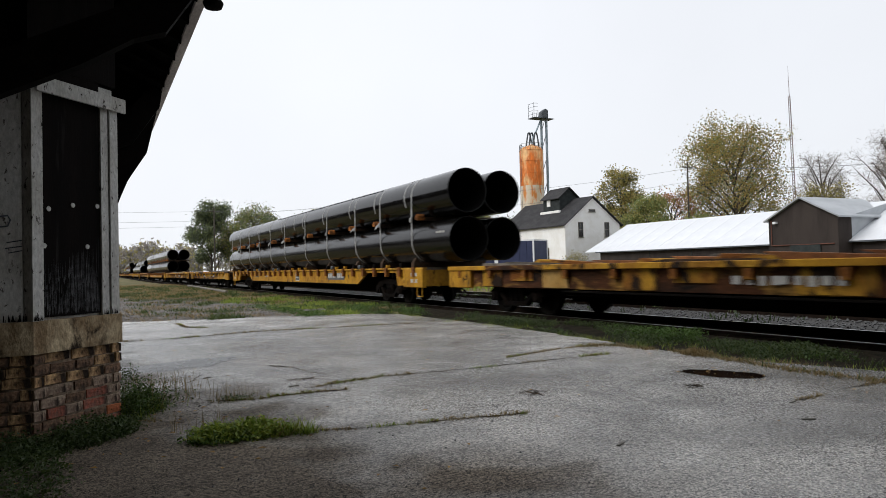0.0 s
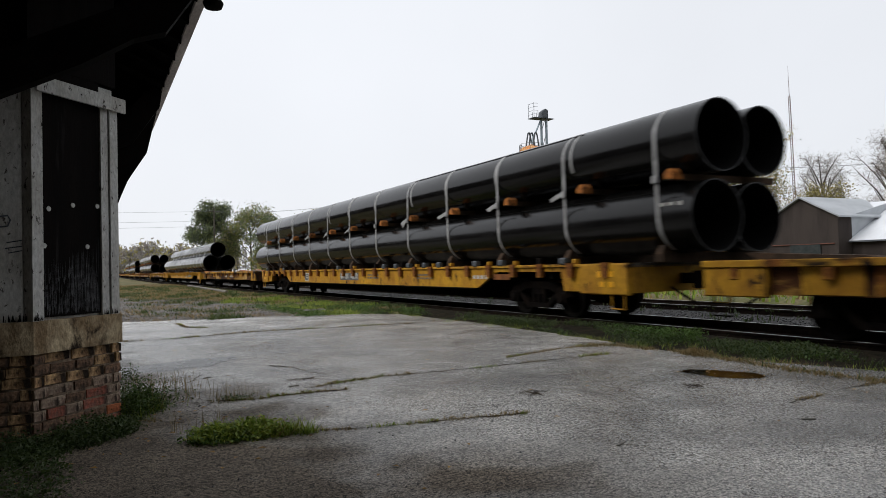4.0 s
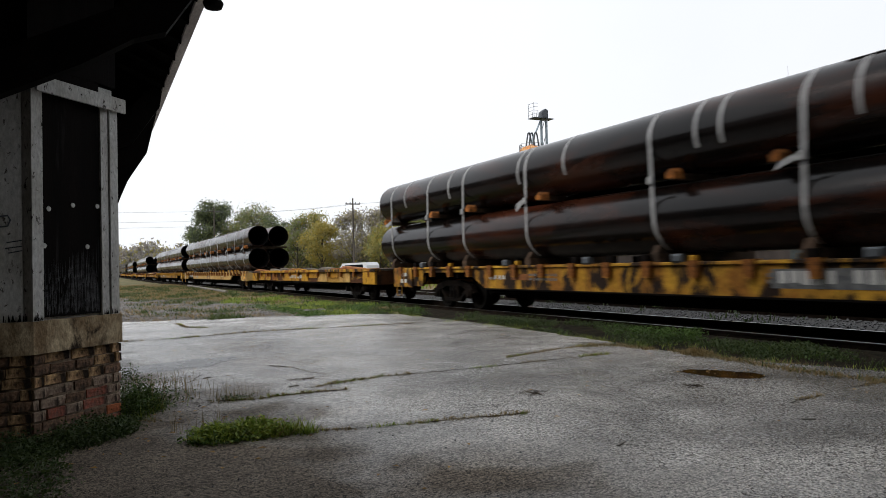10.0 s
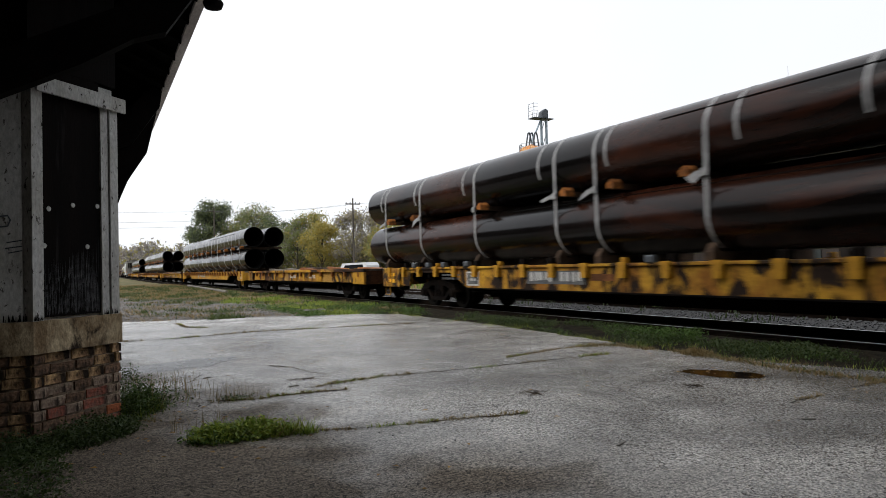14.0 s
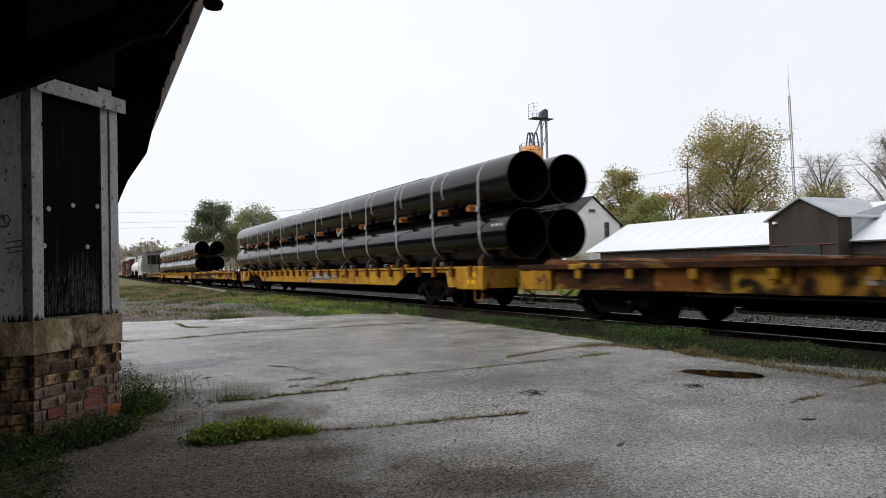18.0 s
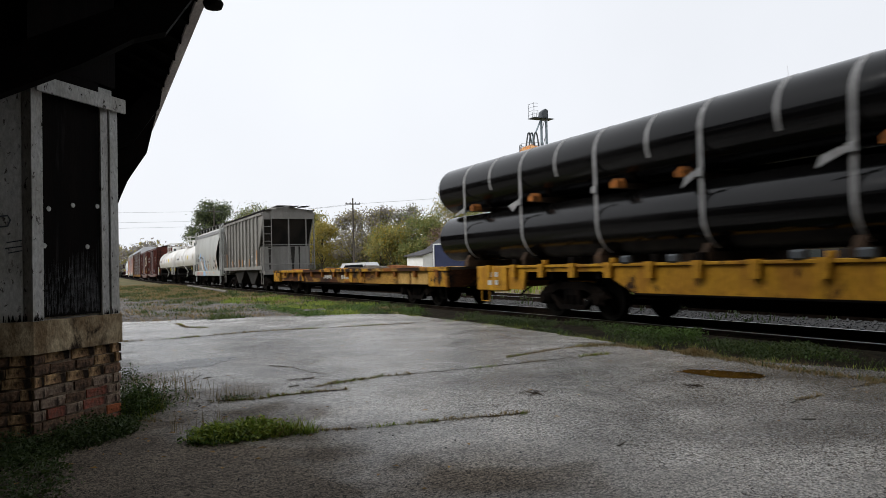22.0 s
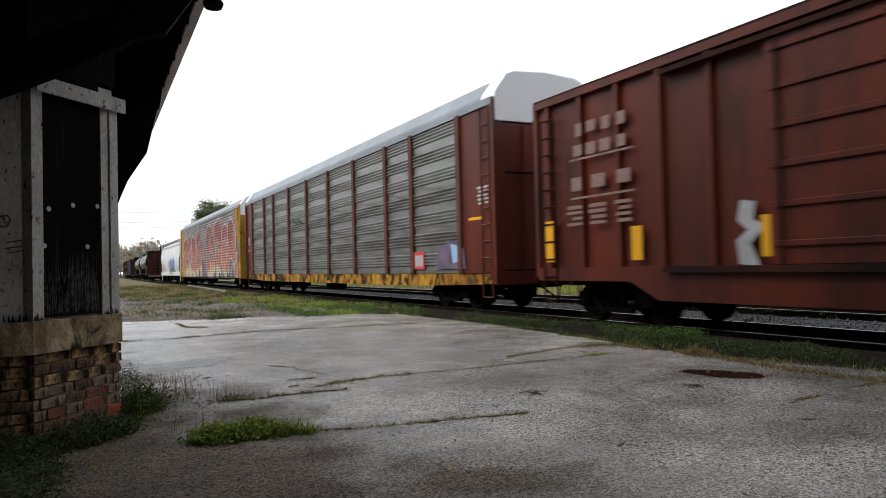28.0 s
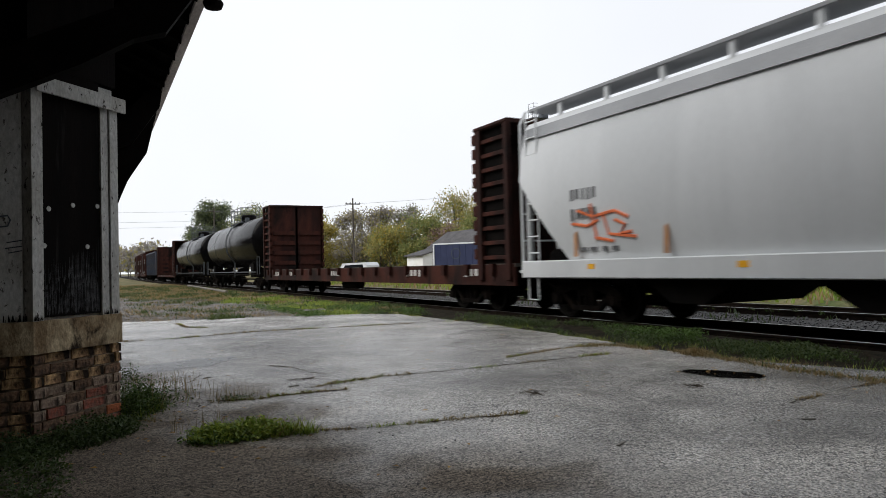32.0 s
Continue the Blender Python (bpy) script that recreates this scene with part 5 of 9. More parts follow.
def shed():
    o = thing("shed", "small grey-roofed shed with a white gable", "shed")
    x0, x1, y0, y1, ze, zr = 34.6, 40.0, 60.5, 70.0, 3.1, 4.9
    part("wall", Mesh().prism([(x0, -0.4), (x1, -0.4), (x1, ze), (37.3, zr - 0.08), (x0, ze)], y0, y1), MILLWHITE, o, "white board wall")
    part("roof", gable_roof(Mesh(), x0, x1, y0, y1, ze, zr, 0.3, 0.12), SHINGLE, o, "grey shingle roof")
    part("lean_to", Mesh().prism([(32.0, -0.4), (34.6, -0.4), (34.6, 3.0), (32.0, 2.3)], 66.0, 70.0), MILLWHITE, o, "white lean-to")
    part("lean_to_roof", Mesh().prism([(31.7, 2.25), (34.8, 3.1), (34.8, 3.22), (31.7, 2.37)], 65.7, 70.2), SHINGLE, o)
    part("shed_door", Mesh().box(33.2, 34.1, 65.9, 66.0, -0.3, 1.9), CUPOLA, o, "dark doorway")


shed()


def van():
    o = thing("white_van", "white van parked beyond the tracks", "van", pose(24.6, 66.2, -0.3, 0, 0, 115))
    part("body", Mesh().prism([(-2.3, 0.35), (2.3, 0.35), (2.35, 1.0), (1.5, 1.35), (1.0, 1.95), (-2.1, 2.0), (-2.35, 1.7)], -0.9, 0.9), TRAILWHITE, o, "white body")
    for t in (-1, 1):
        part("side_window", Mesh().prism([(-1.9, 1.3), (0.9, 1.3), (0.65, 1.75), (-1.8, 1.8)], t * 0.91 - 0.01, t * 0.91 + 0.01), GLASS, o)
        for x in (-1.4, 1.45):
            part("wheel", Mesh().lathe([(0.0, -0.1), (0.33, -0.1), (0.33, 0.1), (0.0, 0.1)], (x, t * 0.82, 0.33), "y", 14), UNDER, o)
    part("windscreen", Mesh().prism([(1.5, 1.37), (1.53, 1.37), (1.05, 1.93), (1.0, 1.93)], -0.75, 0.75), GLASS, o)


van()


def mast():
    o = thing("radio_mast", "thin lattice radio mast", "mast", pose(137.1, 97.4, 0, 0, -1.6, 0))
    for a in (0, 2.094, 4.189):
        part("leg", Mesh().rod((0.35 * math.cos(a), 0.35 * math.sin(a), -0.5), (0.22 * math.cos(a), 0.22 * math.sin(a), 36), 0.05, 4), RACKPOST, o)
    m = Mesh()
    for k in range(60):
        z = k * 0.6
        for a in (0, 2.094, 4.189):
            m.rod((0.33 * math.cos(a), 0.33 * math.sin(a), z), (0.33 * math.cos(a + 2.094), 0.33 * math.sin(a + 2.094), z + 0.6), 0.03, 3)
    part("lacing", m, RACKPOST, o)
    part("whip", Mesh().rod((0, 0, 36), (0, 0, 42.5), 0.06, 4, 0.02), RACKPOST, o)


mast()
POLES = [(23.9, 145, 14.5), (34.8, 94.4, 11.6), (60.0, 103.8, 11.4), (85.3, 79.2, 17.0), (118, 60, 17.0)]
for x, y, h in POLES:
    o = thing("utility_pole", "weathered timber utility pole with a crossarm", "pole", pose(x, y, -0.4))
    part("shaft", Mesh().rod((0, 0, 0), (0, 0, h), 0.17, 8, 0.11), POLE, o)
    part("crossarm", Mesh().box(-1.1, 1.1, -0.06, 0.06, h - 0.9, h - 0.75), POLE, o)
    for s in (-1.0, -0.4, 0.4, 1.0):
        part("insulator", Mesh().lathe([(0.0, 0.2), (0.05, 0.18), (0.06, 0.0)], (s, 0, h - 0.75), "z", 8), DARKSTEEL, o)


def wires(a, b, za, zb, offs, sag):
    o = thing("power_lines", "thin overhead wires between poles", "wire")
    for s, dz in offs:
        pts = [(a[0] + (b[0] - a[0]) * t + s, a[1] + (b[1] - a[1]) * t, za + (zb - za) * t + dz - sag * 4 * t * (1 - t)) for t in [k / 14 for k in range(15)]]
        part("wire", Mesh().path(pts, 0.022, 3), WIRE, o)


wires((-60, 152), (23.9, 145), 13.2, 13.3, ((0, 0), (0.6, -1.9), (-0.6, -3.0)), 0.6)
wires((23.9, 145), (34.8, 94.4), 13.2, 10.4, ((0, 0), (0.8, 0)), 0.5)
wires((34.8, 94.4), (85.3, 79.2), 10.4, 15.6, ((0, 0), (0.8, -2.0)), 0.7)
wires((85.3, 79.2), (118, 60), 15.6, 15.9, ((0, 0), (0.8, 0), (0, -1.2)), 0.5)


# ---- trees ----
def tree(x, y, h, w, leaf, n, size=0.3, base=0.25, bare=0.0, seed=0, label="", lobes=14, name="tree", twig=0.6):
    """A trunk with forking limbs, and leaves in uneven clumps round the limbs' ends."""
    rg = random.Random(seed * 31 + 5)
    nr = np.random.default_rng(seed + 11)
    o = thing(name, label, "tree" if name == "tree" else "shrub", pose(x, y, -0.3))
    wood, tips = Mesh(), []
    wood.rod((0, 0, 0), (0, 0, h * base), h * 0.02, 8, h * 0.016)
    wood.rod((0, 0, h * base), (rg.uniform(-0.3, 0.3), 0, h * 0.75), h * 0.016, 6, h * 0.004)
    for k in range(lobes):
        z0 = h * (base * 0.8 + (0.72 - base * 0.8) * (k + 0.5) / lobes)
        a = k * 2.4 + rg.uniform(-0.5, 0.5)
        up = rg.uniform(0.25, 0.95)
        zt = min(h * 0.97, z0 + h * 0.34 * up + 0.08 * h)
        frac = max(0.25, 1 - abs((zt / h - (0.45 + base * 0.5)) / 0.62) ** 2)
        rr = w / 2 * frac * rg.uniform(0.65, 1.05)
        p1 = Vector((rr * 0.5 * math.cos(a), rr * 0.5 * math.sin(a), z0 + (zt - z0) * 0.6))
        p2 = Vector((rr * math.cos(a), rr * math.sin(a), zt))
        wood.rod((0, 0, z0), p1, h * 0.008, 5, h * 0.005).rod(p1, p2, h * 0.005, 4, h * 0.0018)
        for j in range(7):
            c = p1 + (p2 - p1) * rg.uniform(0.1, 1.0)
            d = Vector((rg.gauss(0, 1), rg.gauss(0, 1), rg.gauss(0.5, 0.7))).normalized() * w * rg.uniform(0.07, 0.17)
            wood.rod(c, c + d, h * 0.0022, 3, h * 0.001)
            tips.append(c + d)
            for _ in range(3 if bare > 0.3 else 1):
                e = c + d * rg.uniform(0.4, 1) + Vector((rg.gauss(0, 1), rg.gauss(0, 1), rg.gauss(0.6, 0.6))).normalized() * w * rg.uniform(0.04, 0.09)
                wood.rod(c + d * 0.7, e, h * 0.0012, 3, h * 0.0006)
                tips.append(e)
    for k in range(6):
        tips.append(Vector((rg.gauss(0, w * 0.1), rg.gauss(0, w * 0.1), h * rg.uniform(0.85, 0.99))))
    part("trunk", wood, BARK, o)
    if n:
        if twig > 0.3:
            n, size = int(n * 2.2), size * 0.62
        t = np.array([tuple(p) for p in tips])
        t = t[nr.random(len(t)) > bare] if bare else t
        c = t[nr.integers(0, len(t), n)] + nr.normal(0, w * 0.045 + 0.15, (n, 3)) * (1, 1, 0.8)
        u = nr.normal(0, 1, (n, 3))
        u /= np.linalg.norm(u, axis=1)[:, None]
        v = np.cross(u, nr.normal(0, 1, (n, 3)))
        v /= np.linalg.norm(v, axis=1)[:, None] + 1e-6
        s = size * nr.uniform(0.5, 1.3, n)[:, None]
        q = np.stack([c - u * s, c - v * s * twig, c + u * s, c + v * s * twig], 1).reshape(-1, 3)
        m = Mesh()
        m.v = [tuple(p) for p in q.tolist()]
        m.f = [(4 * i, 4 * i + 1, 4 * i + 2, 4 * i + 3) for i in range(n)]
        me = m.data("crown", leaf, fix=False)
        if isinstance(leaf, list):
            me.polygons.foreach_set("material_index", (nr.random(n) ** 2 * len(leaf)).astype(int).tolist())
        part("crown", me, None, o)
    return o


tree(25.0, 155.7, 16.2, 11.0, [L_DARK, L_DARK, L_GREEN], 9500, 0.34, 0.03, seed=1, label="tall dark green tree beside the track")
tree(32.3, 150, 13.8, 13.5, [L_GREEN, L_DARK, L_OLIVE, L_GRAY], 7500, 0.3, 0.05, seed=2, label="green tree turning olive in autumn")
tree(38.5, 128, 12.0, 9, [L_OLIVE, L_GREEN, L_YELLOW], 2600, 0.3, 0.15, bare=0.2, seed=3, label="half-bare autumn tree with olive leaves")
for i, (px, py, h, w, lf, b) in enumerate([(37.5, 118, 9.5, 8, [L_OLIVE, L_YELLOW], 0.1), (41, 112, 10.5, 8, [L_GRAY, L_OLIVE], 0.5), (44.5, 108, 11.5, 8, [L_GRAY, L_OLIVE], 0.5), (43, 100, 7.5, 9, [L_OLIVE, L_GREEN, L_YELLOW], 0.0),
                                          (48, 104, 11, 8, [L_GRAY, L_GREEN], 0.55), (46.5, 95, 8.2, 8, [L_GREEN, L_OLIVE], 0.0), (53, 97, 12.6, 11, [L_OLIVE, L_GREEN, L_YELLOW], 0.1), (49, 92, 7.0, 7, [L_PURPLE, L_OLIVE], 0.2),
                                          (52.5, 90, 8.5, 7, [L_GREEN, L_OLIVE], 0.0), (36, 128, 10, 8, [L_GREEN, L_GRAY], 0.2), (34.5, 138, 11.5, 9, [L_DARK, L_GREEN], 0.0)]):
    tree(px, py, h, w, lf, 3600, 0.27, 0.08, bare=b, seed=20 + i, label="autumn tree in the thicket along the railway")
tree(76, 128, 13.2, 9, L_GRAY, 5200, 0.42, 0.2, bare=0.2, seed=41, twig=0.035, label="bare grey tree behind the mill", lobes=18)
tree(68, 124, 12.5, 8, L_GRAY, 5200, 0.42, 0.2, bare=0.2, seed=42, twig=0.035, label="bare grey tree behind the mill", lobes=18)
tree(63, 118, 9.3, 7, [L_YELLOW, L_OLIVE], 1500, 0.25, 0.1, seed=43, label="small yellow autumn tree")
tree(72, 112, 9.5, 9, [L_DARK, L_GREEN], 1700, 0.28, 0.1, seed=44, label="dark green tree behind the mill")
tree(89.7, 99.4, 17.6, 11, [L_OLIVE, L_DARK, L_GOLD], 7500, 0.3, 0.1, seed=45, label="dense olive-gold tree behind the mill")
tree(80, 82.5, 11.2, 10, [L_GREEN, L_OLIVE], 6500, 0.26, 0.05, seed=46, label="broad green tree turning olive")
tree(100.2, 82.7, 23.9, 19.8, [L_GOLD, L_GREEN, L_OLIVE, L_DARK], 16000, 0.28, 0.14, bare=0.28, seed=47, label="large gold and olive autumn maple", lobes=26)
tree(90.5, 88, 14.2, 9, [L_RED, L_GOLD], 1500, 0.28, 0.15, bare=0.35, seed=48, label="half-bare tree with red leaves")
tree(86, 78, 8.5, 8, [L_GREEN, L_OLIVE], 1500, 0.25, 0.05, seed=49, label="low green tree beside the maple")
tree(126, 84, 21, 12, L_GRAY, 7000, 0.5, 0.15, bare=0.1, seed=50, twig=0.035, label="bare grey-brown tree beyond the warehouse", lobes=24)
tree(132, 74, 24, 14, [L_GRAY, L_PURPLE], 8000, 0.5, 0.15, bare=0.1, seed=51, twig=0.045, label="nearly bare grey tree beyond the warehouse", lobes=26)
tree(128, 60, 21, 13, [L_PURPLE, L_GRAY], 7000, 0.3, 0.12, seed=52, label="purple-brown autumn tree beyond the warehouse", lobes=20)
tree(118, 78, 14, 11, [L_OLIVE, L_GRAY], 3000, 0.3, 0.1, bare=0.2, seed=53, label="half-bare olive tree beyond the warehouse", lobes=16)
tree(64.5, 82.0 - 12.5, 2.6, 4.2, [L_GRAY, L_OLIVE], 700, 0.14, 0.05, bare=0.2, seed=54, label="scraggly half-bare bush before the mill", name="shrub")
tree(56.2, 71.2, 2.4, 4.0, [L_OLIVE, L_GRAY], 700, 0.13, 0.05, bare=0.1, seed=55, label="scraggly half-bare bush before the mill", name="shrub")


def woods():
    """The far tree line, in many small clumps."""
    m, w = Mesh(), Mesh()
    rg = random.Random(5)
    for k in range(190):
        x = rg.uniform(9, 36) if k < 34 else rg.uniform(18, 340)
        y = 260 - 0.25 * x + rg.uniform(-25, 40)
        h = rg.uniform(6, 13) if k >= 34 else rg.uniform(7, 11.5)
        w.rod((x, y, -0.5), (x, y, h * 0.8), 0.2, 4, 0.06)
        for _ in range(360 if k < 34 else 150):
            a, r, z = rg.uniform(0, 6.28), abs(rg.gauss(0, 0.33)) * h * 0.6, h * rg.uniform(0.2, 1.0)
            c = Vector((x + r * math.cos(a), y + r * math.sin(a), z))
            u, v = Vector((rg.gauss(0, 1), rg.gauss(0, 1), rg.gauss(0, 1))).normalized() * 0.5, Vector((rg.gauss(0, 1), rg.gauss(0, 1), rg.gauss(0, 1))).normalized() * 0.36
            m.add([c - u, c - v, c + u, c + v], [(0, 1, 2, 3)])
    ob = solid("far_woods", m, [L_HAZE, L_GRAY, L_OLIVE], "far grey-green woods on the horizon", kind="stuff", fix=False)
    ob.data.polygons.foreach_set("material_index", [int(rg.random() ** 1.3 * 3) for _ in m.f])
    solid("far_woods_trunks", w, BARK, "trunks of the far woods", kind="stuff")


woods()


def thicket():
    """The undergrowth along the far side of the railway, many small leaf clumps over thin stems."""
    rg = np.random.default_rng(3)
    n = 26000
    t = rg.random(n)
    bush = np.floor(t * 46)
    hh = 3.2 + 3.2 * rg.random(46)[bush.astype(int)] + 0.8 * np.sin(bush)
    c = np.stack([33.5 + 21.5 * t + rg.normal(0, 1.3, n), 148 - 58 * t + rg.normal(0, 2.2, n), hh * rg.random(n) ** 0.7 - 0.3], 1)
    u, v = rg.normal(0, 1, (n, 3)), rg.normal(0, 1, (n, 3))
    u *= 0.3 / np.linalg.norm(u, axis=1)[:, None]
    v *= 0.2 / np.linalg.norm(v, axis=1)[:, None]
    m = Mesh()
    m.v = [tuple(p) for p in np.stack([c - u, c - v, c + u, c + v], 1).reshape(-1, 3).tolist()]
    m.f = [(4 * i, 4 * i + 1, 4 * i + 2, 4 * i + 3) for i in range(n)]
    ob = solid("undergrowth", m, [L_GREEN, L_OLIVE, L_GRAY, L_YELLOW, L_PURPLE], "tangled autumn undergrowth beyond the railway", kind="stuff", fix=False)
    pick = (np.sin(bush * 1.7) * 1.2 + 1.4 + rg.normal(0, 0.8, n)).clip(0, 4).astype(int)
    ob.data.polygons.foreach_set("material_index", pick.tolist())
    # behind the camera: an unseen row of trees, added to close the view in reflections
    k = 9000
    c = np.stack([-45 + rg.normal(0, 3, k), rg.uniform(-120, 140, k), 12 * rg.random(k) ** 0.8], 1)
    u, v = rg.normal(0, 1, (k, 3)), rg.normal(0, 1, (k, 3))
    u *= 1.1 / np.linalg.norm(u, axis=1)[:, None]
    v *= 0.9 / np.linalg.norm(v, axis=1)[:, None]
    m = Mesh()
    m.v = [tuple(p) for p in np.stack([c - u, c - v, c + u, c + v], 1).reshape(-1, 3).tolist()]
    m.f = [(4 * i, 4 * i + 1, 4 * i + 2, 4 * i + 3) for i in range(k)]
    solid("town_trees", m, L_DARK, "unseen row of dark trees added behind the depot", kind="stuff", fix=False)


thicket()


# ---- the train: each car stands in its own space, rail top at 0, its front end towards -y ----
SHARED = {}


def shared(key, make):
    if key not in SHARED:
        SHARED[key] = make()
    return SHARED[key]


def wheel_mesh():
    m = Mesh().lathe([(0.0, -0.05), (0.1, -0.07), (0.12, -0.03), (0.33, -0.02), (0.36, -0.065), (0.42, -0.065), (0.425, 0.05), (0.455, 0.065), (0.455, 0.075), (0.36, 0.07), (0.33, 0.02), (0.12, 0.03), (0.0, 0.05)], (0, 0, 0), "x", 22)
    return m.data("wheel", WHEELM, True)


def truck_mesh():
    m = Mesh()
    for s in (-1, 1):
        x0, x1 = sorted((s * 0.93, s * 1.07))
        # the cast side frame: arched top, sagging bottom, two window openings between
        m.prism([(-1.15, 0.46), (-0.95, 0.66), (-0.4, 0.78), (0.4, 0.78), (0.95, 0.66), (1.15, 0.46), (0.95, 0.4), (0.75, 0.5), (0.42, 0.62), (-0.42, 0.62), (-0.75, 0.5), (-0.95, 0.4)], x0, x1, "x")
        m.prism([(-0.75, 0.5), (-0.62, 0.52), (-0.34, 0.3), (0.34, 0.3), (0.62, 0.52), (0.75, 0.5), (0.4, 0.2), (-0.4, 0.2)], x0, x1, "x")
        for y in (-0.9, 0.9):
            m.box(x0 - 0.03, x1 + 0.03, y - 0.16, y + 0.16, 0.3, 0.56, 0.03)
            m.lathe([(0.0, -0.04), (0.1, -0.03), (0.11, 0.03), (0.0, 0.04)], (s * 1.11, y, 0.43), "x", 12)
        for y in (-0.2, 0.0, 0.2):
            m.rod((s * 1.0, y, 0.3), (s * 1.0, y, 0.62), 0.07, 8)
    m.box(-1.05, 1.05, -0.17, 0.17, 0.5, 0.72)
    for y in (-0.9, 0.9):
        m.rod((-0.95, y, 0.43), (0.95, y, 0.43), 0.075, 8)
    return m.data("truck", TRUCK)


def trucks(car, at):
    for y in at:
        t = part("truck", shared("truck", truck_mesh), None, car, "dark rusty two-axle truck")
        t.matrix_basis = pose(0, y, 0)
        for s in (-1, 1):
            for d in (-0.9, 0.9):
                piece("wheel", shared("wheel", wheel_mesh), t, pose(s * 0.73, d, 0.43, 0, 0, 0 if s < 0 else 180))


def coupler_mesh():
    m = Mesh().box(-0.1, 0.1, 0, 0.42, 0.74, 0.94).prism([(-0.16, 0.4), (0.17, 0.36), (0.2, 0.6), (0.06, 0.66), (0.02, 0.52), (-0.14, 0.62)], 0.66, 0.98, "z")
    return m.rod((0.35, -0.05, 0.7), (0.22, 0.55, 0.35), 0.025, 6).data("coupler", UNDER)


def couplers(car, half):
    for s, a in ((-1, 180), (1, 0)):
        piece("coupler", shared("coupler", coupler_mesh), car, pose(0, s * half, 0, 0, 0, a))


def bars(parent, x, y0, z0, cols, rows, w, h, material, gap=0.35, name="stencil_mark", label="worn stencilled mark", seed=1, at=None):
    """Rows of small plain bars, standing for lettering on the yard side of a car at x; each bar is a piece of its own."""
    if x > 0 and at is None:
        return
    rg = random.Random(seed)
    me = shared("bar" + material.name, lambda: Mesh().box(0, 1, 0, 1, 0, 1).data("stencil_bar", material))
    s = -1 if x < 0 else 1
    for r in range(rows):
        for c in range(cols):
            ww, hh = w * rg.uniform(0.6, 1.0), h * rg.uniform(0.8, 1.0)
            m = pose(x if s > 0 else x - 0.006, y0 + c * w * (1 + gap), z0 - r * h * 1.6 - hh) @ Matrix.Diagonal((0.006, ww, hh, 1))
            piece(name, me, parent, m if at is None else at @ m)


def ladder(parent, x, y, z0, z1, w=0.4, step=0.36, axis="y", material=HOPGRAY):
    m = Mesh()
    d = (0, w, 0) if axis == "y" else (w, 0, 0)
    for k in (0, 1):
        m.rod((x + d[0] * k, y + d[1] * k, z0), (x + d[0] * k, y + d[1] * k, z1), 0.022, 5)
    z = z0 + 0.15
    while z < z1:
        m.rod((x, y, z), (x + d[0], y + d[1], z), 0.018, 5)
        z += step
    return part("ladder", m, material, parent)


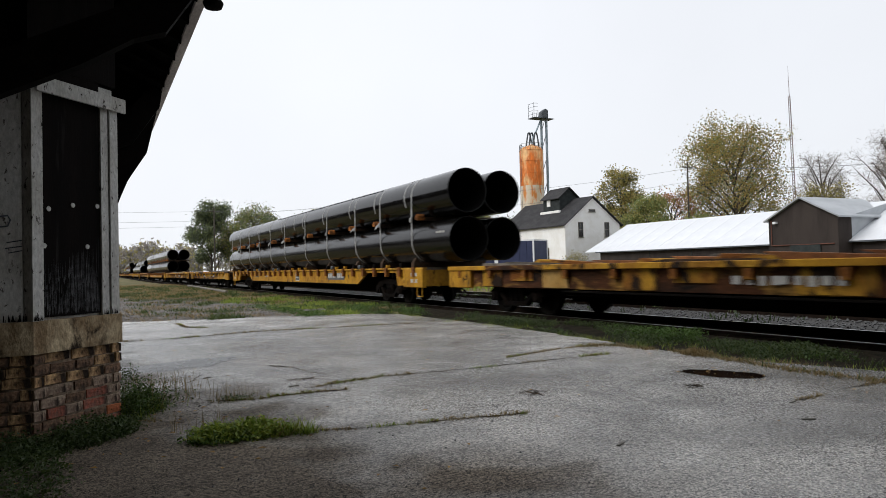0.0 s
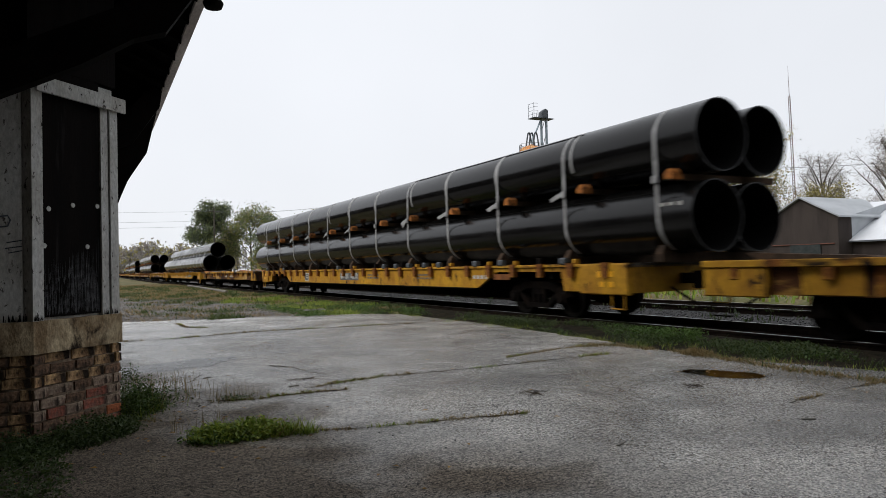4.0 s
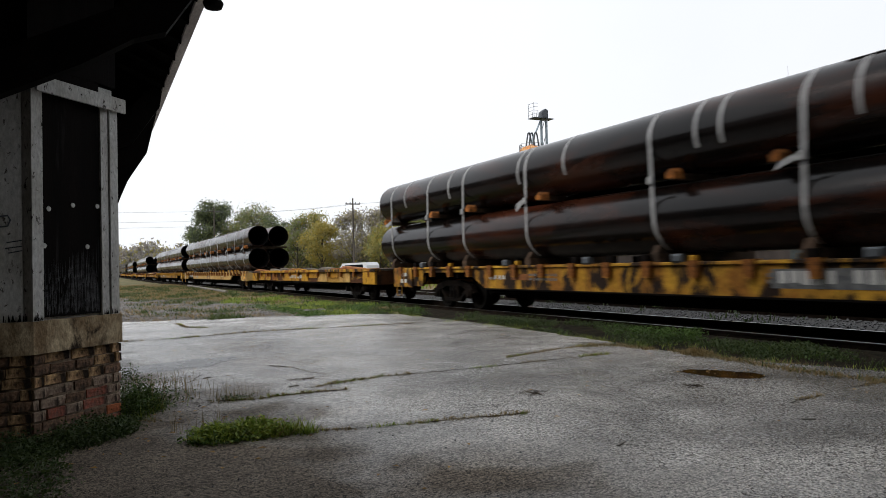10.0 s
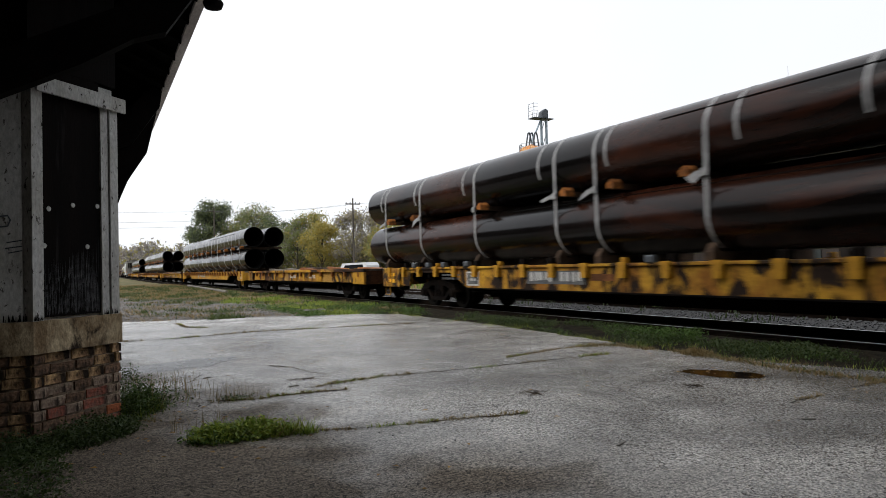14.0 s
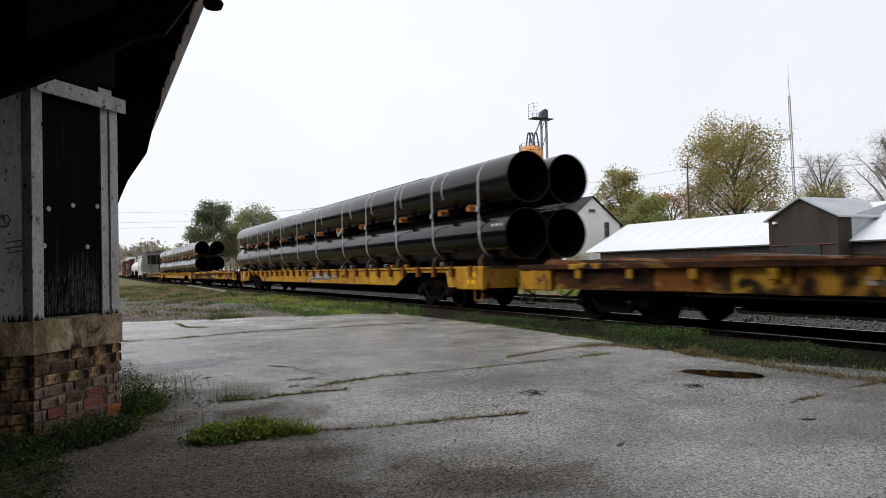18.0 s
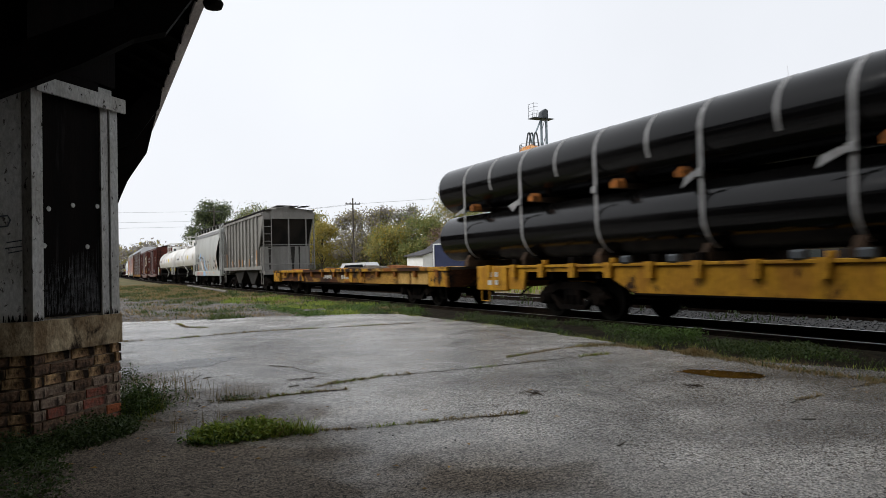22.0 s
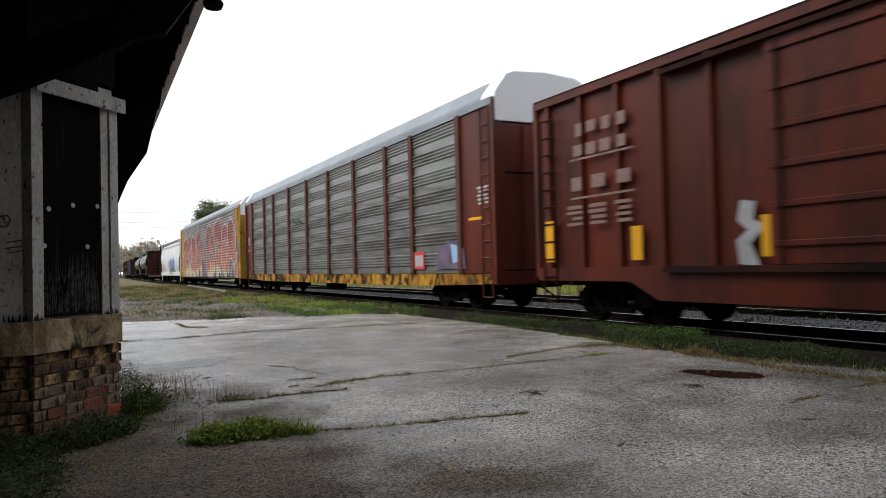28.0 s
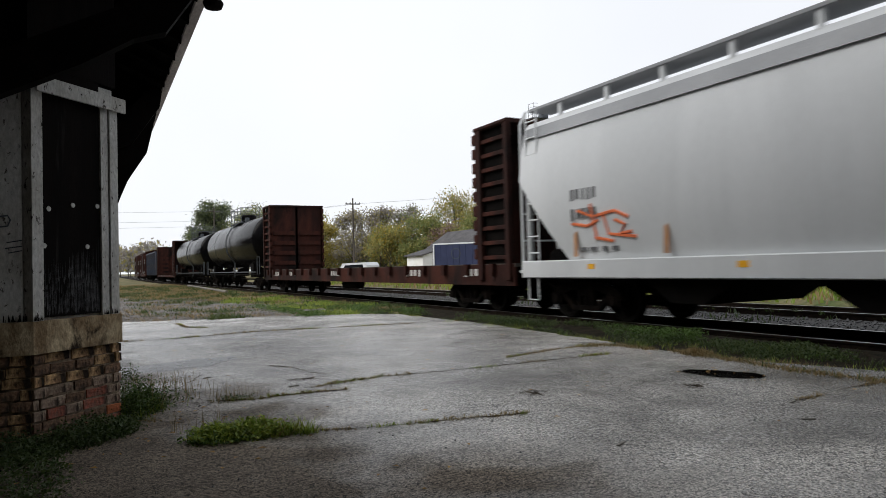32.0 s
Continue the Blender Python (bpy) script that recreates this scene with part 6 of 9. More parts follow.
def flatcar(L, kind, seed, label):
    """An 89-foot load car or a shorter idler, by length and kind."""
    rg = random.Random(seed)
    car = thing("flatcar", label, "rail car", group="flatcars of the train")
    half, load = L / 2, kind == "load"
    paint = (RUSTYELLOW if seed in (73, 75) else PALEYELLOW if seed == 74 else YELLOW) if load else IDLER
    part("deck", Mesh().box(-1.33, 1.33, -half, half, 1.07, 1.145), DECKWOOD, car, "dark worn plank deck")
    tr = half - (3.3 if load else 2.7)
    for s in (-1, 1):
        x0, x1 = sorted((s * 1.27, s * 1.35))
        e = half - 0.05
        prof = [(-e, 1.08), (-e, 0.62), (-tr - 1.35, 0.6), (-tr - 1.25, 1.0), (-tr + 1.3, 1.0), (-tr + 2.2, 0.6), (tr - 2.2, 0.6), (tr - 1.3, 1.0), (tr + 1.25, 1.0), (tr + 1.35, 0.6), (e, 0.62), (e, 1.08)]
        if load:
            sill = part("side_sill", Mesh().prism(prof, x0, x1, "x"), paint, car, "scuffed yellow side sill")
            part("top_flange", Mesh().box(*sorted((s * 1.26, s * 1.4)), -half, half, 1.09, 1.15, 0.01), paint, sill)
        else:
            # the deck's edge overhangs a dark web, patched with plates in worn yellow
            sill = part("side_sill", Mesh().box(*sorted((s * 1.24, s * 1.3)), -e, e, 0.64, 1.045), IDLER, car, "rusty side sill with worn yellow paint")
            y = -half
            while y < half - 0.1:
                w = min(rg.uniform(0.7, 2.4), half - y)
                part("deck_edge", Mesh().box(*sorted((s * 1.2, s * 1.43)), y, y + w - 0.01, 1.045, 1.155, 0.01), rg.choice([YELLOW, RUSTYELLOW, RUSTYELLOW, RUSTDECK, IDLER]), sill, "length of worn deck edge")
                y += w
            bays = int((L - 2.6) / 1.25)
            for k in range(bays):
                y = -half + 1.3 + k * (L - 2.6) / bays
                w = (L - 2.6) / bays - rg.choice([0.08, 0.1, 0.35])
                low = rg.choice([0.66, 0.66, 0.66, 0.8])
                if rg.random() < 0.55:
                    part("plate", Mesh().box(*sorted((s * 1.29, s * 1.325)), y + 0.04, y + w, low, 1.04), rg.choice([PALEYELLOW, YELLOW, YELLOW, RUSTYELLOW, RUSTYELLOW, RUSTDECK]), sill, "plate in worn yellow paint")
            for e2 in (-1, 1):
                part("end_panel", Mesh().box(*sorted((s * 1.28, s * 1.4)), *sorted((e2 * (half - 0.02), e2 * (half - 1.15))), 0.6, 1.04, 0.02), rg.choice([YELLOW, RUSTYELLOW]), sill, "yellow end panel")
        part("bottom_flange", Mesh().box(*sorted((s * 1.2, s * 1.39)), -tr + 2.2, tr - 2.2, 0.58, 0.61), UNDER, sill)
        n = int((L - 1.2) / (1.0 if load else 1.3))
        pocket = shared("pocket" + kind + str(seed % 3 == 0), lambda: (Mesh().prism([(-0.07, 0.88), (0.07, 0.88), (0.1, 1.17), (-0.1, 1.17)], -0.055, 0.055, "x") if load else Mesh().box(-0.06, 0.03, -0.07, 0.07, 0.86, 1.043, 0.015)).data("stake_pocket", YELLOW if seed % 3 == 0 else RUSTDECK))
        for k in range(n):
            y = -half + 0.6 + k * (L - 1.2) / (n - 1)
            piece("stake_pocket", pocket, sill, pose(s * (1.4 if load else 1.36), y, 0))
        marks = rg.sample(range(4, int(L) - 4) if load else range(6, int(L) - 7), 5 if load else 2)
        for j, k in enumerate(marks):
            y = -half + k
            if load and j == 0:
                part("mark_panel", Mesh().box(*sorted((s * 1.351, s * 1.354)), y - 0.1, y + 1.9, 0.74, 1.02), DARKMARK, sill, "dark panel behind white stencils")
                bars(sill, s * 1.355, y, 0.99, 4, 1, 0.14, 0.2, WHITEMARK, seed=seed)
                bars(sill, s * 1.355, y + 0.95, 0.99, 5, 1, 0.13, 0.2, WHITEMARK, seed=seed + 9)
            elif load and j == 1:
                part("mark_panel", Mesh().box(*sorted((s * 1.351, s * 1.354)), y, y + 0.62, 0.66, 1.02), WHITEMARK, sill, "white-bordered stencil panel")
                part("mark_panel", Mesh().box(*sorted((s * 1.355, s * 1.358)), y + 0.05, y + 0.57, 0.7, 0.98), DARKMARK, sill, "black stencil panel")
                bars(sill, s * 1.36, y + 0.12, 0.94, 2, 2, 0.14, 0.06, WHITEMARK, seed=seed)
            elif load and j == 2:
                part("paint_patch", Mesh().box(*sorted((s * 1.351, s * 1.354)), y, y + 0.7, 0.82, 0.95), BLOCK, sill, "orange-brown repaint patch")
                bars(sill, s * 1.352, y + 1.0, 0.92, 4, 1, 0.14, 0.1, WHITEMARK, seed=seed + j)
            elif load:
                bars(sill, s * 1.352, y, 0.96, 7, 2, 0.11, 0.06, DARKMARK, seed=seed + j)
            else:
                bars(sill, s * 1.327, y, 0.92, 4 if j else 5, 1, 0.16, 0.15, WHITEMARK, seed=seed + j)
        if load:
            for e2 in (-1, 1):
                y0, y1 = sorted((e2 * (half - 0.02), e2 * (half - 1.35)))
                part("end_panel", Mesh().box(*sorted((s * 1.3, s * 1.41)), y0, y1, 0.56, 1.14, 0.02), paint, sill, "deep yellow end panel")
                bars(sill, s * 1.412, (y0 + y1) / 2 - 0.3, 1.0, 2, 2, 0.2, 0.12, WHITEMARK if rg.random() < 0.5 else REFLECT, seed=seed + 7)
            stake = shared("stake", lambda: Mesh().box(-0.05, 0.05, -0.05, 0.05, 0.0, 0.1, 0.012).data("stake", YELLOW))
            winch = shared("winch", lambda: Mesh().box(-0.07, 0.05, -0.1, 0.1, -0.02, 0.13, 0.03).data("strap_winch", DARKSTEEL))
            stake2 = shared("stake2", lambda: Mesh().box(-0.06, 0.06, -0.08, 0.08, 0.0, 0.14, 0.012).data("stake_block", TRUCK))
            for k in range(n):
                y = -half + 0.6 + k * (L - 1.2) / (n - 1)
                if abs(y) < half - 1.5 and rg.random() < 0.85:
                    piece("stake", stake if rg.random() < 0.35 else stake2, sill, pose(s * 1.34, y + rg.uniform(-0.1, 0.1), 1.155))
                    if rg.random() < 0.45:
                        piece("strap_winch", winch, sill, pose(s * 1.36, y + rg.uniform(0.25, 0.7), 1.155))
        for e2 in (-1, 1):
            st = Mesh().path([(s * 1.36, e2 * (half - 0.15), 0.62), (s * 1.36, e2 * (half - 0.15), 0.3), (s * 1.36, e2 * (half - 0.5), 0.3), (s * 1.36, e2 * (half - 0.5), 0.62)], 0.02, 5)
            part("step_iron", st, paint if load else UNDER, car)
    under = Mesh().box(-0.32, 0.32, -half + 0.1, half - 0.1, 0.78, 1.07)
    under.prism([(-tr + 1.35, 0.78), (-tr + 2.4, 0.3), (tr - 2.4, 0.3), (tr - 1.35, 0.78)], -0.3, 0.3, "x")
    k = -half + 1
    while k < half - 0.5:
        under.box(-1.27, 1.27, k - 0.05, k + 0.05, 0.85, 1.07)
        k += 1.5
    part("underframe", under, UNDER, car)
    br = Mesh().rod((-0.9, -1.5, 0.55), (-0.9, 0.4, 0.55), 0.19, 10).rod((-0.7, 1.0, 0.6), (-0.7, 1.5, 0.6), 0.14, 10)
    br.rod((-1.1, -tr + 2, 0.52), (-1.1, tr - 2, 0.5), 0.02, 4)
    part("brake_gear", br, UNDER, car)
    for e2 in (-1, 1):
        part("end_sill", Mesh().box(-1.33, 1.33, *sorted((e2 * half, e2 * (half - 0.12))), 0.6, 1.1), paint, car)
    wh = Mesh().rod((0.75, half - 0.1, 1.1), (0.75, half - 0.1, 1.75), 0.03, 6).lathe([(0.22, -0.02), (0.26, 0), (0.22, 0.02), (0.22, -0.02)], (0.75, half - 0.06, 1.6), "y", 16)
    if not load:
        for _ in range(16):
            y, a = rg.uniform(-half + 1, half - 2), rg.uniform(-0.08, 0.08)
            x = rg.choice([rg.uniform(-1.4, -0.9), rg.uniform(-1.4, 0.8)])
            part("loose_board", Mesh().prism([(y, 1.147), (y + rg.uniform(1.4, 2.8), 1.147), (y + 2.0, 1.16 + rg.uniform(0.03, 0.12)), (y + 0.1, 1.18)], x, x + 0.25, "x"), rg.choice([DECKWOOD, BEARER, BLOCK, RUSTDECK]), car, "loose board lying on the deck")
    else:
        part("brake_wheel", wh, paint, car)
    trucks(car, (-tr, tr))
    couplers(car, half)
    return car


PR = 0.622


def pipe_mesh(length, paint):
    n = 44
    m = Mesh().lathe([(PR, -length / 2), (PR, length / 2), (PR - 0.018, length / 2), (PR - 0.018, -length / 2), (PR, -length / 2)], (0, 0, 0), "y", n)
    me = m.data("pipe", [paint, BORE], True)
    me.polygons.foreach_set("material_index", [1 if k // n == 2 else 0 for k in range(len(me.polygons))])
    return me


def band(points, y, w, t=0.008, slant=0.0):
    """A flat strap that follows points in the cross-section at y."""
    m, pts = Mesh(), []
    n = len(points)
    for i, (x, z) in enumerate(points):
        a, b = points[max(0, i - 1)], points[min(n - 1, i + 1)]
        dx, dz = b[0] - a[0], b[1] - a[1]
        k = math.hypot(dx, dz) or 1
        nx, nz = -dz / k * t, dx / k * t
        yy = y + slant * (z - 2.5)
        pts += [(x, yy - w / 2, z), (x, yy + w / 2, z), (x + nx, yy + w / 2, z + nz), (x + nx, yy - w / 2, z + nz)]
    f = []
    for i in range(n - 1):
        for j in range(4):
            f.append((4 * i + j, 4 * i + (j + 1) % 4, 4 * (i + 1) + (j + 1) % 4, 4 * (i + 1) + j))
    return m.add(pts, f)


def arc(cx, cz, r, a0, a1, n=14):
    return [(cx + r * math.cos(radians(a0 + (a1 - a0) * i / n)), cz + r * math.sin(radians(a0 + (a1 - a0) * i / n))) for i in range(n + 1)]


def pipe_bundle(length, seed, count=4, paint=None, label="", straps=(), rings=()):
    """Large pipes lashed in a stack; straps and rings: distances from the front end."""
    rg = random.Random(seed * 13 + 1)
    o = thing("pipe_bundle", label, "pipes", group="pipe loads of the train")
    paint = paint or PIPE
    zl, zu, dx = 1.925, 3.275, 0.632
    spots_ = [(-dx, zl), (dx, zl), (-dx, zu), (dx, zu)] if count == 4 else [(-dx - 0.02, zl), (dx + 0.05, zl), (0.0, zl + 1.08)]
    for k, (x, z) in enumerate(spots_):
        me = pipe_mesh(length - (0.25 * (k % 2)) - (1.7 if count == 3 and k == 2 else 0), paint)
        p = part("pipe", me, None, o)
        p.matrix_basis = pose(x, rg.uniform(-0.12, 0.12) - (0.5 if count == 3 and k == 2 else 0), z, 0, rg.uniform(0, 360), 0)
    if count == 4:
        hull = arc(dx, zl, PR + 0.004, -60, 0, 6) + arc(dx, zu, PR + 0.004, 0, 90) + arc(-dx, zu, PR + 0.004, 90, 180) + arc(-dx, zl, PR + 0.004, 180, 245, 7)
    else:
        hull = arc(dx + 0.05, zl, PR + 0.004, -60, 30, 8) + arc(0.0, zl + 1.08, PR + 0.004, 48, 150, 12) + arc(-dx - 0.02, zl, PR + 0.004, 150, 245, 9)
    straps, rings = list(straps) or [3.2 + rg.uniform(-0.3, 0.3)], list(rings)
    while straps[0] > 3.2:
        straps.insert(0, straps[0] - 2.6)
    while straps[-1] < length - 3.0:
        straps.append(straps[-1] + 2.6)
    if count == 4:
        while not rings or rings[-1] < length - 3.4:
            rings.append((rings[-1] if rings else 0.8) + rg.uniform(2.2, 3.0))
    for d in rings:
        part("strap", band(arc(-dx, zu, PR + 0.004, 70, 205, 20), d - length / 2, 0.07), STRAP, o, "thin pale band round one pipe")
    for d in straps:
        y = d - length / 2
        part("strap", band(hull, y, 0.08, slant=rg.uniform(-0.03, 0.03) - (0.22 if count == 3 else 0)), STRAP, o, "pale lashing strap")
        if count == 4:
            part("ratchet", Mesh().box(-dx - PR - 0.05, -dx - PR - 0.01, y - 0.06, y + 0.06, 2.52, 2.66, 0.01), STRAP, o, "strap ratchet")
            yb = y - rg.choice([0.35, 0.5, -0.4, 0.6])
            part("spacer", Mesh().box(-1.28, 1.3, yb - 0.06, yb + 0.06, 2.545, 2.655, 0.008), BEARER, o, "rough dark timber spacer")
            part("wedge", Mesh().prism([(yb - 0.1, 2.55), (yb + 0.09, 2.57), (yb + 0.1, 2.66), (yb - 0.02, 2.74), (yb - 0.08, 2.68)], -1.33, -1.1, "x"), CHOCK, o, "orange-brown chock")
        if rg.random() < 0.6:
            zk, xk = (2.56, -dx - PR - 0.06) if count == 4 else (2.75, -dx - 0.32)
            part("strap_tail", Mesh().prism([(y, zk), (y + rg.uniform(0.2, 0.5), zk - rg.uniform(0.05, 0.2)), (y + rg.uniform(0.25, 0.5), zk - 0.02), (y + 0.1, zk + 0.07)], xk, xk + 0.008, "x"), STRAP, o, "loose strap end")
        part("bearer", Mesh().box(-1.25, 1.25, y - 0.1, y + 0.1, 1.145, 1.305, 0.01), BEARER, o, "timber bearer on the deck")
        for x in (-1.25, 0.0, 1.05):
            part("chock", Mesh().prism([(x, 1.3), (x + 0.22, 1.3), (x + 0.1, 1.45)], y - 0.08, y + 0.08), BEARER, o)
    for k, (x, z) in enumerate(spots_):
        if k % 2 == 0:
            a = radians(rg.uniform(105, 150))
            s0 = -length / 2 + rg.uniform(0.5, 6)
            part("weld_seam", Mesh().rod((x + (PR + 0.001) * math.cos(a), s0, z + (PR + 0.001) * math.sin(a)), (x + (PR + 0.001) * math.cos(a), s0 + rg.uniform(8, length - 8), z + (PR + 0.001) * math.sin(a)), 0.014, 5), BORE, o, "dark seam")
    bars(o, -dx - PR + 0.03, -length / 2 + 0.25, zl + 0.25, 3, 3, 0.14, 0.07, WHITEMARK, name="pipe_stencil", label="small white stencil")
    return o


# ---- spray paint: shapes laid one over another, the last on top ----
def painted(ys, zs, shapes, wob=0.05, seed=3):
    """The paint at each place (y, z): an index into the material list, 0 for bare."""
    rg = np.random.default_rng(seed)
    u = ys + wob * np.sin(2.6 * zs + 1.7 * ys) + rg.normal(0, 0.018, ys.shape)
    v = zs + wob * np.sin(2.9 * ys + 0.8 * zs) + rg.normal(0, 0.018, ys.shape)
    out = np.zeros(ys.shape, int)
    for mat, kind, pts, r in shapes:
        if kind == "line":
            hit = np.zeros(ys.shape, bool)
            for (ax, ay), (bx, by) in zip(pts, pts[1:]) if len(pts) > 1 else [(pts[0], pts[0])]:
                dx, dy = bx - ax, by - ay
                t = np.clip(((u - ax) * dx + (v - ay) * dy) / (dx * dx + dy * dy + 1e-9), 0, 1)
                hit |= np.hypot(u - ax - dx * t, v - ay - dy * t) < r
        else:
            hit = np.zeros(ys.shape, bool)
            for (ax, ay), (bx, by) in zip(pts, pts[1:] + pts[:1]):
                if ay != by:
                    hit ^= ((ay > v) != (by > v)) & (u < (bx - ax) * (v - ay) / (by - ay) + ax)
        out[hit] = mat
    return out


def rounded(pts, n=2):
    """Cuts the corners of a closed outline."""
    for _ in range(n):
        pts = [q for a, b in zip(pts, pts[1:] + pts[:1]) for q in ((a[0] * 0.75 + b[0] * 0.25, a[1] * 0.75 + b[1] * 0.25), (a[0] * 0.25 + b[0] * 0.75, a[1] * 0.25 + b[1] * 0.75))]
    return pts


LETTERS = [[(12.3, 4), (10.7, 4.1), (10, 4.5), (9.4, 4), (8.9, 3.1), (8.9, 1.3), (9.2, 0.75), (10.7, 0.75), (12.6, 1.6), (12.8, 2.3), (12.6, 2.7), (11.5, 2.9), (12.1, 3.2)],
           [(9.3, 3.7), (8.5, 4.6), (7.4, 4), (7, 3), (6.9, 0.75), (9.2, 0.75)],
           [(7.1, 3.5), (6.2, 4.5), (4.7, 3.7), (4.4, 2.4), (4.7, 0.75), (6.9, 0.75)],
           [(4.5, 3.7), (3, 4.8), (1.5, 3.7), (1.8, 2.7), (1.2, 0.75), (2.1, 0.75), (2.9, 2), (3.3, 0.75), (4.3, 0.75)]]
LETTERS += [[(-0.7, 3.6), (-1.3, 4.4), (-2.7, 4.8), (-3.9, 4.2), (-4.3, 3.3), (-3.7, 2.9), (-4.6, 2.2), (-4.9, 1.2), (-4.4, 0.75), (-1, 0.75), (-0.6, 1.8), (-1.2, 2.7)],
            [(-4.5, 4.5), (-5.3, 4.7), (-5.9, 4.7), (-6.6, 4.9), (-7.4, 4.6), (-7.6, 3.8), (-7.4, 0.75), (-5.4, 0.75), (-5.2, 2.8)],
            [(-7.7, 4), (-8.9, 4.4), (-9.7, 4.2), (-10.1, 3.7), (-10, 3.1), (-9.4, 3), (-9.1, 2.5), (-9.6, 2.1), (-9.9, 0.75), (-7.7, 0.75)],
            [(-9.9, 3.8), (-10.1, 4.4), (-11.2, 4.6), (-11.9, 4.3), (-12.4, 3.8), (-12.6, 3.1), (-12.2, 2.4), (-12.9, 1.6), (-13.2, 0.75), (-12.2, 0.75), (-11.5, 2), (-11, 2.3), (-10.3, 1.8), (-10.1, 0.75), (-8.9, 0.75), (-9.4, 2), (-10.2, 2.6)]]
EYES = [((10.08, 2.06), 0.42), ((7.43, 1.83), 0.28), ((5.9, 2.2), 0.3), ((2.77, 3.38), 0.24), ((-2.86, 2.28), 0.42), ((-3.01, 3.71), 0.28), ((-6.51, 2.94), 0.3), ((-3.12, 2.34), 0.24), ((-11.73, 3.65), 0.26)]


def rack_mural():
    """Big red letters with cream feet, pale rims, dark shadows and eyes."""
    out = [(7, "fill", [(1.4, 0.7), (1.6, 2.3), (0.4, 2.0), (-0.7, 2.4), (-0.7, 0.7)], 0), (7, "fill", [(-11.0, 0.7), (-12.4, 3.2), (-13.6, 3.0), (-13.6, 0.7)], 0)]
    for p in LETTERS:
        q = rounded(p)
        sh = [(y - 0.22, z - 0.1) for y, z in q]
        out += [(3, "line", [a for a in sh + sh[:1]], 0.2), (4, "line", q + q[:1], 0.15), (1, "fill", q, 0)]
    for (y, z), r in EYES:
        out += [(4, "line", [(y - 0.1, z + 0.05), (y + 0.1, z - 0.03)], r * 1.05), (3, "line", [(y - 0.06, z), (y + 0.06, z - 0.05)], r * 0.85), (4, "line", [(y - 0.05, z - r * 0.45), (y + 0.15, z - r * 0.4)], r * 0.22)]
    out += [(4, "line", [(7.6 + 0.75 * math.cos(a / 3), 2.65 + 0.7 * math.sin(a / 3)) for a in range(2, 17)], 0.08), (3, "fill", [(3.1, 2.3), (2.7, 1.9), (2.0, 0.7), (2.7, 0.7)], 0)]
    for y, z, d in ((11.6, 3.4, 1), (8.6, 3.2, -1), (6.0, 3.3, 1), (3.6, 2.9, -1), (-2.0, 3.0, 1), (-3.6, 1.7, -1), (-6.2, 3.8, 1), (-8.6, 3.5, -1), (-11.4, 3.2, 1), (-12.3, 1.9, -1)):
        out.append((6 if d > 0 else 4, "line", [(y + 0.5, z - 0.3), (y + 0.15, z + 0.25 * d), (y - 0.4, z + 0.1), (y - 0.55, z - 0.6 * d)], 0.05))
    for y in (11.2, 9.2, 6.8, 4.5, 3.0, -1.0, -4.6, -6.6, -8.2, -9.8):
        out.append((3, "fill", [(y + 0.45, 0.7), (y, 1.25), (y - 0.5, 0.7)], 0))
    return out


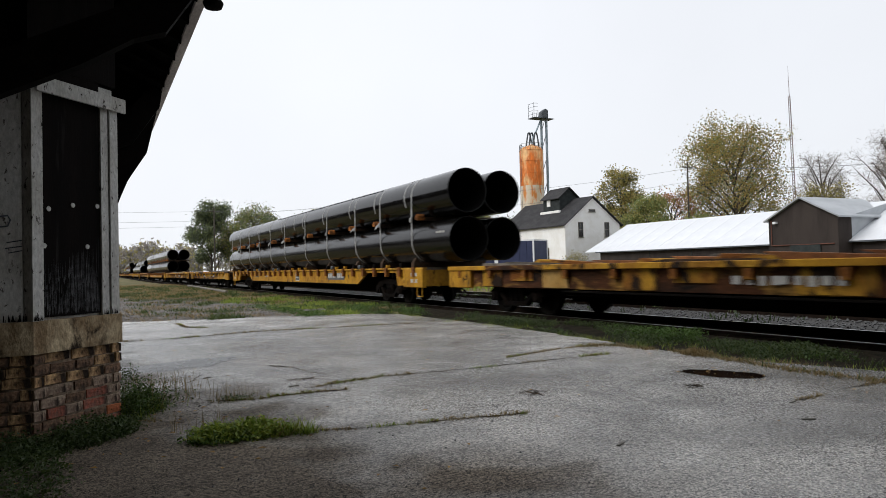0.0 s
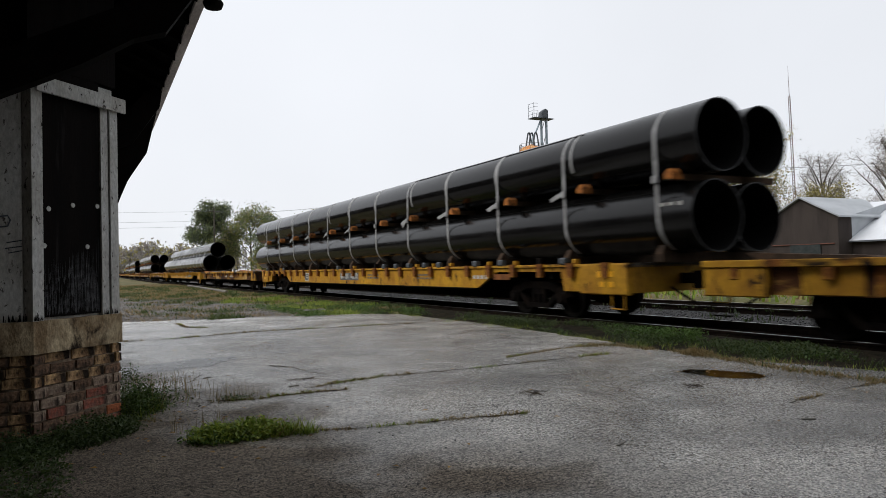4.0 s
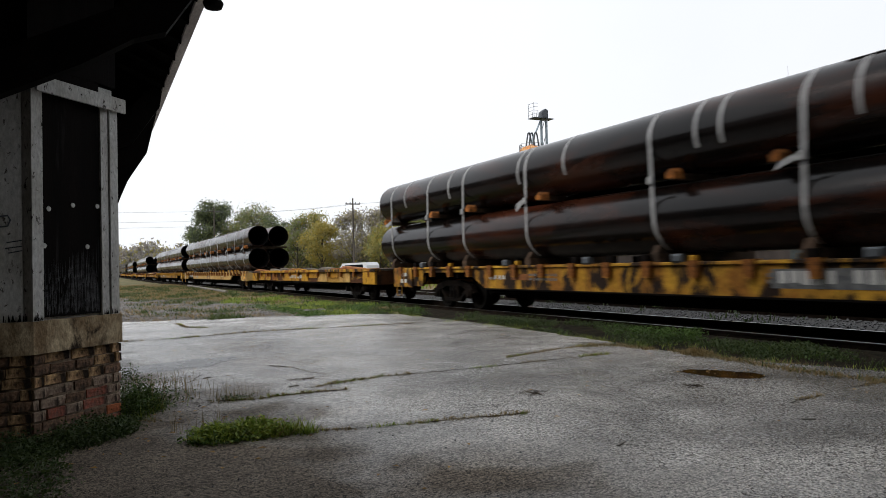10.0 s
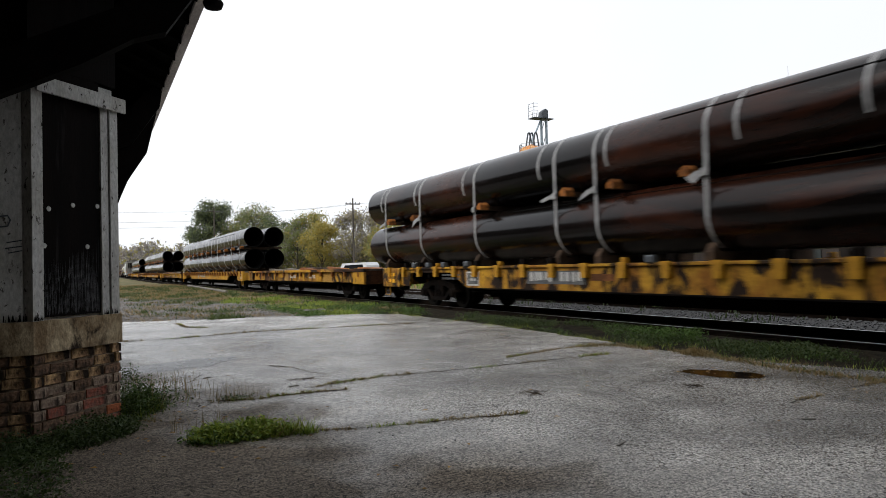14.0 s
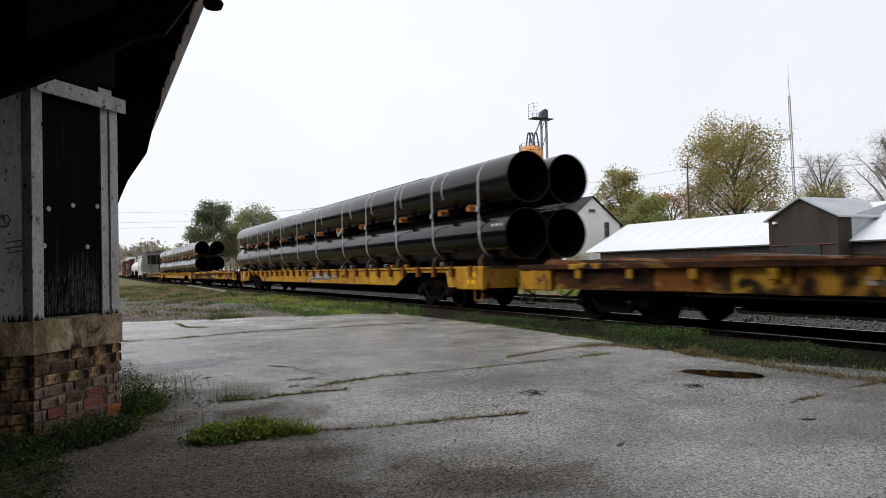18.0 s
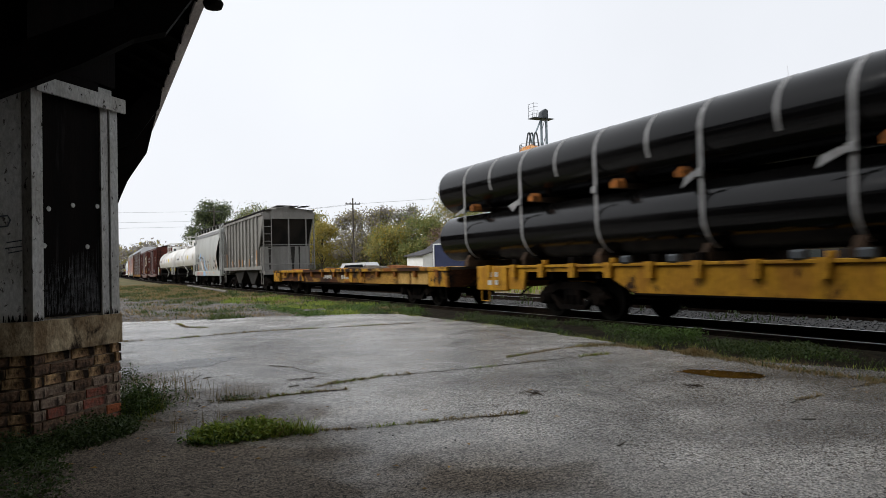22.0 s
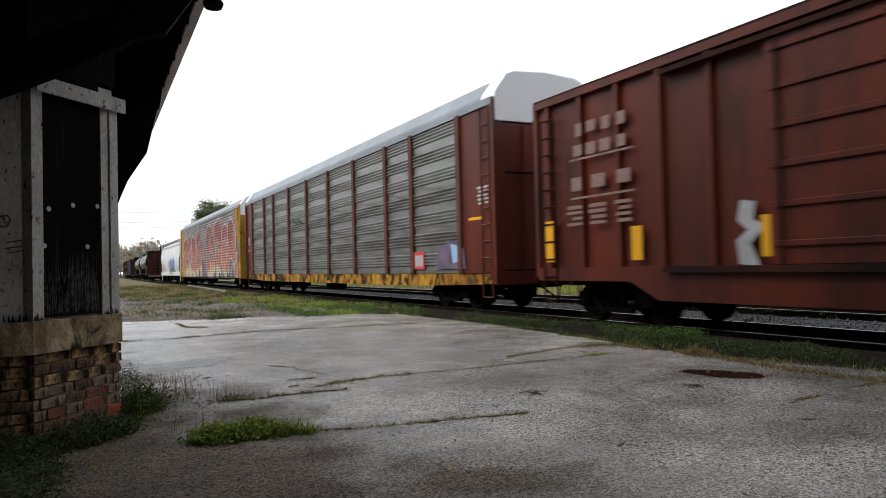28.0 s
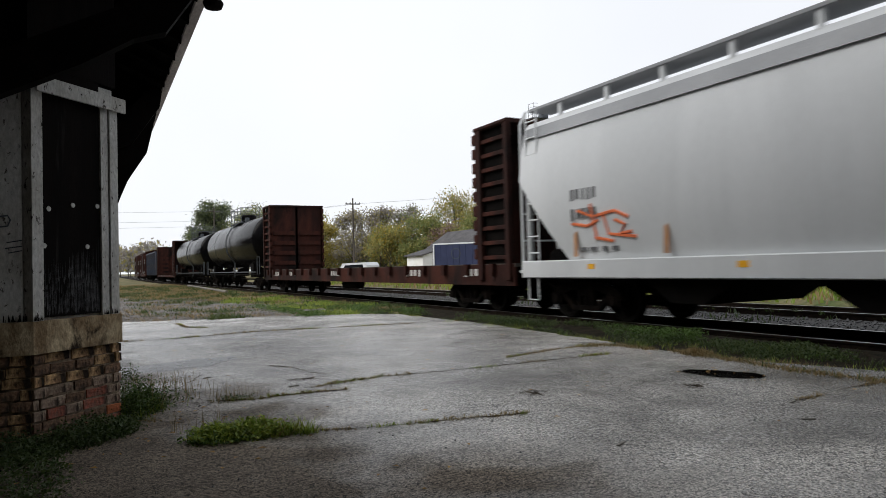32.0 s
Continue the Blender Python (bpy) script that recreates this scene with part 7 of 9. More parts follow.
def hopper_smooth(L, paint, label, shapes, seed=1, band_mat=None):
    """A covered hopper with smooth bulging sides and open ends."""
    rg = random.Random(seed)
    car = thing("covered_hopper", label, "rail car", group="covered hoppers of the train")
    half = L / 2
    eave, sill0, sill1 = 4.16, 0.87, 1.24

    def side_x(z):
        """A smooth bulge, widest at 2.5."""
        return 1.52 - 0.22 * ((z - 2.5) / 1.66) ** 2 if z > 2.5 else 1.52 - 0.16 * ((2.5 - z) / 1.26) ** 2

    mats = [paint, GRAF_BLUE, GRAF_GREEN, GRAF_BLACK, GRAF_SKY, GRAF_ORANGE, RUSTSTREAK, HOPBAND, GRAF_PINK, HOPPATCH, RACKWHITE, TANSPRAY]
    for s in (-1, 1):
        m, idx = Mesh(), []
        nz, ny = (76, int(L / 0.042)) if s < 0 else (12, 20)
        for j in range(nz + 1):
            z = sill1 + (eave - sill1) * j / nz
            # each end of the sheet is cut back below, where the slope sheets come down
            cut = 0.12 + max(0.0, (3.0 - z)) / (3.0 - sill1) * 1.55 if L > 15 else 0.3 + max(0.0, min(1.0, (3.95 - z) / 1.55)) * 1.25
            for i in range(ny + 1):
                y = (-half + cut) + (L - 2 * cut) * i / ny
                m.v.append((s * side_x(z), y, z))
        w = ny + 1
        for j in range(nz):
            for i in range(ny):
                m.f.append((j * w + i, j * w + i + 1, (j + 1) * w + i + 1, (j + 1) * w + i))
        if s < 0:
            co = np.array(m.v)[np.array(m.f)].mean(1)
            idx = painted(co[:, 1], co[:, 2], shapes, 0.03, seed).tolist()
        else:
            idx = [0] * len(m.f)
        me = m.data("side_sheet", mats, True)
        me.polygons.foreach_set("material_index", idx)
        sh = part("side_sheet", me, None, car, "smooth bulging side" + (" with a spray-painted tag" if s < 0 else ""))
        part("side_sill", Mesh().box(*sorted((s * 1.3, s * 1.5)), -half + 0.15, half - 0.15, sill0, sill1, 0.02), paint, car, "white side sill")
        if L < 15:
            for k, y in enumerate((4.5, 3.9, 3.1, 2.3, 1.7)):
                part("stripe", Mesh().prism([(y, 0.9), (y + 0.14, 0.9), (y + 0.1 + 0.1 * (k % 3 - 1), 1.2), (y - 0.04 + 0.1 * (k % 3 - 1), 1.2)], *sorted((s * 1.5, s * 1.504)), "x"), GRAF_LIME, car, "red stripe on the sill")
            part("stripe", Mesh().prism([(1.5, 0.88), (0.3, 0.88), (0.55, 1.23), (1.35, 1.23)], *sorted((s * 1.5, s * 1.503)), "x"), GRAF_SKY, car, "blue spray paint on the sill")
        if band_mat:
            part("eave_band", Mesh().prism([(s * 1.3, eave + 0.002), (s * 1.395, 3.9), (s * 1.41, 3.9), (s * 1.315, eave + 0.002)], -half + 0.15, half - 0.15), band_mat, sh, "darker band under the eave")
        bars(car, s * 1.523, half - 2.7, 2.62, 5, 2, 0.12, 0.24, DARKMARK, seed=seed + 4)
        bars(car, s * 1.42, half - 3.2, 1.62, 4, 2, 0.22, 0.09, DARKMARK, seed=seed + 5)
        for y in (-half + 2.1, half - 2.1, half - 4.5, -half + 5.0):
            part("rust_run", Mesh().prism([(y, 1.3), (y + 0.12, 1.3), (y + 0.1, 1.75), (y + 0.02, 1.8)], *sorted((s * 1.485, s * 1.495)), "x"), RUSTSTREAK, sh, "orange rust run")
        for y in [-half + 2.6 + k * (L - 5.2) / 4 for k in range(5)]:
            part("reflector", Mesh().box(*sorted((s * 1.5, s * 1.505)), y, y + 0.2, 1.05, 1.15), REFLECT, car)
        # side walkway rail on the roof's edge
        zw = 4.62
        walk_board = part("roof_walk", Mesh().box(*sorted((s * 0.62, s * 1.26)), -half + 0.2, half - 0.2, zw - 0.07, zw, 0.01), HOPDARK if L < 15 else HOPBAND, car, "dark running board along the roof")
        prop = shared("walk_prop" + paint.name, lambda: Mesh().box(-0.03, 0.03, -0.05, 0.05, 4.18, 4.56).data("walk_prop", paint))
        k = -half + 0.3
        while k < half:
            piece("walk_prop", prop, walk_board, pose(s * 1.2, k, 0))
            k += 1.45
        for e in (-1, 1):
            lad = ladder(car, s * 1.42 if s < 0 else 1.42, e * (half - 0.5) - 0.2, 0.9, 4.5, 0.4, 0.36, "y", paint)
            part("corner_post", Mesh().path([(s * 1.4, e * (half - 0.06), sill0), (s * 1.4, e * (half - 0.06), 4.3), (s * 1.24, e * (half - 0.06), 4.6)], 0.035, 5), paint, car)
            st = Mesh().path([(s * 1.42, e * (half - 0.3), 0.87), (s * 1.42, e * (half - 0.3), 0.4), (s * 1.42, e * (half - 0.65), 0.4), (s * 1.42, e * (half - 0.65), 0.87)], 0.025, 5)
            part("step_iron", st, paint, car)
    roof = Mesh().prism([(-1.3, eave), (1.3, eave), (1.2, 4.3), (0.6, 4.46), (-0.6, 4.46), (-1.2, 4.3)], -half + 0.12, half - 0.12)
    part("roof", roof, paint, car)
    for k in range(int(L / 1.6)):
        part("hatch", Mesh().lathe([(0.0, 0.16), (0.36, 0.14), (0.4, 0.0)], (0, -half + 1.2 + k * 1.6, 4.46), "z", 14), HOPBAND, car)
    for e in (-1, 1):
        # slope sheet and the end frame
        if L < 15:
            part("slope_sheet", Mesh().prism([(e * (half - 0.32), eave), (e * (half - 0.32), 3.95), (e * (half - 1.52), 2.42), (e * (half - 1.52), 1.25), (e * (half - 1.7), 1.25), (e * (half - 1.7), 2.5), (e * (half - 0.5), 4.05), (e * (half - 0.5), eave)], -1.3, 1.3, "x"), HOPGRAY, car, "grey sloping end sheet")
            part("end_header", Mesh().box(-1.36, 1.36, *sorted((e * (half - 0.1), e * (half - 0.3))), 3.95, 4.2, 0.01), paint, car)
            part("end_walk", Mesh().prism([(-1.1, 4.5), (1.1, 4.66), (1.1, 4.7), (-1.1, 4.54)], *sorted((e * (half + 0.05), e * (half - 0.6)))), HOPDARK, car, "dark grating over the roof's end")
        else:
            part("slope_sheet", Mesh().prism([(e * (half - 0.15), eave), (e * (half - 0.15), 3.05), (e * (half - 1.75), 1.25), (e * (half - 1.95), 1.25), (e * (half - 0.35), 3.2), (e * (half - 0.35), eave)], -1.3, 1.3, "x"), HOPBAND if paint is not HOPLIGHT else HOPGRAY, car)
        for x in (-1.25, 1.25) if L < 15 else (-1.25, -0.45, 0.45, 1.25):
            part("end_post", Mesh().box(x - (0.03 if L < 15 else 0.05), x + (0.03 if L < 15 else 0.05), *sorted((e * (half - 0.1), e * (half - 0.2))), sill0, 4.0 if L < 15 else 3.1), paint, car)
        part("end_platform", Mesh().box(-1.45, 1.45, *sorted((e * half, e * (half - 1.6))), 0.98, 1.04), paint, car)
        for z in (1.7, 2.3):
            part("handrail", Mesh().rod((-1.4, e * (half - 0.05), z), (1.4, e * (half - 0.05), z), 0.02, 5), paint, car)
        ladder(car, 0.85, e * (half - 0.03), 0.9, 4.4, 0.42, 0.36, "x", paint)
    if L > 15:
        for k, q in enumerate((((7.35, 2.2), (6.9, 2.05), (6.3, 2.12), (5.95, 1.98)), ((7.55, 1.95), (7.1, 1.88), (6.75, 1.98)), ((6.95, 2.3), (6.85, 1.6)), ((6.6, 2.05), (6.5, 1.7), (5.8, 1.62)), ((6.3, 1.95), (6.05, 1.85), (6.2, 1.7), (5.9, 1.72)), ((6.9, 1.65), (6.4, 1.56)))):
            part("scribble", Mesh().path([(-side_x(z) - 0.002, y, z) for y, z in q], 0.035, 5), GRAF_ORANGE, car, "orange spray scribble")
    if L > 15:
        for e in (-1, 1):
            part("stub_sill", Mesh().box(-0.3, 0.3, *sorted((e * half, e * (half - 3.2))), 0.7, 1.0), UNDER, car)
            part("tag_drip", Mesh().prism([(-1.6 - e * 1.6, 1.23), (-1.7 - e * 1.2, 0.95), (-1.8 - e * 0.8, 1.1), (-1.9 - e * 0.5, 0.9), (-2.0 - e * 0.2, 1.23)], -1.506, -1.501, "x"), GRAF_GREEN, car, "green spray paint run down over the sill")
    else:
        part("centre_sill", Mesh().box(-0.3, 0.3, -half, half, 0.7, 1.0), UNDER, car)
    bays = 4 if L > 15 else 2
    for k in range(bays):
        yc = -half + 3.0 + (L - 6.0) * (k + 0.5) / bays
        bw = (L - 6.0) / bays / 2
        part("outlet_hopper", Mesh().prism([(yc - bw, 1.25), (yc + bw, 1.25), (yc + 0.35, 0.45), (yc - 0.35, 0.45)], -1.25, 1.25, "x"), UNDER, car, "dark outlet chute")
    part("brake_gear", Mesh().rod((-0.8, half - 1.4, 1.3), (-0.8, half - 0.5, 1.3), 0.2, 10), UNDER, car)
    trucks(car, (-half + 1.75, half - 1.75))
    couplers(car, half)
    return car


def hopper_ribbed(L, label):
    """A short two-bay covered hopper with outside ribs."""
    car = thing("covered_hopper", label, "rail car", group="covered hoppers of the train")
    half, eave, lo = L / 2, 4.31, 1.4
    side = [(-half + 0.35, eave), (-half + 0.35, 4.08), (-half + 1.35, 2.5), (-half + 1.5, 2.45), (-half + 1.5, lo), (half - 1.5, lo), (half - 1.5, 2.45), (half - 1.35, 2.5), (half - 0.35, 4.08), (half - 0.35, eave)]
    rib = Mesh().box(-0.05, 0.05, -0.045, 0.045, lo, eave - 0.05, 0.01).data("side_rib", HOPGRAY)
    for s in (-1, 1):
        sh = part("side_sheet", Mesh().prism(side, *sorted((s * 1.36, s * 1.42)), "x"), HOPGRAY, car, "grimy grey side sheet")
        for k in range(10):
            y = -half + 1.55 + k * (L - 3.1) / 9
            piece("side_rib", rib, sh, pose(s * 1.46, y, 0))
        part("mark_panel", Mesh().box(*sorted((s * 1.42, s * 1.426)), -3.3, -2.65, 1.6, 2.0), WHITEMARK, sh, "white-bordered stencil panel")
        part("mark_panel", Mesh().box(*sorted((s * 1.427, s * 1.431)), -3.23, -2.72, 1.66, 1.94), DARKMARK, sh, "black stencil panel")
        part("badge", Mesh().lathe([(0.0, 0.006), (0.14, 0.006), (0.15, 0.0)], (s * 1.42, 0.0, 2.16), "x", 14), WHITEMARK, sh, "faded round badge")
        part("top_chord", Mesh().box(*sorted((s * 1.34, s * 1.5)), -half + 0.3, half - 0.3, eave - 0.12, eave), HOPGRAY, sh)
        part("bottom_chord", Mesh().box(*sorted((s * 1.32, s * 1.5)), -half + 0.4, half - 0.4, 1.22, lo + 0.02), HOPGRAY, sh)
        for y, c, r, w in ((3.55, 3, 2, 0.2), (2.55, 3, 2, 0.2), (-3.35, 4, 2, 0.1)):
            bars(sh, s * 1.425, y, 2.72 if y > 0 else 2.4, c, r, w, 0.3 if y > 0 else 0.1, DARKMARK, seed=int(y * 7) % 9)
        for y in (3.3, 2.3, -0.9, -4.1):
            part("white_panel", Mesh().box(*sorted((s * 1.42, s * 1.426)), y, y + 0.5, 1.55, 1.8), WHITEMARK, sh, "pale stencil panel")
        for y in (-4.4, -2.45, -0.5, 0.47, 2.45, 4.42):
            part("rust_run", Mesh().box(*sorted((s * 1.5, s * 1.515)), y - 0.07, y + 0.07, 1.43, 1.85 if abs(y) < 4 else 2.3), RUSTSTREAK, sh, "orange rust run")
        for e in (-1, 1):
            part("corner_post", Mesh().box(*sorted((s * 1.37, s * 1.43)), *sorted((e * (half - 0.3), e * (half - 0.38))), 0.95, eave, 0.01), HOPGRAY, car)
            ladder(car, s * 1.44, e * (half - 0.62) - 0.2, 1.0, 2.3, 0.4, 0.4, "y", HOPGRAY)
            part("step_iron", Mesh().path([(s * 1.44, e * (half - 0.35), 1.0), (s * 1.44, e * (half - 0.35), 0.45), (s * 1.44, e * (half - 0.75), 0.45), (s * 1.44, e * (half - 0.75), 1.0)], 0.025, 5), HOPGRAY, car)
        run = Mesh().box(*sorted((s * 0.95, s * 1.4)), -half + 0.15, half - 0.15, 4.43, 4.47)
        k = -half + 0.4
        while k < half:
            run.box(*sorted((s * 1.33, s * 1.38)), k - 0.02, k + 0.02, 4.3, 4.45)
            k += 1.1
        part("roof_walk", run, HOPDARK, car, "dark running board on the roof's edge")
    part("roof", Mesh().prism([(-1.42, eave), (1.42, eave), (1.25, 4.45), (0, 4.66), (-1.25, 4.45)], -half + 0.3, half - 0.3), HOPGRAY, car)
    for k in range(5):
        part("hatch", Mesh().box(-0.45, 0.45, -half + 1.2 + k * 2.1, -half + 2.6 + k * 2.1, 4.55, 4.8, 0.03), HOPGRAY, car)
    for e in (-1, 1):
        part("slope_sheet", Mesh().prism([(e * (half - 0.38), 4.2), (e * (half - 0.38), 4.0), (e * (half - 1.62), 2.3), (e * (half - 1.8), 2.4), (e * (half - 0.6), 4.25)], -1.36, 1.36, "x"), HOPDARK, car, "dark sloping end sheet")
        box = part("end_box", Mesh().box(-1.34, 1.34, *sorted((e * (half - 1.2), e * (half - 1.65))), 1.05, 2.5), HOPGRAY, car, "grey end bulkhead with rust runs")
        for x, w in ((-0.95, 0.16), (0.3, 0.26), (0.75, 0.1)):
            part("rust_run", Mesh().prism([(x, 2.48), (x + w, 2.48), (x + w * 0.7, 1.25), (x + w * 0.3, 1.2)], *sorted((e * (half - 1.196), e * (half - 1.199))), "y"), HOPDARK, box, "dark rust run")
        for x in (-0.02, 0.95):
            part("end_post", Mesh().box(x - 0.03, x + 0.03, *sorted((e * (half - 0.3), e * (half - 0.36))), 0.95, 4.05), HOPGRAY, car)
        part("end_header", Mesh().prism([(-1.42, 3.98), (1.42, 3.98), (1.42, 4.31), (1.25, 4.45), (0, 4.64), (-1.25, 4.45), (-1.42, 4.31)], *sorted((e * (half - 0.3), e * (half - 0.4)))), HOPGRAY, car)
        for z in (1.5, 2.55):
            part("handrail", Mesh().rod((-1.4, e * (half - 0.27), z), (1.4, e * (half - 0.27), z), 0.02, 5), HOPGRAY, car)
        ladder(car, -1.4 if e < 0 else 0.98, e * (half - 0.27), 1.0, 4.2, 0.42, 0.4, "x", HOPGRAY)
        part("end_sill", Mesh().box(-1.42, 1.42, *sorted((e * (half - 0.1), e * (half - 0.4))), 0.95, 1.15), HOPGRAY, car)
        part("end_platform", Mesh().box(-1.3, 1.3, *sorted((e * (half - 0.3), e * (half - 1.3))), 1.02, 1.06), HOPDARK, car)
        for x in (-0.75, 0.0, 0.6):
            part("roof_platform", Mesh().prism([(x, 4.62), (x + 0.5, 4.66), (x + 0.5, 4.7), (x, 4.66)], *sorted((e * (half - 0.05), e * (half - 0.75)))), HOPDARK, car, "tilted grating over the roof's end")
    for k in (-1, 1):
        part("outlet_hopper", Mesh().prism([(k * 1.9 - 1.75, 1.3), (k * 1.9 + 1.75, 1.3), (k * 1.9 + 0.4, 0.4), (k * 1.9 - 0.4, 0.4)], -1.2, 1.2, "x"), HOPDARK, car, "grey outlet chute")
    part("centre_sill", Mesh().box(-0.3, 0.3, -half, half, 0.72, 1.05), UNDER, car)
    trucks(car, (-half + 1.6, half - 1.6))
    couplers(car, half)
    return car


def tankcar(L, r, zc, paint, low, label, split=None, dome=True):
    car = thing("tank_car", label, "rail car", group="tank cars of the train")
    half = L / 2
    e = half - 0.75
    prof = [(0.0, -e - 0.0)] + [(r * math.sin(a), -e + 0.62 * (1 - math.cos(a))) for a in [k * math.pi / 16 for k in range(1, 9)]]
    prof += [(r, -e * 0.3), (r, e * 0.3)] + [(a, -b) for a, b in reversed(prof[1:])] + [(0.0, e)]
    n = 40
    m = Mesh().lathe(prof, (0, 0, zc), "y", n)
    me = m.data("tank_shell", [paint, low], True)
    if split is not None:
        me.polygons.foreach_set("material_index", [1 if sum(me.vertices[v].co.z for v in p.vertices) / len(p.vertices) < split else 0 for p in me.polygons])
    part("tank_shell", me, None, car, "white tank over a black belly" if split else "glossy black tank")
    for y in (-e * 0.55, 0, e * 0.55):
        part("weld_band", Mesh().lathe([(r + 0.001, -0.05), (r + 0.008, -0.03), (r + 0.008, 0.03), (r + 0.001, 0.05)], (0, y, zc), "y", n), paint if split is None else paint, car) if split is None else None
    dm = part("manway", Mesh().lathe([(0.5, -0.15), (0.5, 0.4), (0.42, 0.5), (0.0, 0.52)], (0, 0, zc + r), "z", 18), paint, car, "manway dome")
    for dx, dy in ((0.35, 0.9), (-0.3, -0.9), (0.1, 1.2)):
        part("valve", Mesh().lathe([(0.14, -0.1), (0.14, 0.25), (0.0, 0.28)], (dx, dy, zc + r - 0.02), "z", 10), DARKSTEEL, dm)
    zt = zc + r
    rail_paint = paint if split else DARKSTEEL
    for y in (-1.6, -0.6, 0.6, 1.6):
        for x in (-0.85, 0.85):
            part("rail_post", Mesh().rod((x, y, zt - 0.3), (x, y, zt + 0.85), 0.022, 5), rail_paint, car)
    for z in (0.45, 0.85):
        part("platform_rail", Mesh().path([(-0.85, -1.6, zt + z), (0.85, -1.6, zt + z), (0.85, 1.6, zt + z), (-0.85, 1.6, zt + z), (-0.85, -1.6, zt + z)], 0.025, 5), rail_paint, car, "guard rail round the manway")
    part("platform", Mesh().box(-0.95, -0.5, -1.7, 1.7, zt - 0.16, zt - 0.12).box(0.5, 0.95, -1.7, 1.7, zt - 0.16, zt - 0.12), paint if split else DARKSTEEL, car)
    for s in (-1, 1):
        lad = Mesh()
        for y in (-0.62, -0.3):
            pts = [(s * (r + 0.12) * math.cos(radians(a)), y, zc + (r + 0.12) * math.sin(radians(a))) for a in (-50, -20, 0, 20, 40, 60, 75)]
            lad.path([(s * 1.1, y, 0.75)] + pts, 0.02, 5)
        for a in range(-50, 80, 14):
            q = (s * (r + 0.12) * math.cos(radians(a)), zc + (r + 0.12) * math.sin(radians(a)))
            lad.rod((q[0], -0.62, q[1]), (q[0], -0.3, q[1]), 0.014, 5)
        part("ladder", lad, paint if split else DARKSTEEL, car)
        part("side_rail", Mesh().rod((s * 1.35, -half + 1.2, 1.1), (s * 1.35, half - 1.2, 1.1), 0.03, 6), UNDER if split else DARKSTEEL, car)
        part("running_board", Mesh().box(*sorted((s * 1.2, s * 1.42)), -half + 0.3, half - 0.3, 0.92, 0.97), UNDER, car)
        if split:
            for y, w, z, c, rr in ((e - 3.85, 0.15, zc + 0.1, 10, 1), (e - 3.9, 0.08, zc + 0.3, 10, 1), (-e + 1.0, 0.09, zc + 0.5, 9, 6)):
                ang = math.asin(min(0.9, (z - zc) / r))
                bars(car, s * 0.0, y, 0.33 if rr > 3 else 0.2, c, rr, w, 0.05 if rr > 3 else 0.2 if w > 0.12 else 0.05, DARKMARK, seed=int(y * 3) % 7,
                     at=pose(s * r * math.cos(ang) + s * 0.01, 0, zc + r * math.sin(ang) - 0.1, 0, -s * math.degrees(ang), 0))
            part("warning_panel", Mesh().box(-0.006, 0.006, -3.5 if L < 16 else -4.5, -2.8 if L < 16 else -3.8, -0.18, 0.18), DIAMOND, car, "yellow warning panel").matrix_basis = pose(s * (r * math.cos(0.1) + 0.008), 0, zc + r * math.sin(0.1), 0, -s * 5.7, 0)
            for y in (-e * 0.92, -e * 0.48, -e * 0.26, e * 0.18, e * 0.44, e * 0.87):
                part("tape_strip", Mesh().box(-0.006, 0.006, y, y + 0.1, -0.2, 0.2), TAPE if L < 16 else RUSTSTREAK, car, "tan strip of reflective tape").matrix_basis = pose(s * (r * math.cos(0.14) + 0.008), 0, zc + r * math.sin(0.14), 0, -s * 8, 0)
        for e2 in (-1, 1):
            if split:
                part("placard", Mesh().prism([(-0.17, 0), (0, -0.17), (0.17, 0), (0, 0.17)], -0.01, 0.01, "x"), DIAMOND, car, "yellow hazard diamond").matrix_basis = pose(s * 1.395, e2 * (half - 1.45), 1.52)
                part("placard_holder", Mesh().box(-0.008, 0.008, -0.2, 0.2, -0.2, 0.2, 0.004), UNDER, car, "black placard holder").matrix_basis = pose(s * 1.375, e2 * (half - 1.45), 1.52)
            part("end_rail", Mesh().path([(s * 1.38, e2 * (half - 0.1), 0.95), (s * 1.38, e2 * (half - 0.1), 1.95), (s * 1.38, e2 * (half - 0.65), 1.95), (s * 1.38, e2 * (half - 0.65), 0.95)], 0.025, 5), paint if split else DARKSTEEL, car)
            part("saddle", Mesh().prism([(s * 1.25, 0.8), (s * 1.25, 1.6), (s * 0.6, 1.3), (s * 0.5, 0.8)], *sorted((e2 * (half - 2.2), e2 * (half - 3.0)))), UNDER, car)
    for e2 in (-1, 1):
        part("stub_sill", Mesh().box(-0.35, 0.35, *sorted((e2 * half, e2 * (half - 3.6))), 0.72, 1.15), UNDER, car)
        part("end_platform", Mesh().box(-1.4, 1.4, *sorted((e2 * half, e2 * (half - 0.7))), 0.9, 0.98), UNDER, car)
    part("brake_gear", Mesh().rod((-0.9, -0.5, 0.7), (-0.9, 0.6, 0.7), 0.2, 10).rod((-0.7, half - 2.1, 1.35), (-0.7, half - 1.2, 1.35), 0.2, 10).rod((0, -half + 3, 0.62), (0, half - 3, 0.62), 0.05, 5), UNDER, car)
    trucks(car, (-half + 1.85, half - 1.85))
    couplers(car, half)
    return car


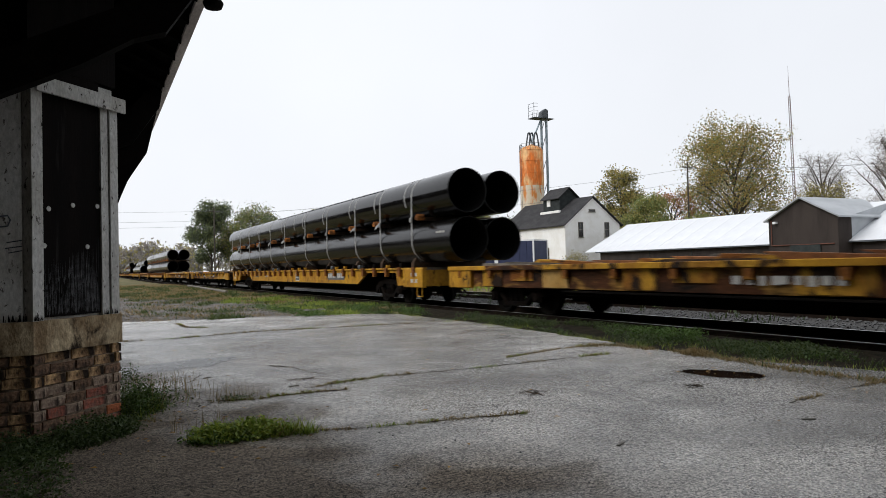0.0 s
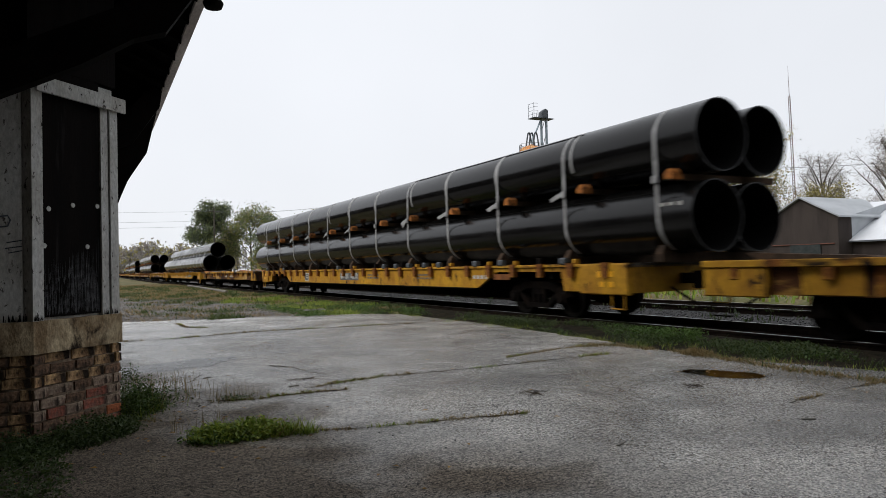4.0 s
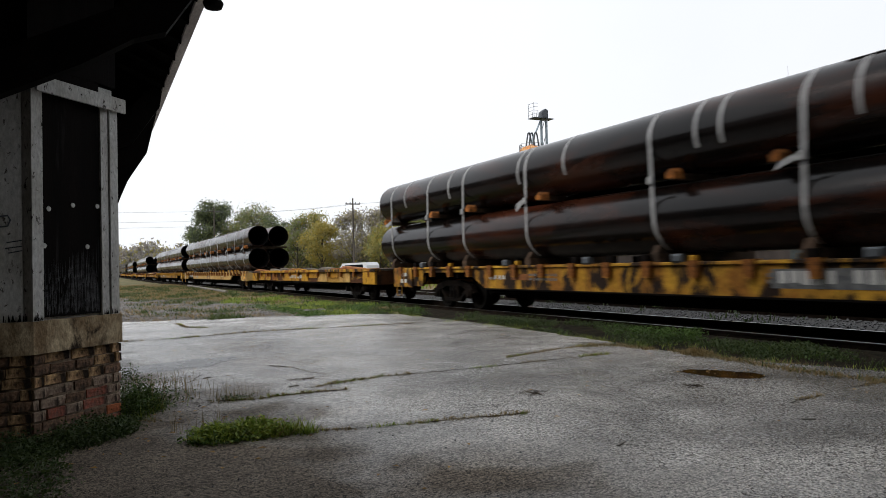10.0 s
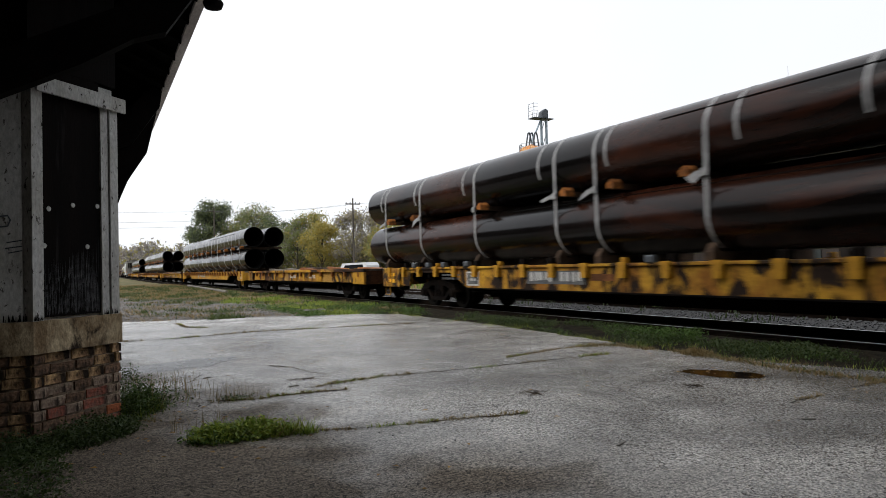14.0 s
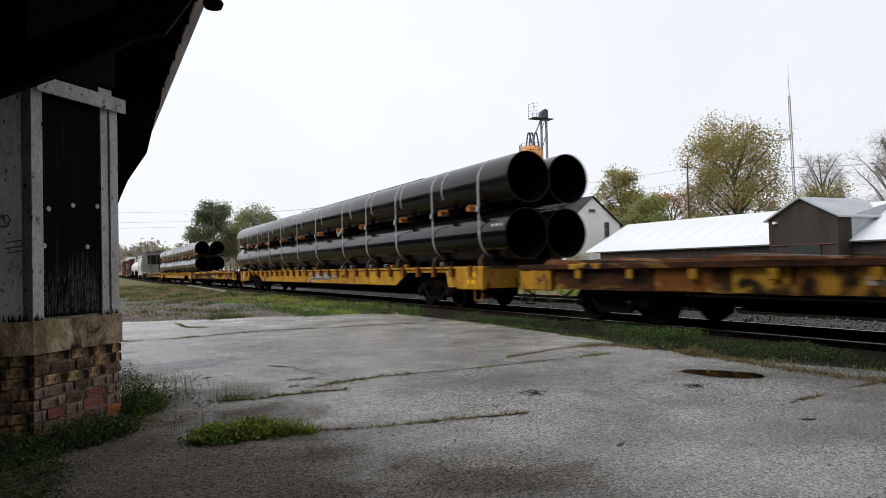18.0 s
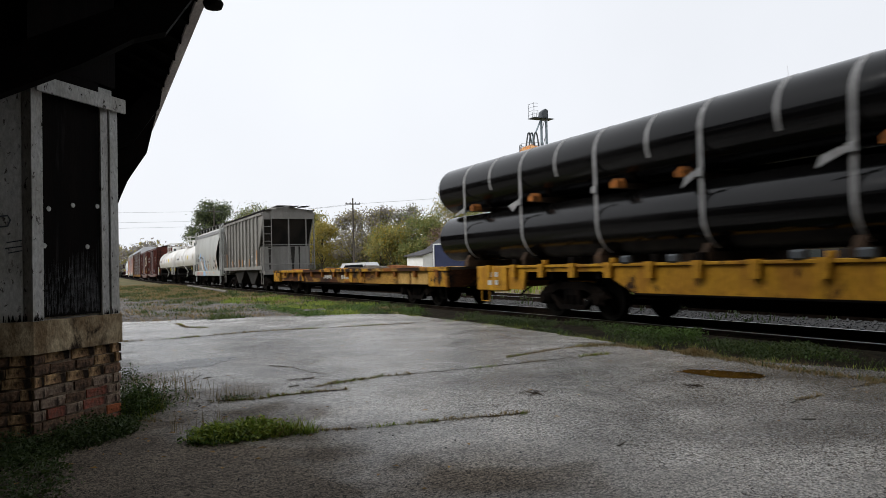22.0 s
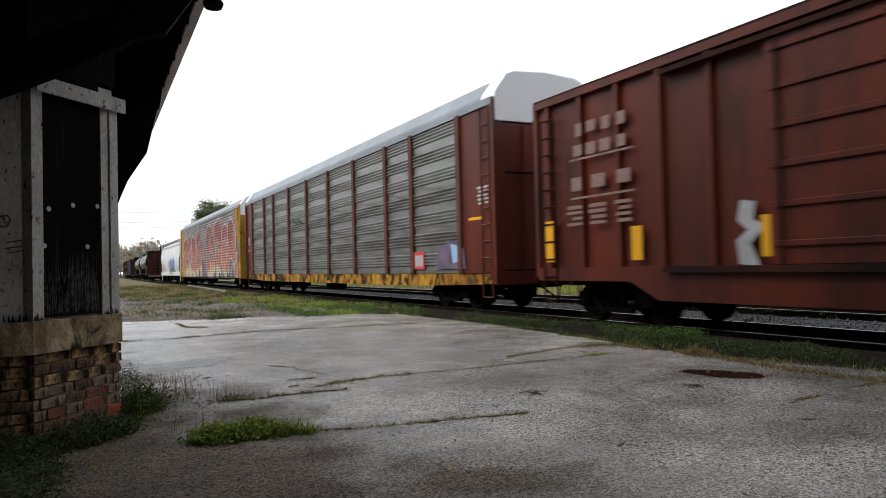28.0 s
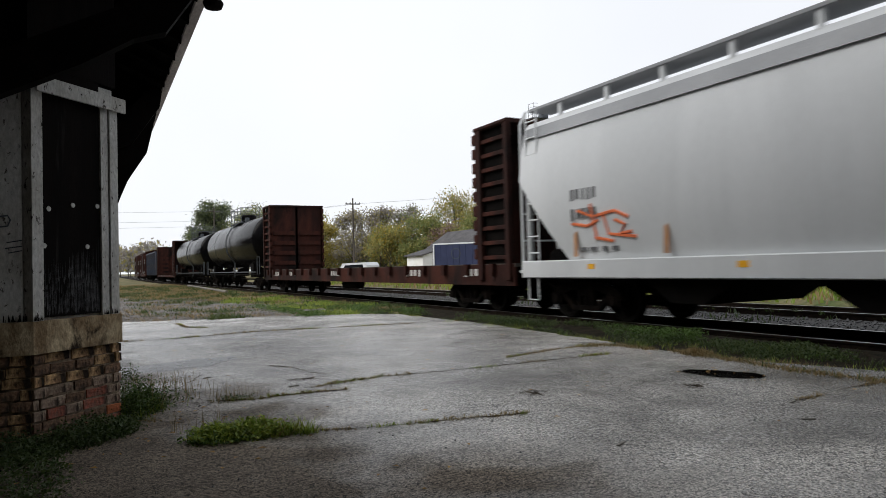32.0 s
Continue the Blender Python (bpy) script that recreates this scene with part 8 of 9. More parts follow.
def boxcar(L, label, paint, marks, seed, fish=False, eave=4.5):
    rg = random.Random(seed)
    car = thing("boxcar", label, "rail car", group="boxcars of the train")
    half, lo = L / 2, 0.98
    part("body", Mesh().box(-1.4, 1.4, -half + 0.1, half - 0.1, lo, eave), paint, car, "brown steel body")
    part("roof", Mesh().prism([(-1.47, eave), (1.47, eave), (1.47, eave + 0.06), (0, eave + 0.36), (-1.47, eave + 0.06)], -half + 0.04, half - 0.04), BOXRUST, car, "dark ribbed roof")
    rib = Mesh().prism([(-1.42, eave + 0.07), (1.42, eave + 0.07), (0, eave + 0.41)], -0.03, 0.03).data("roof_rib", BOXRUST)
    for k in range(int(L / 1.2)):
        piece("roof_rib", rib, car, pose(0, -half + 0.8 + k * 1.2, 0))
    post = Mesh().prism([(-0.07, -0.05), (0.07, -0.05), (0.045, 0.05), (-0.045, 0.05)], lo + 0.05, eave - 0.1, "z").data("side_post", paint)
    d0, d1 = (-1.5, 2.1) if fish else (-1.7, 1.4)
    for s in (-1, 1):
        n = int(L / 1.05)
        for k in range(n):
            y = -half + 0.55 + k * (L - 1.1) / (n - 1)
            if not d0 - 0.2 < y < d1 + 0.2:
                piece("side_post", post, car, pose(s * 1.45, y, 0, 0, 0, -90 * s))
        part("side_sill", Mesh().prism([(-half + 0.15, lo + 0.1), (-half + 0.15, 0.82), (-half + 2.9, 0.82), (-half + 3.6, 0.5 if fish else 0.68), (half - 3.6, 0.5 if fish else 0.68), (half - 2.9, 0.82), (half - 0.15, 0.82), (half - 0.15, lo + 0.1)], *sorted((s * 1.38, s * 1.5)), "x"), paint, car)
        part("top_plate", Mesh().box(*sorted((s * 1.38, s * 1.52)), -half + 0.1, half - 0.1, eave - 0.14, eave), paint, car)
        for k, (a, b) in enumerate(((d0, (d0 + d1) / 2 - 0.03), ((d0 + d1) / 2 + 0.03, d1))):
            door = part("door", Mesh().box(*sorted((s * 1.44, s * 1.53)), a, b, lo + 0.1, eave - 0.3, 0.01), paint, car, "sliding door")
            for j in range(6):
                z = lo + 0.35 + j * 0.55
                part("door_rib", Mesh().box(*sorted((s * 1.53, s * 1.57)), a + 0.08, b - 0.08, z, z + 0.09, 0.01), paint, door)
            part("lock_bar", Mesh().rod((s * 1.58, b - 0.2, lo + 0.1), (s * 1.58, b - 0.2, eave - 0.35), 0.025, 6), BOXRUST, door)
        part("door_track", Mesh().box(*sorted((s * 1.44, s * 1.6)), d0 - 0.2, d1 + 2.0, lo, lo + 0.1), BOXRUST, car)
        part("door_track", Mesh().box(*sorted((s * 1.44, s * 1.6)), d0 - 0.2, d1 + 2.0, eave - 0.3, eave - 0.22), BOXRUST, car)
        for e in (-1, 1):
            ladder(car, s * 1.53, e * (half - 0.6) - 0.2, 0.75, eave - 0.4 if e > 0 else 2.2, 0.42, 0.36, "y", BOXRUST)
            part("step_iron", Mesh().path([(s * 1.46, e * (half - 0.3), 0.9), (s * 1.46, e * (half - 0.3), 0.42), (s * 1.46, e * (half - 0.75), 0.42), (s * 1.46, e * (half - 0.75), 0.9)], 0.025, 5), BOXRUST, car)
        if marks == "bold":
            # big white emblem, as plain bent bars, on the front half; lettering as bars on the rear half
            z0 = 2.3
            em = Mesh()
            frame_bar = [(-3.2, 0.1), (-3.2, 1.15), (-4.75, 1.25), (-4.8, 0.1), (-3.2, 0.1)]
            for q in (frame_bar, [(-5.25, 1.25), (-6.4, 0.2)], [(-6.85, 0.15), (-6.85, 1.4)]):
                for a, b in zip(q, q[1:]):
                    dy, dz = b[0] - a[0], b[1] - a[1]
                    k = math.hypot(dy, dz)
                    ny, nz = -dz / k * 0.13, dy / k * 0.13
                    em.prism([(a[0] + ny, z0 + a[1] + nz), (b[0] + ny, z0 + b[1] + nz), (b[0] - ny, z0 + b[1] - nz), (a[0] - ny, z0 + a[1] - nz)], *sorted((s * 1.515, s * 1.522)), "x")
                for a in q:
                    em.lathe([(0.0, s * 1.515), (0.13, s * 1.515), (0.13, s * 1.522), (0.0, s * 1.522)], (0, a[0], z0 + a[1]), "x", 14)
            part("emblem", em, GRAF_CREAM, car, "large cream-white painted emblem of plain bars")
            bars(car, s * 1.51, 5.0, 3.9, 4, 2, 0.3, 0.26, FADEDMARK, seed=3, label="rows of worn white lettering")
            bars(car, s * 1.51, 4.9, 2.85, 3, 1, 0.5, 0.3, FADEDMARK, seed=4)
            bars(car, s * 1.51, 4.9, 2.3, 3, 4, 0.5, 0.07, FADEDMARK, seed=5)
            part("stripe", Mesh().box(*sorted((s * 1.51, s * 1.516)), 4.8, 6.6, 3.18, 3.22).box(*sorted((s * 1.51, s * 1.516)), 4.8, 6.6, 2.42, 2.46), FADEDMARK, car)
            for y, z in ((7.2, 1.2), (4.65, 1.2), (2.0, 1.2), (-2.6, 1.2), (-5.5, 1.2), (-7.5, 1.3)):
                part("reflector_panel", Mesh().box(*sorted((s * 1.512, s * 1.518)), y, y + 0.26, z, z + 0.85 if abs(y) > 7 else z + 0.6), REFLECT, car, "yellow reflective panel")
            part("tag_smear", Mesh().prism([(2.3, 1.05), (2.65, 1.1), (2.7, 1.45), (2.5, 1.6), (2.68, 1.75), (2.6, 2.05), (2.35, 2.0), (2.4, 1.75), (2.2, 1.65), (2.45, 1.4)], *sorted((s * 1.505, s * 1.511)), "x"), GRAF_WHITE, car, "pale spray-paint smear")
        else:
            for y, c in ((half - 2.5, 2), (half - 4.6, 3), (-half + 1.6, 3)):
                bars(car, s * 1.512, y, 3.4, c, 2, 0.22, 0.26, WHITEMARK, seed=seed)
            bars(car, s * 1.512, half - 2.6, 2.0, 3, 4, 0.2, 0.08, WHITEMARK, seed=seed + 1)
            for k in range(12):
                y, z = rg.uniform(-half + 1.5, half - 5), rg.uniform(1.0, 1.5)
                part("tag_smear", Mesh().prism([(y, z - 0.2), (y + rg.uniform(0.05, 0.12), z - 0.16), (y + rg.uniform(0.05, 0.25), z + 0.16), (y - 0.06, z + 0.2)], *sorted((s * 1.51 + s * 0.001 * k, s * 1.512 + s * 0.001 * k)), "x"), rg.choice([GRAF_WHITE, GRAF_WHITE, GRAF_SKY, GRAF_CREAM]), car, "pale spray-paint smear")
    for e in (-1, 1):
        end = part("end_wall", Mesh().box(-1.45, 1.45, *sorted((e * half, e * (half - 0.12))), lo - 0.1, eave), paint, car)
        rb = shared("end_rib" + paint.name, lambda: Mesh().prism([(-0.14, 0.0), (0.14, 0.0), (0.07, 0.1), (-0.07, 0.1)], -1.35, 1.35, "x").data("end_rib", paint))
        for k in range(8):
            ob = piece("end_rib", rb, end, pose(0, e * half, lo + 0.35 + k * 0.44, -90 * e * -1, 0, 0))
        ladder(car, -1.4, e * (half + 0.08), 0.8, eave - 0.3, 0.42, 0.36, "x", BOXRUST)
        part("end_walk", Mesh().box(-1.0, 1.0, *sorted((e * (half + 0.02), e * (half + 0.3))), 1.15, 1.19), BOXRUST, car)
    part("underframe", Mesh().box(-0.35, 0.35, -half + 0.1, half - 0.1, 0.68, lo).rod((-0.8, -1, 0.62), (-0.8, 0.5, 0.62), 0.2, 10), UNDER, car)
    trucks(car, (-half + 2.0, half - 2.0))
    couplers(car, half)
    return car


def autorack(L, label, tagged_side, seed):
    car = thing("autorack", label, "rail car", group="autoracks of the train")
    rg = random.Random(seed)
    half, lo, eave = L / 2, 0.76 if tagged_side else 0.98, 5.27 if tagged_side else 5.15
    endpaint, base = (RACKYELLOW, TRUCK) if tagged_side else (BOXBROWN, RUSTYELLOW)
    part("flat_deck", Mesh().box(-1.4, 1.4, -half + 0.1, half - 0.1, 0.95, 1.12), UNDER, car)
    for s in (-1, 1):
        part("side_sill", Mesh().prism([(-half + 0.1, 1.02), (-half + 0.1, 0.72), (-half + 4.6, 0.62), (half - 4.6, 0.62), (half - 0.1, 0.72), (half - 0.1, 1.02)], *sorted((s * 1.36, s * 1.44)), "x"), base if not tagged_side else UNDER, car, "rusty yellow deck sill" if not tagged_side else "dark deck sill")
        bays, y_in = 12, half - (2.1 if tagged_side else 1.78)
        bw = 2 * y_in / bays
        edges = [-y_in + b * bw for b in range(bays + 1)]
        if not tagged_side:
            # wide and narrow bays alternate at both ends
            steps = [2.87, 1.93, 2.9, 2.9, 2.9, 2.9, 2.9, 1.93, 2.87]
            edges = [-y_in + sum(steps[:b]) * 2 * y_in / sum(steps) for b in range(10)]
            bays = 9
        nr = 24 if tagged_side else 22
        zz, xs = [], []
        zp = (eave - 0.15 - lo) / nr
        for j in range(nr):
            z = lo + j * zp
            zz += [z, z + zp * 0.28, z + zp * 0.5, z + zp * 0.78]
            xs += [1.465, 1.465, 1.5, 1.5]
        if not tagged_side:
            # seven sheets, each with four narrow ribs over a flat band
            zz, xs = [], []
            zp = (eave - 0.15 - lo) / 7
            for j in range(7):
                z = lo + j * zp
                for k in range(4):
                    a = z + zp * (0.36 + 0.16 * k)
                    zz += [a, a + zp * 0.05, a + zp * 0.09, a + zp * 0.14]
                    xs += [1.455, 1.5, 1.5, 1.455]
            zz, xs = [lo] + zz, [1.455] + xs
        zz.append(eave - 0.15)
        xs.append(1.455)
        mats = [GALVDARK, GRAF_RED, GRAF_CREAM, GRAF_BLACK, GRAF_WHITE, RACKYELLOW, GRAF_WINE, GRAF_PURPLE, GRAF_AMBER, GRAF_SKY]
        plain = None
        for b in range(bays):
            y0 = edges[b] + 0.05
            gap = 0.1
            if tagged_side and s < 0:
                y0, gap = y0 - 0.04, 0.02
                ny = 46
                m, idx = Mesh(), []
                for z, x in zip(zz, xs):
                    m.v += [(s * x, y0 + (bw - gap) * i / ny, z) for i in range(ny + 1)]
                for j in range(len(zz) - 1):
                    for i in range(ny):
                        m.f.append((j * (ny + 1) + i, j * (ny + 1) + i + 1, (j + 1) * (ny + 1) + i + 1, (j + 1) * (ny + 1) + i))
                co = np.array(m.v)[np.array(m.f)].mean(1)
                yy, z = co[:, 1], co[:, 2]
                got = painted(yy, z, rack_mural(), 0.06, b)
                # red fades through amber into cream feet, and into wine at the heads
                low = 1.36 + 0.22 * np.sin(0.9 * yy) + 0.1 * np.sin(3.1 * yy + 2)
                red = got == 1
                got[red & (z < low + 0.12)] = 8
                got[red & (z < low)] = 2
                got[red & (z > 3.25 + 0.35 * np.sin(1.9 * yy))] = 6
                idx = got.tolist()
                me = m.data("side_panel", mats)
                me.polygons.foreach_set("material_index", idx)
                part("side_panel", me, None, car, "corrugated panel covered in red and cream spray paint")
            else:
                if plain is None:
                    m = Mesh()
                    for z, x in zip(zz, xs):
                        m.v += [(s * x, 0, z), (s * x, bw - 0.1, z)]
                    m.f = [(2 * j, 2 * j + 1, 2 * j + 3, 2 * j + 2) for j in range(len(zz) - 1)]
                    plain = m.data("side_panel", GALV)
                tagged(piece("side_panel", plain, car, pose(0, y0, 0) @ Matrix.Diagonal((1, (edges[b + 1] - edges[b] - 0.1) / (bw - 0.1), 1, 1))), "corrugated galvanised side panel")
        post = Mesh().box(-0.05, 0.05, -0.055 if tagged_side else -0.1, 0.055 if tagged_side else 0.1, lo, eave - 0.1, 0.015).data("side_post", RACKPOST if not tagged_side else GALVDARK)
        for b in range(bays + 1):
            piece("side_post", post, car, pose(s * (1.5 if not tagged_side else 1.41), edges[b], 0))
        part("roof_rail", Mesh().box(*sorted((s * 1.38, s * 1.53)), -half + 0.1, half - 0.1, eave - 0.15, eave + 0.02), RACKROOF, car)
        for e in (-1, 1):
            ya, yb = sorted((e * y_in, e * (half - 0.1)))
            pan = part("end_side_panel", Mesh().box(*sorted((s * 1.4, s * 1.48)), ya, yb, lo, eave - 0.1), endpaint, car, "brown end bay" if not tagged_side else "yellow end bay")
            if tagged_side and s < 0:
                m = Mesh()
                for k in range(91):
                    m.v += [(-1.484, ya + (yb - ya) * i / 44, lo + 0.01 + (eave - 0.12 - lo) * k / 90) for i in range(45)]
                m.f = [(k * 45 + i, k * 45 + i + 1, k * 45 + i + 46, k * 45 + i + 45) for k in range(90) for i in range(44)]
                co = np.array(m.v)[np.array(m.f)].mean(1)
                scr = [(6, "line", [(e * (half - 0.5 - 0.28 * (q % 4)), 4.3 - 0.5 * (q // 4) - 0.1 * (q % 2)), (e * (half - 0.65 - 0.28 * (q % 4)), 4.45 - 0.5 * (q // 4))], 0.035) for q in range(16)]
                me = m.data("end_paint", [RACKYELLOW, GRAF_RED, GRAF_CREAM, GRAF_BLACK, GRAF_WHITE, RACKYELLOW, GRAF_BLACK, GRAF_PURPLE])
                me.polygons.foreach_set("material_index", painted(co[:, 1], co[:, 2], scr + rack_mural(), 0.06, 5).tolist())
                part("end_paint", me, None, pan, "yellow end bay with dark scrawls and red spray paint")
            part("end_corner_post", Mesh().box(*sorted((s * 1.3, s * 1.53)), *sorted((e * (half - 0.02), e * (half - 0.25))), 0.75, eave), endpaint, pan)
            ladder(car, s * 1.53, e * (half - 0.42) - 0.2, 0.8, eave - 0.2, 0.4, 0.4, "y", endpaint)
            bars(pan, s * 1.482, e * (half - 0.7) - 0.3, 3.1, 2, 5, 0.22, 0.06, WHITEMARK, seed=seed)
            part("chevron", Mesh().box(*sorted((s * 1.48, s * 1.487)), e * (half - 0.9) - 0.2, e * (half - 0.9) + 0.45, 2.3, 2.37), REFLECT, pan)
            if tagged_side:
                part("reflector_panel", Mesh().box(*sorted((s * 1.481, s * 1.488)), e * (half - 0.6) - 0.15, e * (half - 0.6) + 0.2, 1.2, 1.7), REFLECT, pan, "yellow reflective panel")
            part("step_iron", Mesh().path([(s * 1.46, e * (half - 0.3), 0.8), (s * 1.46, e * (half - 0.3), 0.4), (s * 1.46, e * (half - 0.75), 0.4), (s * 1.46, e * (half - 0.75), 0.8)], 0.025, 5), endpaint, car)
        if not tagged_side:
            part("tag_patch", Mesh().box(*sorted((s * 1.512, s * 1.515)), -half + 3.9, -half + 4.6, 1.1, 1.6), GRAF_LIME, car, "red and white spray tag")
            part("tag_patch", Mesh().box(*sorted((s * 1.516, s * 1.519)), -half + 4.0, -half + 4.5, 1.18, 1.5), GRAF_WHITE, car)
            part("tag_patch", Mesh().prism([(-half + 1.5, 1.1), (-half + 3.2, 1.1), (-half + 3.0, 1.7), (-half + 2.1, 1.85), (-half + 1.6, 1.6)], *sorted((s * 1.512, s * 1.515)), "x"), GRAF_PURPLE, car, "purple spray tag")
            part("tag_patch", Mesh().prism([(-half + 1.7, 1.3), (-half + 2.2, 1.25), (-half + 2.3, 1.75), (-half + 1.9, 1.7)], *sorted((s * 1.516, s * 1.519)), "x"), GRAF_SKY, car)
            for k in range(6):
                part("tag_scrawl", Mesh().rod((s * 1.513, 2.2 + k * 0.22, 3.2 + 0.1 * (k % 3)), (s * 1.513, 2.7 + k * 0.2, 3.45 - 0.12 * (k % 2)), 0.02, 4), GRAF_BLACK, car, "black spray scrawl")
        else:
            for k in range(4):
                part("reflector_panel", Mesh().box(*sorted((s * 1.556, s * 1.56)), -9 + k * 5.6, -8.82 + k * 5.6, 1.3, 1.9), REFLECT, car, "yellow reflective strip")
                part("tape_strip", Mesh().box(*sorted((s * 1.556, s * 1.56)), -9 + k * 5.6, -8.85 + k * 5.6, 4.2, 4.9), RACKYELLOW, car, "yellow strip")
    prof = [(-1.45, eave), (1.45, eave), (1.42, 5.28), (1.1, 5.7), (0.9, 5.78), (0, 5.84), (-0.9, 5.78), (-1.1, 5.7), (-1.42, 5.28)]
    part("roof", Mesh().prism(prof, -half + 0.5, half - 0.5), RACKROOF, car, "arched pale metal roof")
    for e in (-1, 1):
        cap = [(-1.47, 4.6), (1.47, 4.6), (1.47, 5.2), (1.44, 5.3), (1.12, 5.73), (0.9, 5.81), (0, 5.87), (-0.9, 5.81), (-1.12, 5.73), (-1.44, 5.3), (-1.47, 5.2)]
        part("end_cap", Mesh().prism(cap, *sorted((e * half, e * (half - 0.65)))), RACKWHITE, car, "white gable panel")
        for x in (-0.72, 0.72):
            d = part("end_door", Mesh().box(x - 0.7, x + 0.7, *sorted((e * (half - 0.02), e * (half - 0.12))), 1.05, 4.55, 0.02), endpaint, car, "folding end door")
            part("door_bar", Mesh().rod((x, e * (half + 0.02), 1.1), (x, e * (half + 0.02), 4.5), 0.025, 6), BOXRUST, d)
        part("end_handrail", Mesh().rod((-1.3, e * (half + 0.1), 3.35), (0.2, e * (half + 0.1), 3.35), 0.03, 5), UNDER, car)
        part("end_sill", Mesh().box(-1.45, 1.45, *sorted((e * half, e * (half - 0.2))), 0.7, 1.02), endpaint, car)
    part("underframe", Mesh().box(-0.35, 0.35, -half, half, 0.6, 0.96).rod((-0.8, -1, 0.55), (-0.8, 0.5, 0.55), 0.2, 10), UNDER, car)
    trucks(car, (-half + 3.2, half - 3.2))
    couplers(car, half)
    return car


def bulkhead_flat(L, label):
    car = thing("bulkhead_flatcar", label, "rail car", group="bulkhead flatcars of the train")
    half = L / 2
    part("deck", Mesh().box(-1.35, 1.35, -half, half, 1.12, 1.2), DECKWOOD, car, "worn plank deck")
    for s in (-1, 1):
        e = half - 0.02
        sill = part("side_sill", Mesh().prism([(-e, 1.18), (-e, 0.68), (e, 0.68), (e, 1.18)], *sorted((s * 1.28, s * 1.36)), "x"), BOXRUST, car, "rust-brown side sill")
        pk = shared("bpocket", lambda: Mesh().prism([(-0.07, 0.92), (0.07, 0.92), (0.1, 1.2), (-0.1, 1.2)], -0.06, 0.06, "x").data("stake_pocket", BOXRUST))
        for k in range(int(L / 1.25)):
            piece("stake_pocket", pk, sill, pose(s * 1.41, -half + 0.9 + k * 1.25, 0))
        for y in (-half + 1.4, -half + 5, 0.0, half - 6, half - 3):
            bars(sill, s * 1.362, y, 1.08, 4, 1, 0.2, 0.2, WHITEMARK, seed=int(y * 3) % 11)
    for e in (-1, 1):
        yi, yo = e * (half - 1.55), e * (half - 0.1)
        b = part("bulkhead", Mesh().box(-1.4, 1.4, *sorted((yi, yi + e * 0.1)), 1.2, 4.52, 0.02), BOXRUST, car, "tall rust-stained bulkhead")
        inner = shared("bulk_in", lambda: Mesh().prism([(-0.58, 0.0), (0.58, 0.0), (0.52, 0.2), (-0.52, 0.2)], -0.05, 0.05).data("bulkhead_stiffener", BOXRUST))
        for k in range(4):
            for x in (-0.68, 0.68):
                piece("bulkhead_stiffener", inner, b, pose(x, yi - e * 0.05, 1.45 + k * 0.52))
        part("bulkhead_cap", Mesh().box(-1.45, 1.45, *sorted((yi - e * 0.06, yo)), 4.48, 4.58, 0.03), BOXRUST, b)
        rung = shared("bulk_rung", lambda: Mesh().box(-0.05, 0.05, -0.72, 0.72, 0, 0.1, 0.01).data("bulkhead_rib", BOXRUST))
        lug = shared("bulk_lug", lambda: Mesh().box(-0.05, 0.05, -0.07, 0.07, 0, 0.26, 0.02).data("bulkhead_lug", BOXRUST))
        for s in (-1, 0, 1):
            part("bulkhead_post", Mesh().box(s * 1.38 - 0.06, s * 1.38 + 0.06, *sorted((yi, yi + e * 0.22)), 0.8, 4.5, 0.02), BOXRUST, b)
            part("bulkhead_post", Mesh().box(s * 1.38 - 0.06, s * 1.38 + 0.06, *sorted((yo, yo - e * 0.16)), 0.8, 4.5, 0.02), BOXRUST, b)
        for s in (-1, 1):
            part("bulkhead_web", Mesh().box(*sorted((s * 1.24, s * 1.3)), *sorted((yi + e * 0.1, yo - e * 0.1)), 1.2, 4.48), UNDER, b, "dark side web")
            for k in range(9):
                piece("bulkhead_rib", rung, b, pose(s * 1.34, (yi + yo) / 2, 1.3 + k * 0.355))
                piece("bulkhead_lug", lug, b, pose(s * 1.4, yi - e * 0.06, 1.32 + k * 0.355))
    under = Mesh().box(-0.35, 0.35, -half + 0.1, half - 0.1, 0.66, 1.12)
    k = -half + 1
    while k < half - 0.5:
        under.box(-1.28, 1.28, k - 0.05, k + 0.05, 0.85, 1.12)
        k += 1.5
    part("underframe", under.rod((-0.9, -1, 0.6), (-0.9, 0.5, 0.6), 0.2, 10), UNDER, car)
    trucks(car, (-half + 2.6, half - 2.6))
    couplers(car, half)
    return car


def gondola(L, label, paint, top):
    car = thing("gondola", label, "rail car", group="far cars of the train")
    half = L / 2
    for s in (-1, 1):
        sd = part("side", Mesh().box(*sorted((s * 1.36, s * 1.44)), -half, half, 0.95, top), paint, car)
        post = shared("gpost" + paint.name + str(top), lambda: Mesh().box(-0.05, 0.05, -0.06, 0.06, 0.9, top - 0.02, 0.01).data("side_post", paint))
        for k in range(int(L / 1.2)):
            piece("side_post", post, sd, pose(s * 1.48, -half + 0.6 + k * 1.2, 0))
        part("top_chord", Mesh().box(*sorted((s * 1.34, s * 1.52)), -half, half, top - 0.05, top + 0.1), paint, sd)
        bars(sd, s * 1.445, half - 4, 2.2, 4, 2, 0.3, 0.2, WHITEMARK)
    for e in (-1, 1):
        part("end_wall", Mesh().box(-1.36, 1.36, *sorted((e * half, e * (half - 0.1))), 0.95, top), paint, car)
    part("floor", Mesh().box(-1.36, 1.36, -half, half, 0.85, 0.96), UNDER, car)
    trucks(car, (-half + 2.0, half - 2.0))
    couplers(car, half)
    return car


